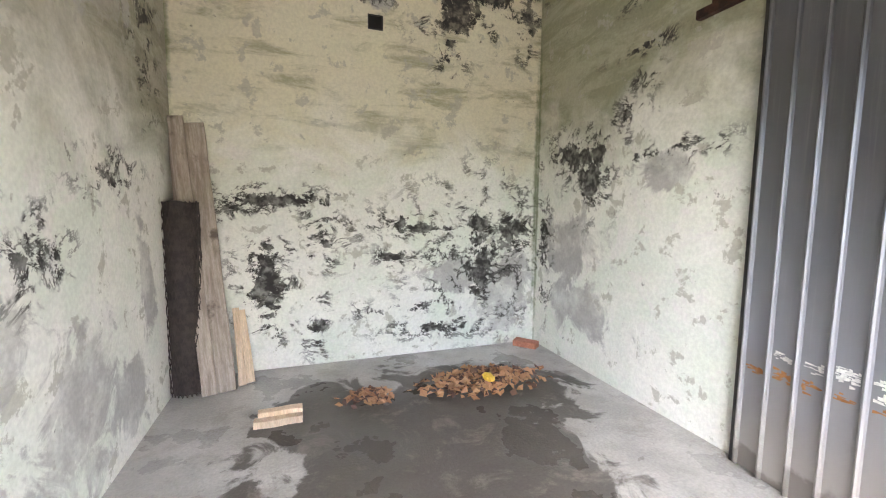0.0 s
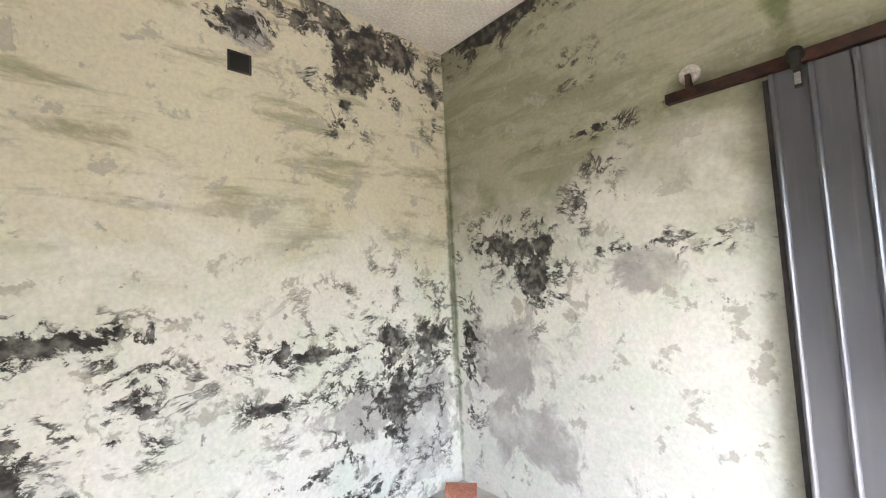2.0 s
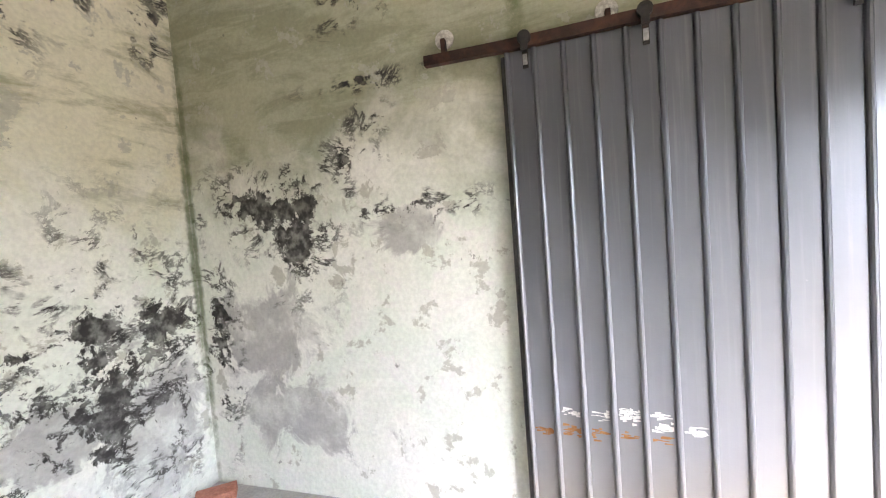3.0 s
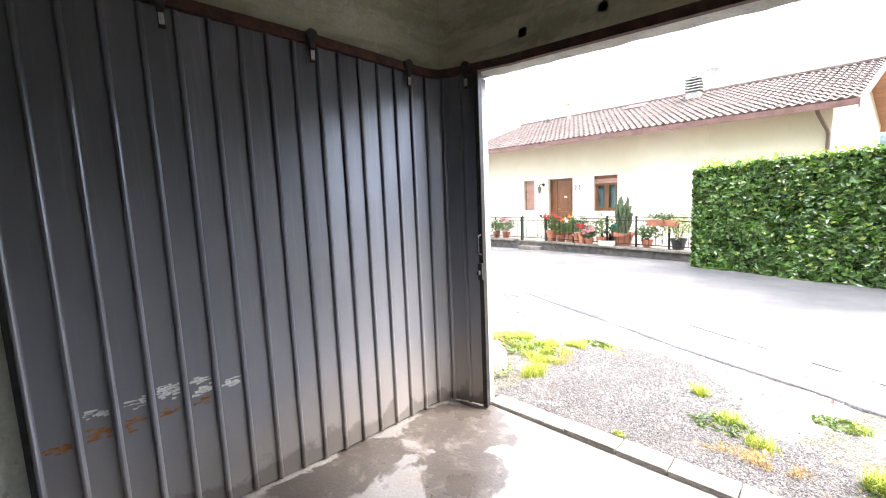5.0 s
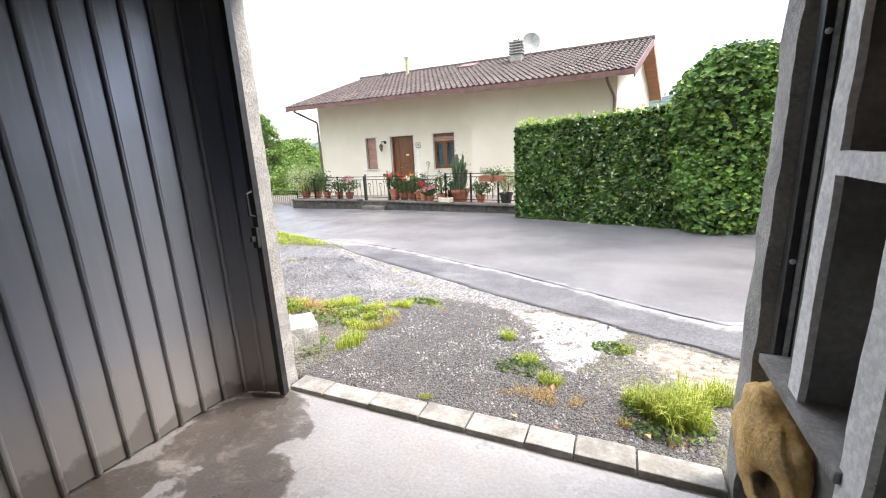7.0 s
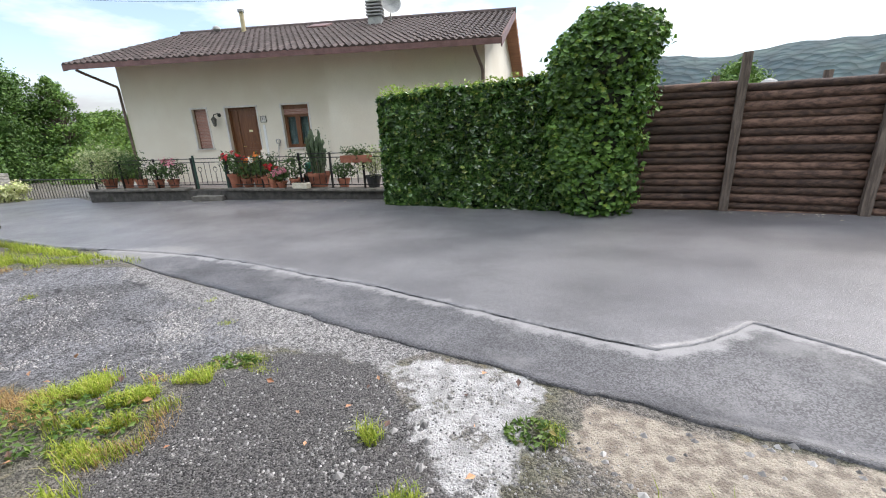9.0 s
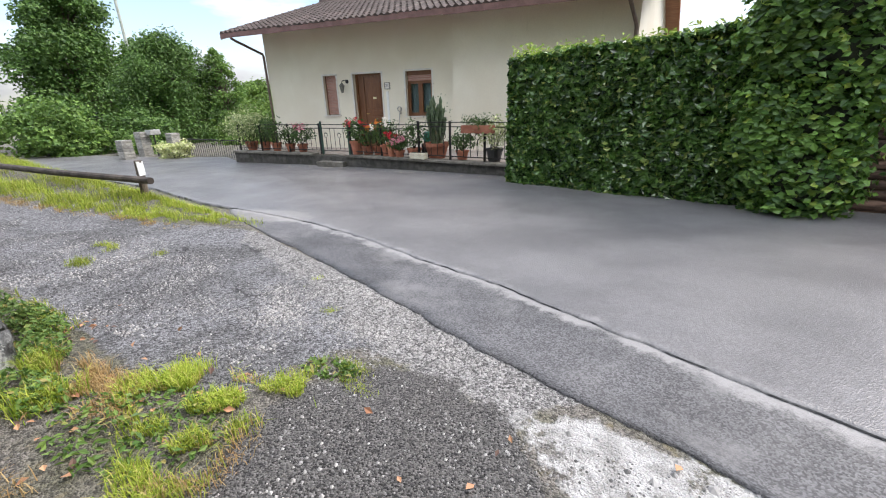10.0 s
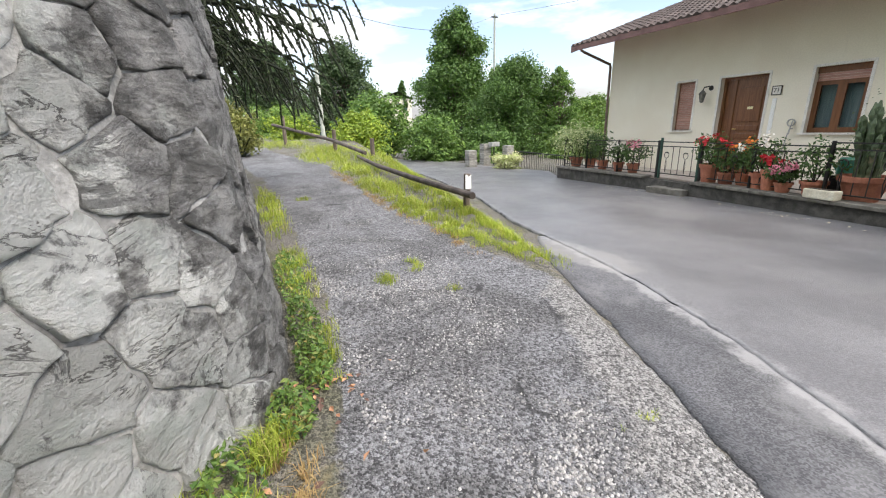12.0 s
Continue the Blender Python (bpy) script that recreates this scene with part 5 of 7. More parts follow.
# ---- house across the road ----
def render_wall():
    n = Nodes("cream_render")
    col = n.mix(n.ramp(n.noise(0.8, 6, 0.6), 0.35, 0.65), (0.73, 0.67, 0.555), (0.78, 0.73, 0.62))
    col = n.mix(n.ramp(n.noise(2.0, 6, 0.65, (3.0, 3.0, 0.4)), 0.6, 0.8, 0.0, 0.3), col, (0.52, 0.48, 0.40))
    g = n.noise(40, 4)
    return n.done(n.scale_color(col, n.ramp(g, 0.3, 0.7, 0.96, 1.04)), 0.9, g, 0.25, 0.006)


CREAM = render_wall()
TILE = simple("brown_roof_tile", (0.052, 0.037, 0.033), (0.10, 0.074, 0.067), 5, 0.8, 60, 0.3, 0.004, piece=True, rnd=0.25, dirt=(0.10, 0.085, 0.075))
FASCIA = simple("red_brown_fascia", (0.14, 0.07, 0.062), (0.20, 0.105, 0.095), 5, 0.6, 60, 0.2, 0.003)
SOFFIT = simple("stained_soffit_board", (0.30, 0.14, 0.08), (0.40, 0.20, 0.11), 4, 0.7, 60, 0.2, 0.003, stretch=(0.4, 5.0, 5.0))
VARNISH = simple("varnished_brown_wood", (0.14, 0.054, 0.022), (0.21, 0.086, 0.036), 5, 0.4, 60, 0.2, 0.003, stretch=(6.0, 6.0, 0.6))
MARBLE = simple("white_stone_trim", (0.66, 0.63, 0.58), (0.75, 0.72, 0.68), 6, 0.6, 60, 0.2, 0.003)
SHUTTER = simple("pinkish_shutter_slat", (0.40, 0.22, 0.18), (0.48, 0.28, 0.23), 6, 0.6, 60, 0.2, 0.002, piece=True, rnd=0.1)
CURTAIN = simple("teal_curtain", (0.10, 0.17, 0.18), (0.17, 0.26, 0.27), 3, 0.9, 40, 0.3, 0.01, stretch=(6.0, 1.0, 0.3))
PIPE = simple("brown_painted_pipe", (0.13, 0.085, 0.07), (0.18, 0.12, 0.10), 8, 0.5, 60, 0.1, 0.002)
TERRACOTTA = simple("terracotta_pot", (0.31, 0.11, 0.065), (0.43, 0.165, 0.10), 6, 0.8, 60, 0.2, 0.003, piece=True, rnd=0.2, dirt=(0.50, 0.36, 0.28), dirt_lo=0.66)
SOIL = simple("potting_soil", (0.03, 0.02, 0.015), (0.06, 0.045, 0.03), 20, 0.95, 90, 0.6, 0.01)
IRON = simple("black_wrought_iron", (0.018, 0.018, 0.018), (0.035, 0.03, 0.028), 20, 0.5, 120, 0.2, 0.002, metal=0.3)
GREEN_IRON = simple("dark_green_iron", (0.012, 0.045, 0.032), (0.02, 0.065, 0.045), 20, 0.45, 120, 0.2, 0.002)
COPING = simple("mossy_coping_stone", (0.11, 0.10, 0.083), (0.19, 0.175, 0.15), 5, 0.85, 50, 0.5, 0.006, piece=True, rnd=0.15, dirt=(0.10, 0.10, 0.06))
LOW_WALL = simple("dark_low_wall", (0.045, 0.042, 0.037), (0.095, 0.088, 0.078), 7, 0.9, 50, 0.8, 0.012, dirt=(0.045, 0.05, 0.03))
METAL_GREY = simple("grey_cowl", (0.30, 0.30, 0.29), (0.42, 0.42, 0.40), 8, 0.6, 60, 0.2, 0.003)
GLASS = bpy.data.materials.new("window_glass")
GLASS.use_nodes = True
GLASS.node_tree.nodes["Principled BSDF"].inputs["Transmission Weight"].default_value = 1.0
GLASS.node_tree.nodes["Principled BSDF"].inputs["Roughness"].default_value = 0.02
GLASS.node_tree.nodes["Principled BSDF"].inputs["IOR"].default_value = 1.25

FY, PYW = -13.2, -12.98
house = thing("house", "cream rendered single-storey house with brown tiled roof", "house")
bm = bmesh.new()
xcuts, zcuts = [4.85, 5.60, 6.45, 7.28, 8.30, 8.94, 9.43, 11.68], [-0.8, 0.0, 0.93, 1.0, 2.2, 3.62]
OPEN = {(5.60, 0.93): 1, (5.60, 1.0): 1, (7.28, 0.0): 1, (7.28, 0.93): 1, (7.28, 1.0): 1, (8.94, 1.0): 1}
for xa, xb in zip(xcuts, xcuts[1:]):
    for za, zb in zip(zcuts, zcuts[1:]):
        if (xa, za) not in OPEN:
            block(bm, xa, xb, FY - 0.3, FY, za, zb)
bmesh.ops.remove_doubles(bm, verts=bm.verts, dist=0.0005)
part("front_wall", bm, CREAM, house)
part("front_bay", boxed(0.22, 4.85, FY - 0.3, PYW, -0.8, 3.62), CREAM, house)
bm = bmesh.new()
gable = [(0.22, PYW - 0.01, -0.8), (0.22, PYW - 0.01, 3.6), (-0.36, -16.9, 5.05), (-0.95, -20.8, 3.6), (-0.95, -20.8, -0.8)]
lo = [bm.verts.new(p) for p in gable]
hi = [bm.verts.new((p[0] + 0.3, p[1], p[2])) for p in gable]
bm.faces.new(lo); bm.faces.new(hi[::-1])
for i in range(5):
    bm.faces.new((lo[i], lo[(i + 1) % 5], hi[(i + 1) % 5], hi[i]))
part("gable_wall", bm, CREAM, house)
bm = bmesh.new()
gable = [(11.68, FY - 0.01, -0.8), (11.68, FY - 0.01, 3.6), (11.2, -16.8, 5.05), (10.9, -20.8, 3.6), (10.9, -20.8, -0.8)]
lo = [bm.verts.new((p[0] - 0.3, p[1], p[2])) for p in gable]
hi = [bm.verts.new(p) for p in gable]
bm.faces.new(lo); bm.faces.new(hi[::-1])
for i in range(5):
    bm.faces.new((lo[i], lo[(i + 1) % 5], hi[(i + 1) % 5], hi[i]))
part("gable_wall", bm, CREAM, house)
part("back_wall", boxed(-0.6, 11.0, -21.0, -20.7, -0.8, 3.6), CREAM, house)

# roof slab, fascia, soffit, tiles
E0, E1, R0, R1 = Vector((12.28, -12.08, 3.50)), Vector((-0.20, -12.28, 3.50)), Vector((11.75, -16.8, 5.14)), Vector((-0.80, -16.9, 5.14))
B0, B1 = Vector((11.2, -21.3, 3.5)), Vector((-1.45, -21.3, 3.5))
roof = bmesh.new()
DOWN = Vector((0, 0, -0.09))
top = [roof.verts.new(p) for p in (E0, E1, R1, R0, B1, B0)]
bot = [roof.verts.new(p + DOWN) for p in (E0, E1, R1, R0, B1, B0)]
for f in ((0, 1, 2, 3), (3, 2, 4, 5)):
    roof.faces.new([top[i] for i in f]); roof.faces.new([bot[i] for i in f][::-1])
for a, b in ((0, 1), (1, 2), (2, 4), (4, 5), (5, 3), (3, 0)):
    roof.faces.new((top[a], bot[a], bot[b], top[b]))
roof_ob = part("roof", roof, SOFFIT, house, "brown tiled roof with red-brown fascia")


def plank(a, b, h, t, out):
    """A fascia board hung from the line a-b."""
    d = (b - a).normalized()
    bm = bmesh.new()
    vs = [bm.verts.new(p + out * o + Vector((0, 0, z))) for p in (a, b) for o, z in ((0, -h), (t, -h), (t, 0.015), (0, 0.015))]
    for k in range(4):
        bm.faces.new((vs[k], vs[(k + 1) % 4], vs[4 + (k + 1) % 4], vs[4 + k]))
    bm.faces.new(vs[3::-1]); bm.faces.new(vs[4:])
    return bm


JOG = E0 + (E1 - E0) * ((12.28 - 4.75) / 12.48)
part("fascia", plank(E0, JOG, 0.13, 0.03, Vector((0, 1, 0))), FASCIA, roof_ob)
part("fascia", plank(JOG + Vector((0, 0.10, -0.035)), E1 + Vector((0, 0.10, -0.035)), 0.13, 0.03, Vector((0, 1, 0))), FASCIA, roof_ob)
part("verge_board", plank(E1, R1, 0.22, 0.03, Vector((-1, 0, 0))), FASCIA, roof_ob)
part("verge_board", plank(R1, B1, 0.22, 0.03, Vector((-1, 0, 0))), SOFFIT, roof_ob)
part("verge_board", plank(R0, E0, 0.16, 0.03, Vector((1, 0, 0))), FASCIA, roof_ob)
NU, NV = 66, 15
tile_mesh = None
UX = (E1 - E0).normalized()
SL = ((R0 + R1) / 2 - (E0 + E1) / 2).normalized()
NRM = SL.cross(UX).normalized()
if NRM.z < 0:
    NRM = -NRM
tw, tl = (E1 - E0).length / NU, ((R0 + R1) / 2 - (E0 + E1) / 2).length / NV


def tile_shape():
    pr = [(-0.5, 0.0), (-0.30, 0.022), (-0.12, 0.045), (0.06, 0.048), (0.22, 0.024), (0.30, 0.004), (0.5, 0.0)]
    rows = []
    for w, up in ((-0.03, 0.024), (tl * 1.05, 0.002)):
        rows.append([(u * tw, w, h + up) for u, h in pr])
    rows.append([(u * tw, -0.03, 0.0) for u, h in pr])
    fs = []
    for a, b in ((0, 1), (2, 0)):
        fs += [(a * 7 + k, a * 7 + k + 1, b * 7 + k + 1, b * 7 + k) for k in range(6)]
    return [p for r in rows for p in r], fs


tv, tf = tile_shape()
bulk_v, bulk_f = [], []
rot = Matrix((UX, SL, NRM)).transposed().to_4x4()
for j in range(NV):
    for i in range(NU):
        a = E0.lerp(E1, (i + 0.5) / NU)
        b = R0.lerp(R1, (i + 0.5) / NU)
        p = a.lerp(b, j / NV) + NRM * (0.004 + rng.uniform(0, 0.006)) + SL * rng.uniform(-0.01, 0.01)
        if j < 4:
            if tile_mesh is None:
                tile_mesh = bpy.data.meshes.new("tile")
                tile_mesh.from_pydata(tv, [], tf); tile_mesh.materials.append(TILE)
            ob = new("tile", tile_mesh)
            ob.parent = roof_ob
            ob.matrix_basis = Matrix.Translation(p) @ rot
        else:
            k = len(bulk_v)
            M = Matrix.Translation(p) @ rot
            bulk_v += [M @ Vector(q) for q in tv]
            bulk_f += [tuple(k + q for q in f) for f in tf]
tagged(soup("upper_tiles", bulk_v, bulk_f, TILE, roof_ob), kind="stuff")
bm = bmesh.new()
tube(bm, [R0 + Vector((0.1, 0, 0.03)), R1 + Vector((-0.05, 0, 0.03))], 0.10, 10)
part("ridge_cap", bm, TILE, roof_ob)
part("roof_window", boxed(-0.35, 0.35, -0.3, 0.3, 0.03, 0.10, bevel=0.01), FASCIA, roof_ob).matrix_basis = Matrix.Translation(E0.lerp(E1, 0.46).lerp(R0.lerp(R1, 0.46), 0.86)) @ rot

# gutters and pipes
part("gutter_pipe", tubed([(12.0, -12.18, 3.38), (11.95, -12.3, 3.31), (11.74, -13.15, 2.98), (11.73, -13.17, 2.9), (11.73, -13.17, -0.1)], 0.04), PIPE, house)
part("gutter_pipe", tubed([(0.50, -12.32, 3.40), (0.48, -12.45, 3.28), (0.30, -12.93, 2.9), (0.28, -12.94, 2.8), (0.28, -12.94, 0.0)], 0.045), PIPE, house)


def trim_round(x0, x1, z0, z1, sill=True):
    bm = bmesh.new()
    block(bm, x0 - 0.05, x0, FY - 0.02, FY + 0.012, z0, z1 + 0.05)
    block(bm, x1, x1 + 0.05, FY - 0.02, FY + 0.012, z0, z1 + 0.05)
    block(bm, x0, x1, FY - 0.02, FY + 0.012, z1, z1 + 0.05)
    return bm


def casement(name, x0, x1, z0, z1, shutter):
    win = part(name, trim_round(x0, x1, z0, z1), MARBLE, house, "white stone surround")
    part("sill", boxed(x0 - 0.09, x1 + 0.09, FY - 0.2, FY + 0.05, z0 - 0.035, z0), MARBLE, win)
    bm = bmesh.new()
    y0, y1 = FY - 0.17, FY - 0.12
    if shutter:
        bmz = np.arange(z0 + 0.02, z1, 0.045)
        for z in bmz:
            part("slat", boxed(x0 + 0.03, x1 - 0.03, FY - 0.13, FY - 0.11, z, z + 0.04, bevel=0.004), SHUTTER, win)
        block(bm, x0, x0 + 0.03, FY - 0.15, FY - 0.10, z0, z1); block(bm, x1 - 0.03, x1, FY - 0.15, FY - 0.10, z0, z1)
        part("guide", bm, VARNISH, win)
        return
    zt = z1 - 0.27
    for a, b in ((x0, x0 + 0.09), (x1 - 0.09, x1), ((x0 + x1) / 2 - 0.07, (x0 + x1) / 2 + 0.07)):
        block(bm, a, b, y0, y1, z0, zt)
    for a, b in ((x0 + 0.09, (x0 + x1) / 2 - 0.07), ((x0 + x1) / 2 + 0.07, x1 - 0.09)):
        block(bm, a, b, y0, y1, z0, z0 + 0.10); block(bm, a, b, y0, y1, zt - 0.08, zt)
        part("pane", boxed(a, b, FY - 0.15, FY - 0.144, z0 + 0.10, zt - 0.08), GLASS, win).visible_shadow = False
        part("curtain", boxed(a - 0.02, b + 0.02, FY - 0.24, FY - 0.23, z0 + 0.05, zt), CURTAIN, win)
    part("frame", bm, VARNISH, win, "varnished brown wooden casements")
    for k in range(3):
        part("slat", boxed(x0 + 0.02, x1 - 0.02, FY - 0.11, FY - 0.095, zt + k * 0.05, zt + 0.045 + k * 0.05, bevel=0.004), SHUTTER, win)
    part("shutter_box", boxed(x0, x1, FY - 0.12, FY - 0.09, zt + 0.15, z1), VARNISH, win)


casement("window", 5.60, 6.45, 0.93, 2.2, False)
casement("window", 8.94, 9.43, 1.0, 2.2, True)
dr = part("door", trim_round(7.28, 8.30, 0.0, 2.2), MARBLE, house, "varnished wooden front door in a stone surround")
bm = bmesh.new()
block(bm, 7.28, 7.34, FY - 0.22, FY - 0.14, 0, 2.2); block(bm, 8.24, 8.30, FY - 0.22, FY - 0.14, 0, 2.2); block(bm, 7.34, 8.24, FY - 0.22, FY - 0.14, 2.13, 2.2)
block(bm, 8.0, 8.05, FY - 0.22, FY - 0.14, 0, 2.13)
part("frame", bm, VARNISH, dr)
part("leaf", boxed(7.34, 8.0, FY - 0.20, FY - 0.165, 0.01, 2.13), VARNISH, dr)
part("side_leaf", boxed(8.05, 8.24, FY - 0.21, FY - 0.18, 0.01, 2.13), VARNISH, dr)
for z0, z1 in ((0.12, 0.42), (0.48, 0.74), (0.80, 0.92), (0.98, 1.10), (1.18, 1.95)):
    part("raised_panel", boxed(7.42, 7.93, FY - 0.165, FY - 0.148, z0, z1, bevel=0.012), VARNISH, dr)
part("handle", tubed([(7.95, FY - 0.165, 1.02), (7.95, FY - 0.11, 1.02), (7.86, FY - 0.11, 1.02)], 0.01), simple("brass", (0.6, 0.42, 0.14), (0.7, 0.5, 0.2), 20, 0.3, metal=0.9), dr, "brass handle")
part("note", boxed(7.58, 7.70, FY - 0.147, FY - 0.144, 1.46, 1.52), simple("cream_paper", (0.8, 0.72, 0.4), (0.85, 0.78, 0.5), 8, 0.8), dr, "small yellowish note")
plate = part("number_plate", boxed(7.0, 7.16, FY + 0.002, FY + 0.014, 1.74, 1.90, bevel=0.004), MARBLE, house, "white house number plate")
txt = bpy.data.curves.new("digits", "FONT")
txt.body, txt.size, txt.align_x, txt.align_y, txt.extrude = "71", 0.12, "CENTER", "CENTER", 0.002
bm = bmesh.new()
for xa, xb, za, zb in ((6.985, 7.0, 1.725, 1.915), (7.16, 7.175, 1.725, 1.915), (7.0, 7.16, 1.725, 1.74), (7.0, 7.16, 1.90, 1.915)):
    block(bm, xa, xb, FY + 0.002, FY + 0.018, za, zb)
part("rim", bm, DARK_IRON, plate, "dark rim")
part("cable_cover", boxed(7.05, 7.13, FY + 0.002, FY + 0.016, 0.70, 1.66, bevel=0.004), simple("white_plastic_cover", (0.78, 0.78, 0.77), (0.84, 0.84, 0.83), 6, 0.5), house, "white plastic cable cover")
tap = part("wall_tap", tubed([(6.66, FY, 1.02), (6.66, FY + 0.09, 1.02), (6.66, FY + 0.11, 0.97), (6.66, FY + 0.11, 0.90)], 0.016), METAL_GREY, house, "grey wall tap with a coiled hose")
part("hose", tubed([(6.66 + 0.07 * math.cos(k * 0.5), FY + 0.10 - 0.001 * k, 1.14 + 0.07 * math.sin(k * 0.5)) for k in range(30)] + [(6.70, FY + 0.06, 0.9), (6.76, FY + 0.05, 0.45), (6.78, FY + 0.05, 0.0)], 0.011, 6), METAL_GREY, tap)
tob = bpy.data.objects.new("digits_curve", txt)
scene.collection.objects.link(tob)
dg = bpy.context.evaluated_depsgraph_get()
tm = bpy.data.meshes.new_from_object(tob.evaluated_get(dg))
bpy.data.objects.remove(tob)
tm.materials.append(simple("black_enamel", (0.02, 0.02, 0.03), (0.03, 0.03, 0.04), 10, 0.4))
dob = new("digits", tm)
dob.parent = plate
dob.matrix_basis = pose(7.08, FY + 0.017, 1.82, 90, 0, 180)
part("bell_plate", boxed(8.60, 8.72, FY + 0.002, FY + 0.02, 0.72, 0.80, bevel=0.003), DARK_IRON, house)
lamp = part("wall_lantern", tubed([(8.52, FY, 2.0), (8.52, FY + 0.08, 2.04), (8.60, FY + 0.15, 2.02), (8.62, FY + 0.16, 1.96)], 0.014), IRON, house, "black wrought iron wall lantern")
bm = bmesh.new()
lathe(bm, [(0.02, 0.0), (0.05, 0.03), (0.085, 0.20), (0.10, 0.21), (0.05, 0.27), (0.015, 0.30)], 6, (8.62, FY + 0.16, 1.66))
part("lantern_body", bm, simple("smoky_lantern_glass", (0.10, 0.10, 0.09), (0.2, 0.19, 0.17), 12, 0.2), lamp)
bm = bmesh.new()
lathe(bm, [(0.02, 0.0), (0.06, 0.004), (0.06, 0.012)], 12)
part("wall_rose", bm, IRON, lamp).matrix_basis = pose(8.52, FY + 0.002, 2.0, -90, 0, 0)

# chimney, flues, dish
ch = part("chimney", boxed(3.75, 4.20, -16.2, -15.8, 4.5, 5.05), METAL_GREY, house, "grey louvred chimney")
for k in range(5):
    part("louvre", boxed(3.70, 4.25, -16.25, -15.75, 5.08 + k * 0.10, 5.13 + k * 0.10, bevel=0.01), METAL_GREY, ch)
part("core", boxed(3.85, 4.10, -16.1, -15.9, 5.05, 5.6), DARK_IRON, ch)
part("flue", tubed([(8.95, -16.2, 4.7), (8.95, -16.2, 5.6)], 0.08), simple("buff_flue", (0.5, 0.42, 0.25), (0.6, 0.5, 0.3), 8), house)
part("flue_cap", tubed([(8.95, -16.2, 5.6), (8.95, -16.2, 5.68)], 0.12), METAL_GREY, house)
bm = bmesh.new()
lathe(bm, [(0.1, 0), (0.15, 0.06), (0.12, 0.14), (0.04, 0.18)], 12, (10.0, -16.2, 5.05))
part("roof_vent", bm, METAL_GREY, house)
bm = bmesh.new()
lathe(bm, [(0.03, 0.0), (0.15, 0.02), (0.27, 0.07), (0.34, 0.12), (0.345, 0.125), (0.27, 0.085), (0.03, 0.015)], 20)
part("satellite_dish", bm, METAL_GREY, house).matrix_basis = pose(3.45, -16.1, 5.45, -78, 0, 25)
part("dish_pole", tubed([(3.5, -16.2, 4.6), (3.48, -16.18, 5.45)], 0.025), METAL_GREY, house)
part("aerial", tubed([(3.9, -16.0, 5.5), (3.9, -16.0, 6.3)], 0.012), METAL_GREY, house)

# terrace, low wall with coping, railing
TERR = [(12.05, -11.55), (8.0, -11.25), (2.2, -10.2)]
tl_pts = along(TERR, 0.6)
bm = bmesh.new()
prism(bm, [tuple(p - (0, 0.24)) for p in tl_pts] + [(2.2, FY), (12.05, FY)], -0.8, -0.045)
structure("terrace", bm, simple("terrace_paving", (0.32, 0.27, 0.23), (0.42, 0.36, 0.31), 6, 0.8), "paved terrace before the house")
low = structure("wall_terrace", bmesh.new(), LOW_WALL, "dark mossy low wall under the railing")
wv, wf = [], []
fine = along(TERR, 0.12)
for x, y in fine:
    for z, o in ((-0.9, 0.0), (-0.45, 0.0), (-0.25, 0.0), (-0.075, 0.0), (-0.075, -0.24)):
        wv.append((x, y + o + 0.03 * noise.noise(Vector((x * 4, z * 6, 0))), z))
for i in range(len(fine) - 1):
    for j in range(4):
        wf.append((i * 5 + j, i * 5 + j + 1, i * 5 + j + 6, i * 5 + j + 5))
low.data.from_pydata(wv, [], wf)
for a, b in zip(tl_pts, tl_pts[1:]):
    d = Vector((*(b - a), 0)); l = d.length
    if 7.35 < (a[0] + b[0]) / 2 < 8.35:
        continue
    o = part("coping_slab", boxed(0.004, l - 0.004, -0.06, 0.28, -0.07, -0.015 + rng.uniform(0, 0.006), bevel=0.01), COPING, low)
    o.matrix_basis = pose(a[0], a[1], 0, 0, 0, math.degrees(math.atan2(d.y, d.x)))
part("step", boxed(7.4, 8.3, -11.5, -10.95, -0.6, -0.20, bevel=0.012), COPING, low)


def rail_at(x):
    return float(np.interp(-x, [-p[0] for p in TERR], [p[1] for p in TERR])) - 0.16


def scroll(bm, cx, z0, h, sgn, w):
    """A wrought C-scroll in the plane of the railing."""
    path = []
    for k in range(22):
        f = k / 21
        a = -math.pi / 2 + f * 4.2
        r = w * (1 - 0.55 * f)
        path.append((cx + sgn * (r * math.cos(a) * 0.9), 0, z0 + h * 0.72 + r * math.sin(a)))
    path = [(cx, 0, z0 + 0.02), (cx + sgn * w * 0.2, 0, z0 + h * 0.3)] + path
    tube(bm, path, 0.008, 4)


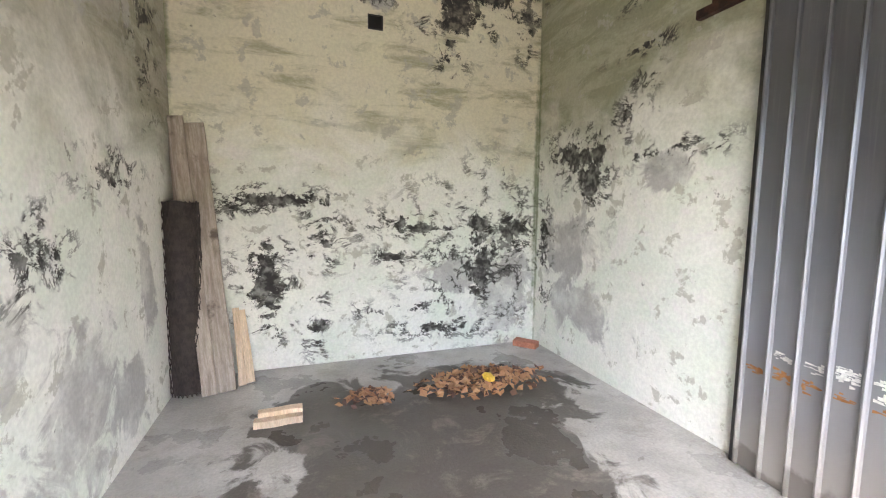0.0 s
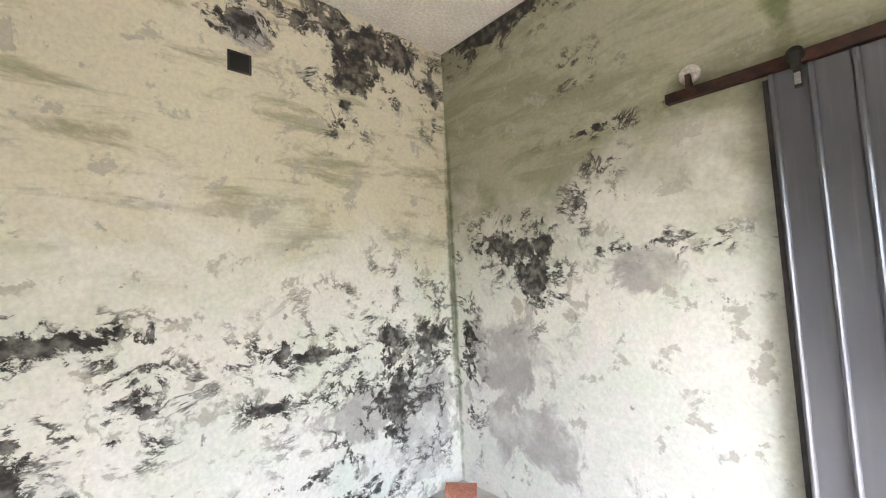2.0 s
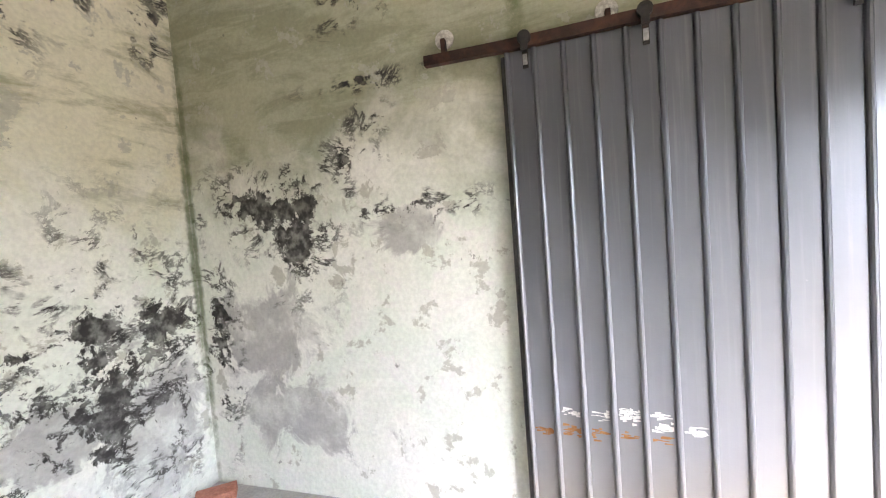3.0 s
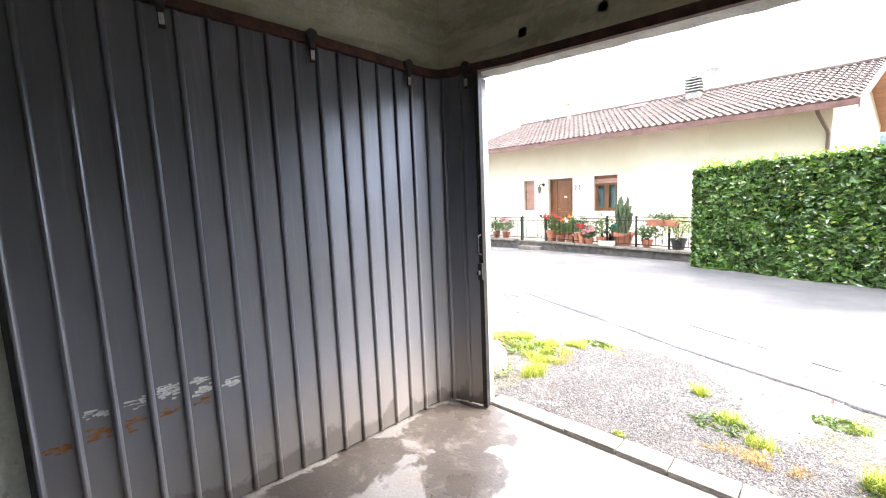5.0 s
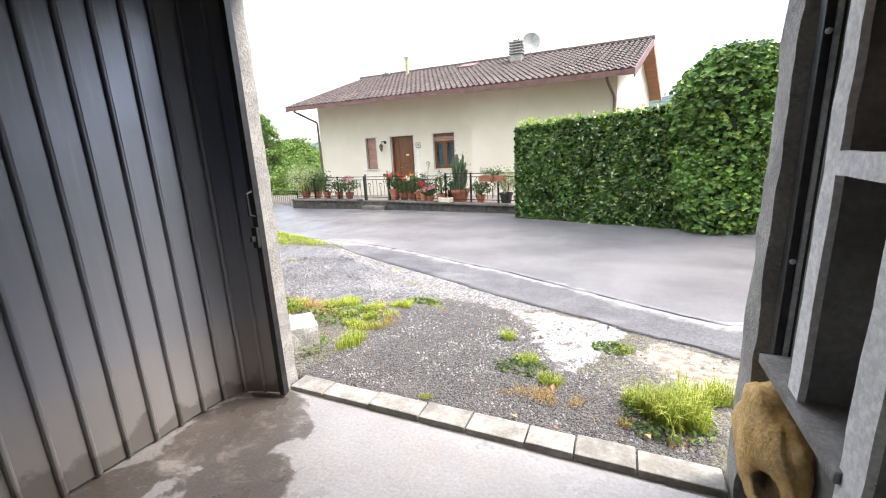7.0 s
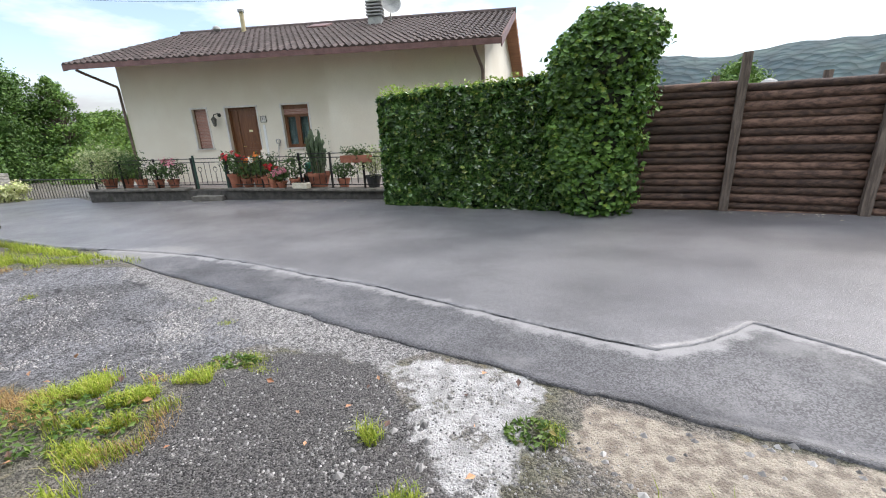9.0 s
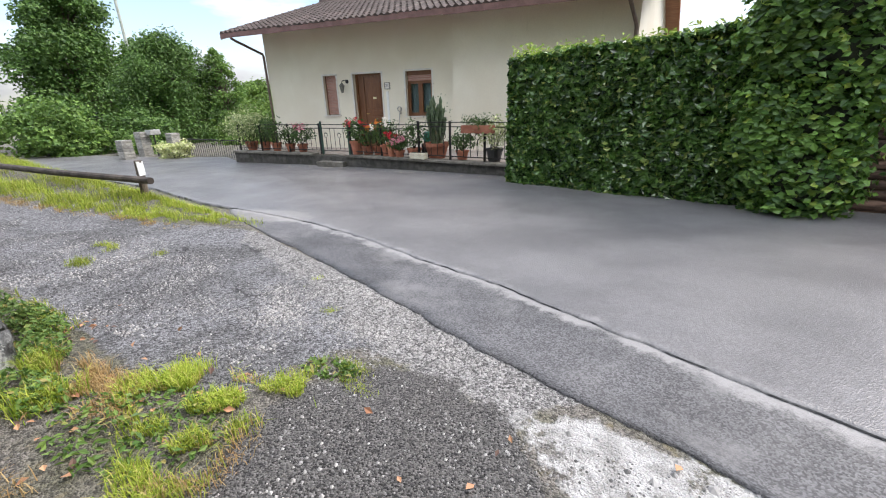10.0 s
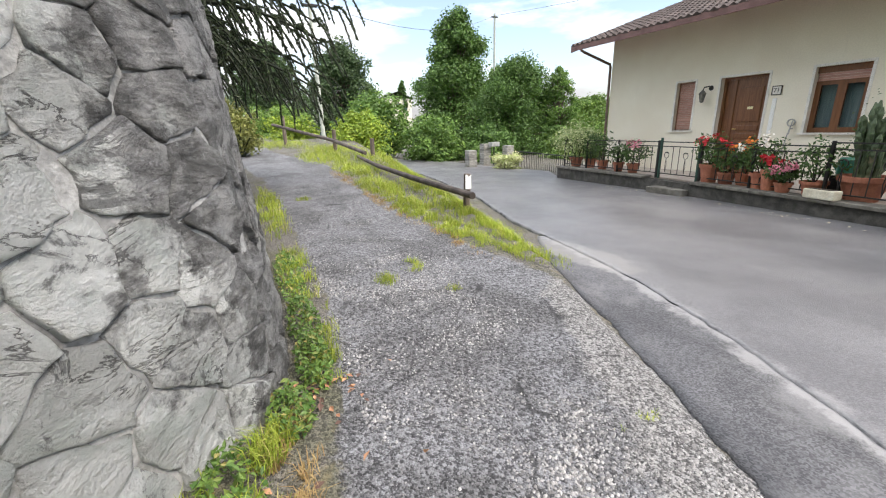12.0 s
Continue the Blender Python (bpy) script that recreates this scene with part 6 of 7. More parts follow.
def railing_bay(x0, x1, gate=False, name="railing", top=0.80):
    ya, yb = rail_at(x0), rail_at(x1)
    l = math.hypot(x1 - x0, yb - ya)
    ob = thing(name, "green-posted wrought iron garden gate with scrolls" if gate else "black wrought iron railing with scrolls", "gate" if gate else "railing", "terrace railing", (x0, ya, 0), math.degrees(math.atan2(yb - ya, x1 - x0)))
    for u in (0.0, l):
        part("post", boxed(u - 0.022, u + 0.022, -0.022, 0.022, -0.05, top + (0.08 if gate else 0.02), bevel=0.004), GREEN_IRON if gate else IRON, ob)
    part("top_rail", boxed(0.022, l - 0.022, -0.02, 0.02, top - 0.02, top), IRON, ob)
    part("mid_rail", boxed(0.022, l - 0.022, -0.012, 0.012, top - 0.12, top - 0.10), IRON, ob)
    part("bottom_rail", boxed(0.022, l - 0.022, -0.012, 0.012, 0.06, 0.08), IRON, ob)
    n = max(int(l / 0.16), 2)
    for k in range(1, n):
        u = l * k / n
        if k % 3 == 1 and n > 3:
            bm = bmesh.new()
            scroll(bm, u, 0.08, top - 0.20, 1, 0.085); scroll(bm, u, 0.08, top - 0.20, -1, 0.085)
            part("scroll", bm, IRON, ob)
        else:
            part("baluster", tubed([(u, 0, 0.08), (u, 0, top - 0.11)], 0.008, 5), IRON, ob)
    return ob


for xa, xb in ((11.9, 10.9), (10.9, 9.7), (9.7, 8.45), (7.3, 6.2), (6.2, 5.0), (5.0, 4.1), (4.1, 3.2), (3.2, 2.4)):
    railing_bay(xa, xb, top=0.80 if xa > 5.1 else 0.86)
railing_bay(8.38, 7.36, True, "garden_gate")

# ---- potted plants ----
PLANT = leafy("pot_foliage", (0.045, 0.09, 0.022), (0.10, 0.18, 0.05), None)
PLANT_PALE = leafy("variegated_foliage", (0.20, 0.28, 0.09), (0.62, 0.64, 0.36), None)
CACTUS = simple("grey_green_euphorbia", (0.045, 0.072, 0.034), (0.085, 0.12, 0.06), 9, 0.7, 60, 0.5, 0.006, dirt=(0.16, 0.13, 0.07))
BLOOMS = {"red": leafy("red_petals", (0.50, 0.02, 0.03), (0.65, 0.05, 0.06)), "white": leafy("white_petals", (0.75, 0.70, 0.62), (0.85, 0.80, 0.72)), "pink": leafy("pink_petals", (0.62, 0.16, 0.24), (0.75, 0.35, 0.40)), "orange": leafy("orange_petals", (0.75, 0.20, 0.03), (0.8, 0.3, 0.05))}


def potted(x, back, r, h, ph, pr, bloom="", n=260, mat_=None, pot=None, label="", z=-0.02, leaf=0.07):
    """A pot at x along the railing with a bushy plant ph high."""
    mat_ = mat_ or PLANT
    ph, pr, n, leaf = ph * 1.25, pr * 1.3, int(n * 2.1), leaf * 1.1
    ob = thing("potted_plant", label, "potted plant", "pots on the terrace wall", (x, rail_at(x) - back, z))
    bm = bmesh.new()
    lathe(bm, [(r * 0.68, 0), (r * 0.92, h * 0.80), (r * 1.03, h * 0.80), (r * 1.05, h), (r * 0.92, h), (r * 0.86, h * 0.86), (0.01, h * 0.86)], 14)
    part("pot", bm, pot or TERRACOTTA, ob)
    u = rng.normal(0, 1, (n, 3)); u /= np.linalg.norm(u, axis=1, keepdims=True)
    rad = rng.uniform(0.35, 1.0, n) ** 0.6
    pts = u * rad[:, None] * (pr, pr, ph / 2) * (1 + 0.25 * np.sin(u[:, :1] * 7 + x * 5)) + (0, 0, h + ph * 0.48)
    v, f = leaf_soup(pts, u, leaf, 0.5, 0.7, 0.3)
    o = soup("foliage", v, f, mat_, ob)
    bm = bmesh.new()
    for k in range(5):
        a = k * 1.26 + x
        tube(bm, [(0, 0, h * 0.8), (pr * 0.3 * math.cos(a), pr * 0.3 * math.sin(a), h + ph * 0.3), (pr * 0.6 * math.cos(a), pr * 0.6 * math.sin(a), h + ph * 0.6)], 0.008, 4)
    tagged(part("stems", bm, SOIL, ob), kind="stuff")
    if bloom:
        k = 9
        w = rng.normal(0, 1, (k, 3)); w[:, 2] = np.abs(w[:, 2]) + 0.3; w[:, 1] = np.abs(w[:, 1])
        w /= np.linalg.norm(w, axis=1, keepdims=True)
        c = w * (pr, pr, ph / 2) * 0.98 + (0, 0, h + ph * 0.5)
        pts = np.repeat(c, 14, 0) + rng.normal(0, 0.03, (k * 14, 3))
        v, f = leaf_soup(pts, np.repeat(w, 14, 0), 0.055, 0.8, 0.8, 0)
        tagged(soup("blossom", v, f, BLOOMS[bloom], ob), bloom + " flowers")
    return ob


potted(11.6, 0.22, 0.20, 0.28, 0.85, 0.56, "", 900, PLANT_PALE, None, "pale variegated shrub in a terracotta pot")
potted(11.05, 0.3, 0.17, 0.26, 0.62, 0.34, "", 420, None, None, "dark leafy shrub in a terracotta pot")
potted(10.45, 0.2, 0.16, 0.26, 0.62, 0.30, "", 240, None, None, "dark green plant in a terracotta pot")
potted(9.75, 0.1, 0.15, 0.25, 0.42, 0.26, "white", 160, None, None, "white roses in a terracotta pot")
potted(9.3, 0.15, 0.16, 0.24, 0.48, 0.32, "pink", 260, None, None, "pink flowering plant in a terracotta pot")
potted(7.15, 0.12, 0.20, 0.38, 0.50, 0.26, "red", 260, None, None, "bright red geraniums in a tall brown pot")
potted(6.78, 0.15, 0.17, 0.24, 0.40, 0.26, "", 260, None, None, "green spiky plant in a brown pot")
potted(6.5, 0.3, 0.17, 0.24, 0.50, 0.26, "orange", 240, None, None, "orange flowers in a terracotta pot")
potted(6.1, 0.12, 0.17, 0.30, 0.52, 0.30, "white", 240, None, None, "white roses in a terracotta pot")
potted(5.88, 0.05, 0.15, 0.38, 0.18, 0.17, "red", 110, None, None, "red flowers in a stacked terracotta pot")
potted(5.62, 0.02, 0.14, 0.18, 0.26, 0.2, "pink", 240, None, None, "green and pink geranium in a small pot")
potted(5.2, 0.12, 0.19, 0.24, 0.55, 0.26, "", 220, None, None, "leggy green plant in a terracotta pot")
potted(3.85, 0.2, 0.16, 0.22, 0.38, 0.26, "", 240, None, None, "grey-green herb in a terracotta pot")
potted(3.0, 0.15, 0.20, 0.30, 0.55, 0.32, "", 320, PLANT_PALE, simple("black_plastic_pot", (0.02, 0.02, 0.02), (0.035, 0.035, 0.035), 12, 0.5), "bright leafy plant in a black plastic pot")
cac = thing("potted_plant", "tall column euphorbia in a big terracotta pot", "potted plant", "pots on the terrace wall", (4.62, rail_at(4.62) - 0.32, -0.03))
bm = bmesh.new()
lathe(bm, [(0.20, 0), (0.29, 0.30), (0.33, 0.30), (0.34, 0.38), (0.30, 0.38), (0.28, 0.33), (0.01, 0.33)], 18)
part("pot", bm, TERRACOTTA, cac)
for k in range(28):
    a, rr = k * 2.4, 0.04 + 0.17 * math.sqrt(k / 28)
    x, y, hh = rr * math.cos(a), rr * math.sin(a), rng.uniform(0.75, 1.15) * (1.25 - rr * 1.8)
    bm = bmesh.new()
    fs_ = np.linspace(0, 1, 13)
    tube(bm, [(x * (0.6 + 0.65 * g) + 0.012 * math.sin(g * 9 + k), y * (0.6 + 0.65 * g) + 0.012 * math.cos(g * 8 + k), 0.3 + hh * g) for g in fs_], [(0.040 if j % 2 else 0.027) * (1.0 if j < 12 else 0.4) for j in range(13)], 6)
    part("stem", bm, CACTUS, cac)
v, f = leaf_soup(rng.normal(0, 1, (300, 3)) * (0.15, 0.15, 0.22) + (0, 0, 0.95), rng.normal(0, 1, (300, 3)), 0.05, 0.4, 1, 0)
soup("foliage", v, f, PLANT, cac)
box_ = thing("window_box", "terracotta window box with trailing plants on the railing", "planter", "", (3.35, rail_at(3.35) + 0.08, 0.62), -14)
part("trough", boxed(-0.40, 0.40, -0.09, 0.09, 0.0, 0.17, bevel=0.015), TERRACOTTA, box_)
v, f = leaf_soup(rng.normal(0, 1, (420, 3)) * (0.2, 0.07, 0.07) + (0, 0, 0.26), np.tile((0, 0.3, 1.0), (420, 1)), 0.06, 0.5, 0.9, 0)
soup("foliage", v, f, PLANT, box_)
trough = thing("stone_trough", "small cream stone trough on the wall coping", "planter", "", (4.95, rail_at(4.95) + 0.14, -0.012), -14)
part("body", boxed(-0.23, 0.23, -0.09, 0.09, 0, 0.15, bevel=0.02), simple("cream_stone", (0.55, 0.5, 0.38), (0.66, 0.62, 0.5), 8, 0.8), trough)
part("soil", boxed(-0.19, 0.19, -0.06, 0.06, 0.15, 0.156), SOIL, trough)
can = thing("watering_can", "green plastic watering can on the terrace", "watering can", "", (4.98, rail_at(4.98) - 0.55, -0.045))
bm = bmesh.new()
lathe(bm, [(0.10, 0.35), (0.12, 0.38), (0.12, 0.60), (0.09, 0.64)], 14)
CANM = simple("green_plastic", (0.02, 0.16, 0.10), (0.03, 0.2, 0.13), 8, 0.4)
part("body", bm, CANM, can)
part("stand", boxed(-0.15, 0.15, -0.12, 0.12, 0, 0.35, bevel=0.01), DARK_IRON, can)
part("spout", tubed([(0.1, 0, 0.42), (0.26, 0, 0.62)], [0.025, 0.014]), CANM, can)
part("handle", tubed([(-0.1, 0, 0.45), (-0.17, 0, 0.52), (-0.1, 0, 0.62), (0, 0, 0.66)], 0.012), CANM, can)

# ---- hedge, creeper, log fence ----
HEDGE = leafy("laurel_leaves", (0.016, 0.052, 0.011), (0.13, 0.26, 0.05), (0.34, 0.44, 0.10), 0.25, 0.9)
IVY = leafy("creeper_leaves", (0.026, 0.08, 0.014), (0.16, 0.30, 0.05), (0.28, 0.38, 0.06), 0.4, 0.45)
# Near-black twig colour carries the shade deep inside the foliage.
CORE = simple("shade_toned_twigs", (0.012, 0.018, 0.008), (0.03, 0.035, 0.018), 9, 0.95, 40, 0.6, 0.03)
hedge = thing("hedge", "dense clipped dark green laurel hedge beside the road", "hedge")
A, B = np.array((2.42, -9.45)), np.array((-1.55, -8.05))
d = (B - A) / np.linalg.norm(B - A)
nn = np.array((-d[1], d[0]))
if nn[1] < 0:
    nn = -nn
L_, D_ = np.linalg.norm(B - A), 1.0


def hedge_pt(s, depth, z):
    p = A + d * s - nn * depth
    return np.array((p[0], p[1], z))


# Solid dark fill stands in for shade between the hedge leaves.
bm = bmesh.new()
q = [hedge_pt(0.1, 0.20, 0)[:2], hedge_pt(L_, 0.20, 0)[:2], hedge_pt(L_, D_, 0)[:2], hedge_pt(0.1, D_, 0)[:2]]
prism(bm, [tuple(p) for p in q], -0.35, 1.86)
part("shade_core", bm, CORE, hedge)


def hedge_leaves():
    P, Nn = [], []
    n = 17500
    s, z = rng.uniform(0, L_, n), rng.uniform(-0.29, 1.98, n)
    wav = np.array([noise.noise(Vector((a * 1.6, b * 1.6, 0))) * 0.10 + noise.noise(Vector((a * 5, b * 5, 2))) * 0.09 for a, b in zip(s, z)])
    dep = -wav + np.abs(rng.normal(0, 0.10, n))
    P.append(np.array([hedge_pt(a, b, c) for a, b, c in zip(s, dep, z)])); Nn.append(np.tile((*nn, 0.35), (n, 1)))
    n = 8000
    s, dep = rng.uniform(0, L_, n), rng.uniform(0, D_, n)
    zz = 1.95 + 0.03 * s / L_ * 4 + np.abs(rng.normal(0, 0.035, n)) + np.array([noise.noise(Vector((a * 2, b * 2, 7))) * 0.06 for a, b in zip(s, dep)])
    P.append(np.array([hedge_pt(a, b, c) for a, b, c in zip(s, dep, zz)])); Nn.append(np.tile((0, 0.2, 1.0), (n, 1)))
    n = 5200
    dep, z = rng.uniform(0, D_, n), rng.uniform(-0.22, 1.98, n)
    P.append(np.array([hedge_pt(abs(a) * 0.5 - 0.02, b, c) for a, b, c in zip(rng.normal(0, 0.1, n), dep, z)])); Nn.append(np.tile((-d[0], -d[1], 0.2), (n, 1)))
    return np.concatenate(P), np.concatenate(Nn)


P, Nn = hedge_leaves()
v, f = leaf_soup(P, Nn, 0.13, 0.56, 0.95, 0.5)
soup("leaves", v, f, HEDGE, hedge)
sh_n = 190
s = rng.uniform(0, L_, sh_n)
P = np.concatenate([np.array([hedge_pt(a + rng.normal(0, 0.03), rng.uniform(0, 0.5), 1.98 + h) for h in np.linspace(-0.05, rng.uniform(0.06, 0.24), 10)]) for a in s])
v, f = leaf_soup(P, np.tile((0, 0.5, 0.8), (len(P), 1)), 0.09, 0.4, 0.8, 0)
tagged(soup("young_shoots", v, f, leafy("young_leaves", (0.24, 0.38, 0.06), (0.42, 0.50, 0.10)), hedge), kind="stuff")

creeper = thing("creeper", "tall column of bright creeper over the hedge end", "climbing plant")
lobes = [(-1.72, -8.0, 0.3, 0.62, 0.48, 0.62), (-1.74, -8.0, 1.0, 0.60, 0.48, 0.6), (-1.78, -7.98, 1.7, 0.66, 0.5, 0.62), (-1.72, -7.98, 2.25, 0.72, 0.52, 0.55), (-2.05, -7.95, 2.55, 0.50, 0.42, 0.38), (-1.42, -8.0, 2.35, 0.48, 0.42, 0.38), (-1.75, -7.98, 2.68, 0.5, 0.4, 0.30), (-1.3, -8.1, 1.95, 0.45, 0.4, 0.4), (-1.3, -8.1, 0.9, 0.35, 0.4, 0.7)]
P, Nn = [], []
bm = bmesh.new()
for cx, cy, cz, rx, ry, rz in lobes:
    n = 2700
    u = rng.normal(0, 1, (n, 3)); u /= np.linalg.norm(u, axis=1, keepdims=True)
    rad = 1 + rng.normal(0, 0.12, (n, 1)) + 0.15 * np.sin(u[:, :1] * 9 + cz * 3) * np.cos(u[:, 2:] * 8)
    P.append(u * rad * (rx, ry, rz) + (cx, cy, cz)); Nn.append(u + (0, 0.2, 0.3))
    # Dark lobe fill painted as the shade behind the creeper leaves.
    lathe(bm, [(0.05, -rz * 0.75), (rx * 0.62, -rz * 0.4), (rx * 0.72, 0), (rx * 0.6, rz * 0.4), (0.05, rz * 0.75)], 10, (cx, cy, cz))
tagged(part("shade_core", bm, CORE, creeper), kind="stuff")
P, Nn = np.concatenate(P), np.concatenate(Nn)
keep = P[:, 2] > -0.29
v, f = leaf_soup(P[keep], Nn[keep], 0.105, 0.72, 0.65, 0.9)
soup("leaves", v, f, IVY, creeper)
part("stem", tubed([(-1.75, -8.0, -0.3), (-1.72, -8.0, 1.0), (-1.78, -7.98, 2.3)], [0.06, 0.05, 0.02]), CORE, creeper)

LOG = simple("stained_log", (0.050, 0.027, 0.020), (0.155, 0.090, 0.064), 3, 0.8, 40, 0.6, 0.008, piece=True, rnd=0.5, stretch=(1.0, 8.0, 8.0), dirt=(0.26, 0.19, 0.15), dirt_lo=0.62)
POSTM = simple("grey_brown_post", (0.10, 0.075, 0.06), (0.20, 0.155, 0.125), 5, 0.85, 50, 0.5, 0.006, piece=True, rnd=0.15, stretch=(6.0, 6.0, 0.7))
FENCE = [(-2.1, -8.38), (-3.78, -8.0), (-5.42, -7.38), (-7.0, -6.75)]
fence = thing("log_fence", "tall fence of stacked dark stained logs between posts", "fence")
for (xa, ya), (xb, yb) in zip(FENCE, FENCE[1:]):
    z, k = -0.30, 0
    while z < 1.76:
        r = rng.uniform(0.062, 0.085)
        path = []
        for j in range(9):
            u = j / 8
            path.append((xa + (xb - xa) * u, ya + (yb - ya) * u + rng.normal(0, 0.004), z + r + 0.012 * noise.noise(Vector((u * 3, z * 9, xa)))))
        part("log", tubed(path, [r * (1 + 0.10 * noise.noise(Vector((j * 1.3, z * 5, xa * 2)))) for j in range(9)], 9), LOG, fence, smooth=True)
        z += 2 * r * 0.90
for i, (x, y) in enumerate(FENCE[1:]):
    bm = bmesh.new()
    block(bm, -0.062, 0.062, -0.05, 0.05, -0.4, 2.26 if i == 0 else 1.95)
    bmesh.ops.subdivide_edges(bm, edges=[e for e in bm.edges if e.calc_length() > 1], cuts=10)
    for vv in bm.verts:
        vv.co += noise.noise_vector(vv.co * 5 + Vector((i * 7, 0, 0))) * 0.012
    part("post", bm, POSTM, fence).matrix_basis = pose(x, y + 0.11, 0, 0, 0, -20)
for x, y, h in ((-3.6, -8.35, 1.98), (-5.0, -7.95, 1.95), (-5.6, -7.75, 2.0)):
    part("back_post", tubed([(x, y, -0.3), (x, y, h)], 0.06), POSTM, fence)
lampd = thing("garden_lamp", "domed grey garden lamp behind the fence", "lamp", "", (-4.75, -8.9, -0.3))
part("pole", tubed([(0, 0, 0), (0, 0, 2.1)], 0.03), METAL_GREY, lampd)
bm = bmesh.new()
lathe(bm, [(0.16, 0), (0.15, 0.05), (0.10, 0.11), (0.02, 0.14)], 14, (0, 0, 2.1))
part("shade", bm, METAL_GREY, lampd)

# ---- wooden barrier along the lane ----
bar = thing("barrier", "low roundwood barrier rail on posts along the verge", "barrier")
RAILW = simple("dark_roundwood", (0.05, 0.038, 0.032), (0.12, 0.095, 0.08), 5, 0.8, 50, 0.5, 0.006, piece=True, rnd=0.15)
for x, y, z0, z1, r in ((7.45, -5.66, -0.5, 0.55, 0.055), (15.2, -6.42, -0.6, 1.0, 0.075), (18.0, -5.77, -0.2, 1.32, 0.075), (21.75, -4.35, 0.2, 1.99, 0.08)):
    part("post", tubed([(x, y, z0), (x + 0.01, y, (z0 + z1) / 2), (x - 0.03, y, z1)], r, 10), POSTM, bar)
part("reflector", boxed(7.37, 7.385, -5.70, -5.60, 0.32, 0.54), WHITE_EDGE, bar, "white painted reflector patch")
part("rail", tubed([(6.98, -5.50, 0.28), (9.6, -5.58, 0.30), (12.2, -5.66, 0.36), (14.9, -5.85, 0.46)], [0.052, 0.055, 0.055, 0.05], 10), RAILW, bar)
part("rail", tubed([(14.95, -6.1, 0.56), (18.0, -5.65, 0.95), (21.8, -3.9, 1.62)], [0.06, 0.065, 0.06], 10), RAILW, bar)

# ---- gate pillars, far railing, variegated bush ----
PIL = simple("grey_pillar_block", (0.22, 0.21, 0.19), (0.34, 0.33, 0.30), 8, 0.9, 60, 0.5, 0.006, piece=True, rnd=0.2)
for x, y, zt in ((17.9, -11.7, 0.24), (18.8, -13.0, 0.40), (18.2, -13.9, 0.30)):
    p = thing("gate_pillar", "grey coursed masonry gate pillar", "pillar", "gate pillars", (x, y, -0.7))
    z = 0.0
    while z < zt + 0.7:
        part("course", boxed(-0.2 + rng.uniform(0, 0.02), 0.2 - rng.uniform(0, 0.02), -0.2, 0.2, z, z + 0.10, bevel=0.012), PIL, p)
        z += 0.108
mb = thing("letter_box", "pale grey letter box on a pole", "letter box", "", (18.5, -13.3, -0.7))
part("pole", tubed([(0, 0, 0), (0, 0, 1.05)], 0.03), DARK_IRON, mb)
part("body", boxed(-0.16, 0.16, -0.22, 0.22, 1.05, 1.25, bevel=0.02), METAL_GREY, mb)
fr = thing("far_railing", "dark iron railing beside the drive", "railing")
for k in range(34):
    u = k / 33
    x, y = 17.0 + (12.4 - 17.0) * u, -13.4 + (-12.7 + 13.4) * u
    part("baluster", tubed([(x, y, -0.75), (x, y, 0.18)], 0.012, 4), IRON, fr)
part("top_rail", tubed([(17.0, -13.4, 0.18), (12.4, -12.7, 0.18)], 0.02, 5), IRON, fr)
part("bottom_rail", tubed([(17.0, -13.4, -0.6), (12.4, -12.7, -0.6)], 0.016, 5), IRON, fr)


def bush(name, label, x, y, z0, rx, ry, h, n, material, leaf=0.12, lobes=9, category="bush"):
    ob = thing(name, label, category, "", (x, y, z0))
    P, Nn, bm = [], [], bmesh.new()
    lobes *= 3
    for k in range(lobes):
        a = k * 2.4
        rr = 0.80 * math.sqrt((k + 0.3) / lobes)
        c = np.array((rx * rr * math.cos(a), ry * rr * math.sin(a), h * rng.uniform(0.15, 0.9) * (1 - 0.55 * rr * rr)))
        s = np.array((rx, ry, h * 0.5)) * rng.uniform(0.16, 0.36)
        m = int(n * 1.5) // lobes
        u = rng.normal(0, 1, (m, 3)); u /= np.linalg.norm(u, axis=1, keepdims=True)
        P.append(c + u * s * (1 + rng.normal(0, 0.26, (m, 1)))); Nn.append(u + (0, 0, 0.4))
        tube(bm, [(0, 0, -0.1), tuple(c * 0.5), tuple(c)], [0.05, 0.03, 0.01], 5)
    P, Nn = np.concatenate(P), np.concatenate(Nn)
    P[:, 2] = np.maximum(P[:, 2], 0.02)
    v, f = leaf_soup(P, Nn, leaf, 0.6, 0.6, 0.4)
    tagged(part("stems", bm, CORE, ob), kind="stuff")
    soup("crown", v, f, material, ob)
    return ob


VARI = leafy("cream_green_leaves", (0.42, 0.50, 0.16), (0.80, 0.78, 0.48))
YELLOW = leafy("yellow_green_leaves", (0.16, 0.27, 0.03), (0.34, 0.42, 0.05))
MID = leafy("mid_green_leaves", (0.07, 0.15, 0.03), (0.20, 0.32, 0.07))
DEEP = leafy("deep_green_leaves", (0.045, 0.105, 0.022), (0.15, 0.26, 0.06))
FRESH = leafy("fresh_green_leaves", (0.10, 0.19, 0.035), (0.20, 0.30, 0.06))
bush("bush", "rounded cream and green variegated bush by the drive", 16.2, -12.45, -0.72, 0.75, 0.65, 1.05, 2600, VARI, 0.10)
bush("bush", "bright yellow-green bush behind the barrier", 25.0, -8.3, -0.6, 2.6, 1.8, 3.5, 5200, YELLOW, 0.20, 12)
bush("bush", "yellow-green bush beside the lane", 27.0, -5.2, 0.2, 2.0, 1.6, 2.2, 2400, YELLOW, 0.2)
bush("bush", "mid-green leafy roadside bush", 24.4, -12.9, -0.9, 2.3, 1.8, 3.4, 5200, MID, 0.20, 12)
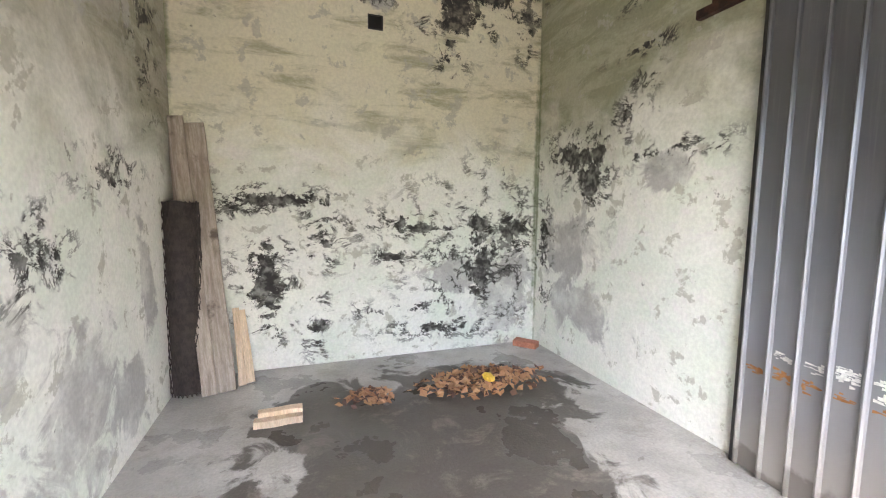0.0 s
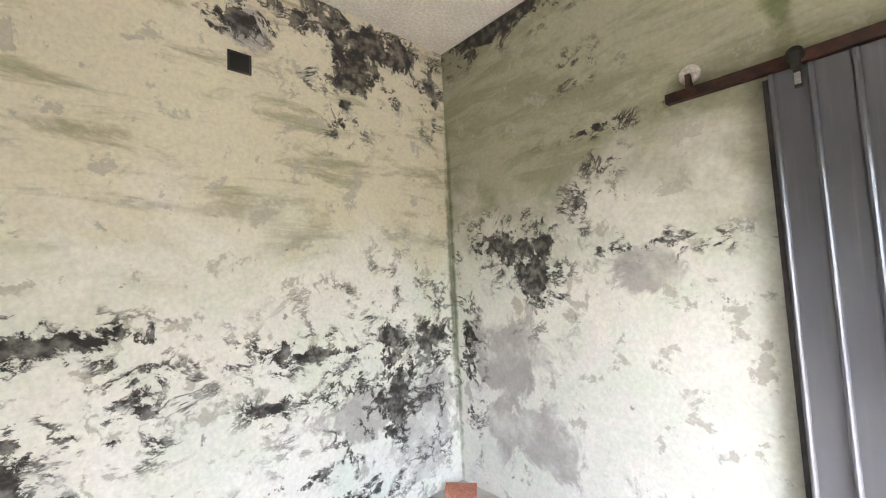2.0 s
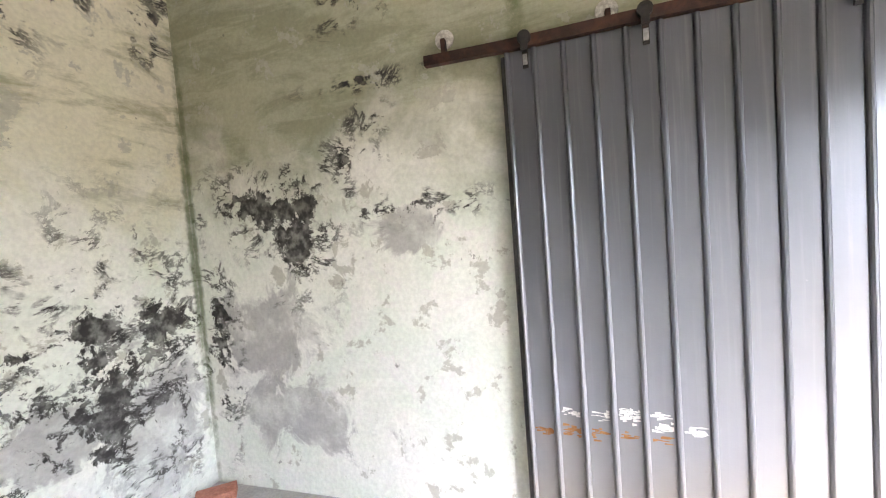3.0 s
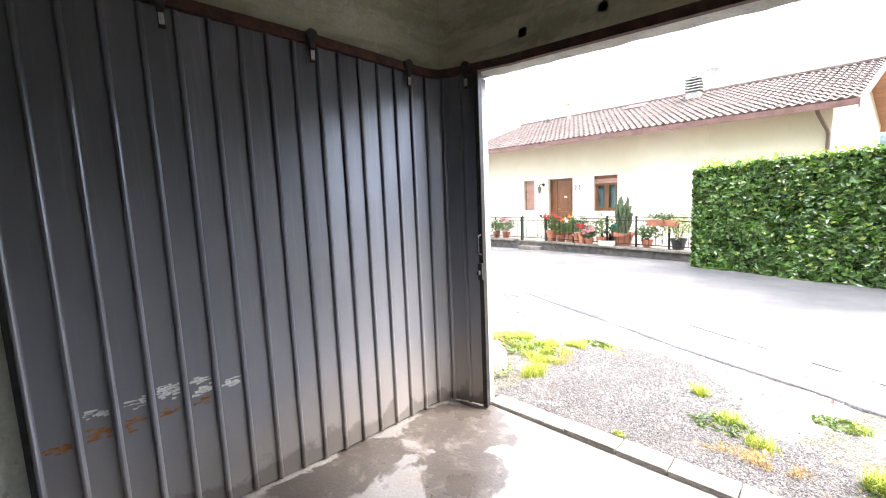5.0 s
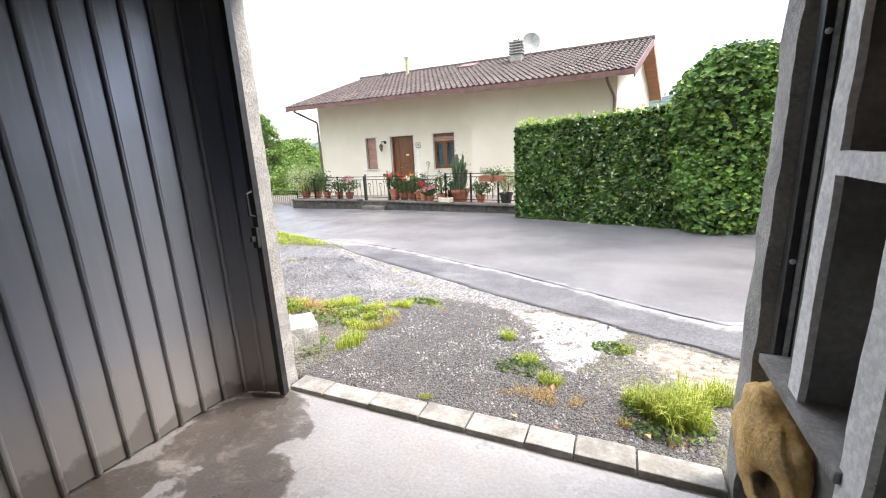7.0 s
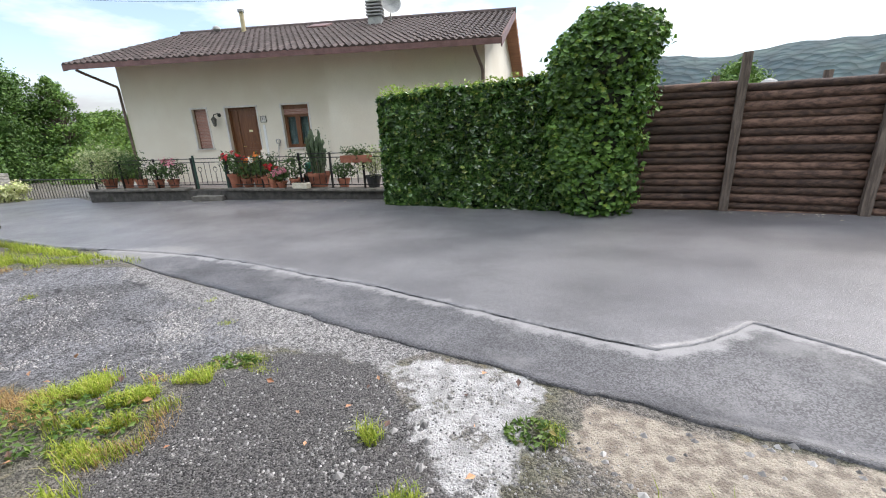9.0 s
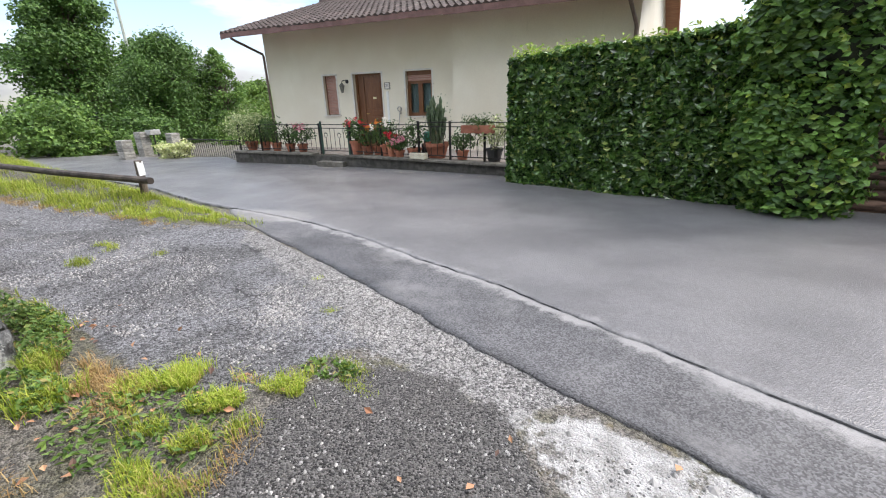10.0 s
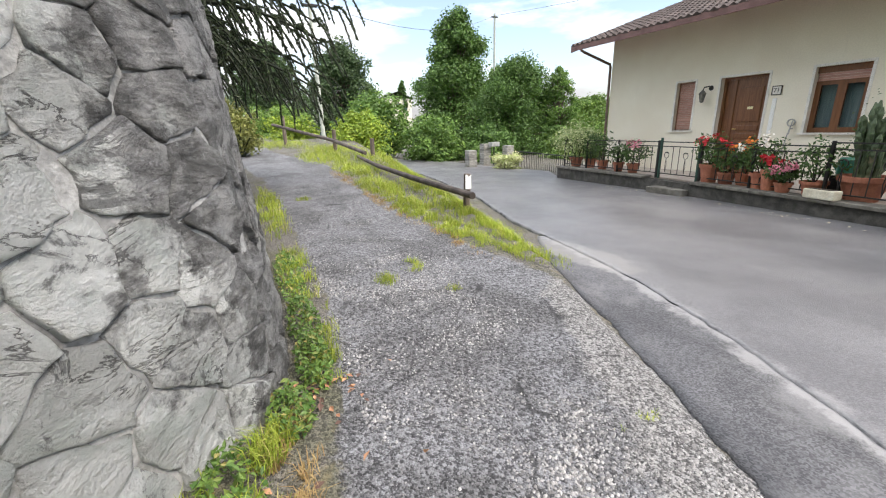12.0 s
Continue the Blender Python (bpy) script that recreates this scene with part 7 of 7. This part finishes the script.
bush("bush", "dark green leafy roadside bush", 22.8, -15.6, -0.9, 2.0, 1.8, 2.5, 3600, DEEP, 0.18, 10)
bush("bush", "low green bush by the pillars", 20.4, -14.2, -0.9, 1.4, 1.2, 1.5, 1800, MID, 0.14)
bush("bush", "olive bush below the monkey puzzle tree", 17.8, -2.4, 0.4, 1.1, 0.9, 2.3, 2200, leafy("olive_leaves", (0.15, 0.17, 0.04), (0.28, 0.28, 0.08)), 0.12)
bush("bush", "pale green bush beyond the house corner", 19.0, -19.5, -1.0, 2.4, 2.0, 2.6, 3400, FRESH, 0.2, 10)
bush("bush", "pale green bush beyond the drive", 24.0, -25.0, -1.2, 3.0, 2.2, 3.6, 3800, FRESH, 0.24, 10)
bush("bush", "green thicket beyond the lane", 33.0, -12.0, -0.8, 4.0, 3.0, 5.0, 5200, MID, 0.28, 12)
bush("bush", "distant fresh green leafy thicket", 38.0, -5.0, -0.5, 4.5, 3.0, 4.6, 4200, FRESH, 0.3, 12)


def tree(name, label, x, y, z0, h, r, n, material, leaf, squash=1.0, base=0.25, lobes=46):
    ob = thing(name, label, "tree", "", (x, y, z0))
    bm = bmesh.new()
    tube(bm, [(0, 0, -0.3), (0.05, 0.02, h * 0.3), (-0.04, 0.05, h * 0.6), (0, 0, h * 0.92)], [0.035 * h, 0.026 * h, 0.015 * h, 0.004 * h], 8)
    P, Nn = [], []
    lobes = int(lobes * 2.4)
    lean = rng.normal(0, 0.08, 2) * r
    for k in range(lobes):
        f = ((k + 0.5) / lobes) ** 1.15
        zc = h * (base + (0.97 - base) * f)
        env = r * (1 - f ** 2.8) ** 0.6 * min(0.72 + 1.6 * f, 1.0) * squash * (1 + 0.22 * noise.noise(Vector((k * 0.37, r, h))))
        a = k * 2.399 + rng.normal(0, 0.4)
        rr = env * rng.uniform(0.15, 1.0) ** 0.55
        c = np.array((rr * math.cos(a) + lean[0] * f, rr * math.sin(a) + lean[1] * f, zc - 0.10 * rr + rng.normal(0, 0.03) * h))
        s = np.array((1, 1, 0.9)) * r * rng.uniform(0.18, 0.36) * (1.1 - 0.4 * f)
        tube(bm, [(0, 0, zc * 0.7), tuple(c * (0.5, 0.5, 0.9)), tuple(c)], [0.010 * h, 0.006 * h, 0.002 * h], 5)
        m = int(3.2 * n) // lobes
        u = rng.normal(0, 1, (m, 3)); u /= np.linalg.norm(u, axis=1, keepdims=True)
        P.append(c + u * s * (rng.uniform(0.4, 1.0, (m, 1)) ** 0.4 + rng.normal(0, 0.28, (m, 1)))); Nn.append(u + (0, 0, 0.45))
    part("trunk", bm, POSTM, ob)
    v, f = leaf_soup(np.concatenate(P), np.concatenate(Nn), leaf * 1.05, 0.6, 0.7, 0.4)
    soup("crown", v, f, material, ob)
    return ob


tree("tree", "broad dark green lime tree", 35.0, -20.0, -1.6, 11.6, 3.6, 16000, DEEP, 0.24, base=0.12)
tree("tree", "dense green tree beyond the drive", 26.1, -20.1, -1.4, 7.0, 2.9, 17000, DEEP, 0.155, base=0.1)
tree("tree", "slim young tree with loose crown", 24.4, -22.3, -1.4, 6.2, 1.3, 4200, MID, 0.14, base=0.15, lobes=50)
tree("tree", "grey-green tree far along the lane", 48.5, -13.6, -0.5, 10.4, 3.8, 6500, simple_leaf := leafy("dull_green_leaves", (0.05, 0.095, 0.038), (0.11, 0.165, 0.065)), 0.34, base=0.15)
tree("tree", "tall dark tree beside the lane", 44.0, -5.5, 0.5, 8.5, 3.2, 5000, simple_leaf, 0.32, base=0.1)
tree("tree", "light green tree beyond the house", 29.5, -31.0, -1.5, 4.8, 3.2, 5200, FRESH, 0.26, base=0.05)
tree("tree", "light green tree in the valley", 36.0, -36.0, -2.0, 5.5, 3.5, 4600, FRESH, 0.3, base=0.05)
tree("tree", "green tree behind the drive", 41.0, -28.0, -2.0, 9.0, 3.6, 6000, MID, 0.3, base=0.1)
tree("tree", "small light tree behind the log fence", -9.5, -11.5, -0.4, 3.0, 0.9, 1500, FRESH, 0.14, base=0.4)
tree("tree", "dark cypress by the far house", 114.0, -44.5, 2.0, 12.0, 1.6, 1600, DEEP, 0.6, base=0.05)
tree("tree", "rounded green tree beyond the fence", -40, -75, -2, 11.0, 5.5, 4200, MID, 0.55, base=0.1)
tree("tree", "rounded green tree up the road", -26, 2, 0, 8.0, 3.5, 3600, MID, 0.35, base=0.15)

far_house = thing("far_house", "small distant white house with a low roof", "house", "", (118, -43, 5.2))
part("wall", boxed(-5, 5, -4, 4, -8, 4.2), CREAM, far_house)
bm = bmesh.new()
for sgn in (-1, 1):
    bm.faces.new([bm.verts.new(p) for p in ((-5.6, sgn * 4.8, 4.0), (5.6, sgn * 4.8, 4.0), (5.6, 0, 6.0), (-5.6, 0, 6.0))])
bmesh.ops.solidify(bm, geom=bm.faces[:], thickness=0.2)
part("roof", bm, TILE, far_house)
for y in (-2.2, 0, 2.2):
    part("window", boxed(-5.06, -5.0, y - 0.5, y + 0.5, 1.2, 2.8), CURTAIN, far_house)

# ---- monkey puzzle tree over the wall ----
ARAU = leafy("monkey_puzzle_scales", (0.030, 0.052, 0.024), (0.070, 0.095, 0.040), None, 0.5)
mp = thing("monkey_puzzle_tree", "dark monkey puzzle tree with drooping ropy branches", "tree", "", (10.6, -1.3, 0.1))
part("trunk", tubed([(0, 0, -0.4), (0.05, 0, 3), (0, 0, 6.5)], [0.22, 0.18, 0.10], 10), POSTM, mp)
bm = bmesh.new()
ropes = []
for k in range(24):
    a = radians(-165 + k * 6.5 + rng.uniform(-5, 5))
    L, z0 = rng.uniform(1.9, 3.4), 2.42 + 0.36 * (k % 6)
    dirn = Vector((math.cos(a), math.sin(a), 0))
    branch = [dirn * (L * f) + Vector((0, 0, z0 + 0.25 * math.sin(f * 2.2) - 0.75 * f * f)) for f in np.linspace(0, 1, 9)]
    tube(bm, branch, [0.05 - 0.035 * f for f in np.linspace(0, 1, 9)], 6)
    side = Vector((-dirn.y, dirn.x, 0))
    for j in range(2, 9):
        for sgn in (-1, 1):
            p = branch[j]
            l = rng.uniform(0.5, 1.0)
            path = [p + (side * sgn * (0.55 * l * f) + dirn * (0.45 * l * f)) + Vector((0, 0, -0.85 * l * f * f + 0.10 * l * math.sin(f * 3) + 0.28 * l * max(f - 0.7, 0))) for f in np.linspace(0, 1, 7)]
            ropes.append(path)
tagged(part("limb", bm, CORE, mp), kind="stuff")
P, Nn = [], []
for path in ropes:
    for a, b in zip(path, path[1:]):
        for q in range(13):
            u = rng.normal(0, 1, 3); u /= np.linalg.norm(u)
            P.append(np.array(a.lerp(b, rng.uniform(0, 1))) + u * 0.022); Nn.append(u)
v, f = leaf_soup(np.array(P), np.array(Nn), 0.065, 0.42, 0.4, 0)
tagged(soup("branchlet", v, f, ARAU, mp), kind="stuff")
bm = bmesh.new()
for path in ropes:
    tube(bm, path, 0.016, 4)
tagged(part("twig", bm, CORE, mp), kind="stuff")

# ---- poles and wires ----
for x, y, z0, z1, r, lab in ((23.5, -6.35, 0.2, 7.2, 0.11, "pale concrete utility pole beside the lane"), (39.6, -26.9, -2, 11.9, 0.14, "grey utility pole behind the trees")):
    pl = thing("utility_pole", lab, "pole", "utility poles", (x, y, 0))
    part("shaft", tubed([(0, 0, z0), (0, 0, z1)], [r, r * 0.7], 10), simple("pale_pole", (0.40, 0.42, 0.36), (0.50, 0.52, 0.46), 5, 0.85), pl)
    part("bracket", boxed(-0.12, 0.12, -0.35, 0.35, z1 - 0.35, z1 - 0.27), DARK_IRON, pl)
wire = [(39.6 + (23.5 - 39.6) * f, -26.9 + (-6.35 + 26.9) * f, 11.7 + (7.0 - 11.7) * f - 1.2 * math.sin(math.pi * f)) for f in np.linspace(0, 1, 14)]
tagged(mesh_object("overhead_wire", tubed(wire, 0.012, 4), DARK_IRON), "thin dark overhead wire between poles", "wire")
wire = [(39.6 + (10 - 39.6) * f, -26.9 + (-42 + 26.9) * f, 11.7 + 2.0 * f - 1.0 * math.sin(math.pi * f)) for f in np.linspace(0, 1, 14)]
tagged(mesh_object("overhead_wire", tubed(wire, 0.012, 4), DARK_IRON), "thin dark overhead wire over the house", "wire")

# ---- wooded hills ----

def hill_mat():
    n = Nodes("hazed_wooded_hillside")
    # Distance haze and the shade between crowns are put into this colour.
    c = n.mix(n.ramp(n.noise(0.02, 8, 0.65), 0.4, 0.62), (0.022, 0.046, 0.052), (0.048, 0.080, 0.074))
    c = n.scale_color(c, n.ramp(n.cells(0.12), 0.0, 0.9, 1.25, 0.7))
    return n.done(c, 0.95, n.cells(0.12), 0.8, 3.0)


hv, hf = [], []
angs = np.linspace(0, 2 * math.pi, 241)
for a in angs:
    x, y = math.cos(a), math.sin(a)
    peak = 30 + 22 * noise.noise(Vector((x * 2.2, y * 2.2, 1))) + 10 * noise.noise(Vector((x * 7, y * 7, 4))) + 3 * noise.noise(Vector((x * 30, y * 30, 8)))
    east = max(x, 0) ** 1.5
    peak = max(peak * (1 - 0.72 * east) + 28 * max(-y, 0) * max(-x + 0.5, 0), 6)
    for f, rr in ((0.0, 300), (0.35, 340), (0.75, 385), (1.0, 420), (0.6, 520)):
        hv.append((x * rr, y * rr, -6 + peak * f + 2.0 * noise.noise(Vector((x * 40, y * 40, f * 5)))))
for i in range(240):
    for j in range(4):
        hf.append((i * 5 + j, i * 5 + j + 1, i * 5 + j + 6, i * 5 + j + 5))
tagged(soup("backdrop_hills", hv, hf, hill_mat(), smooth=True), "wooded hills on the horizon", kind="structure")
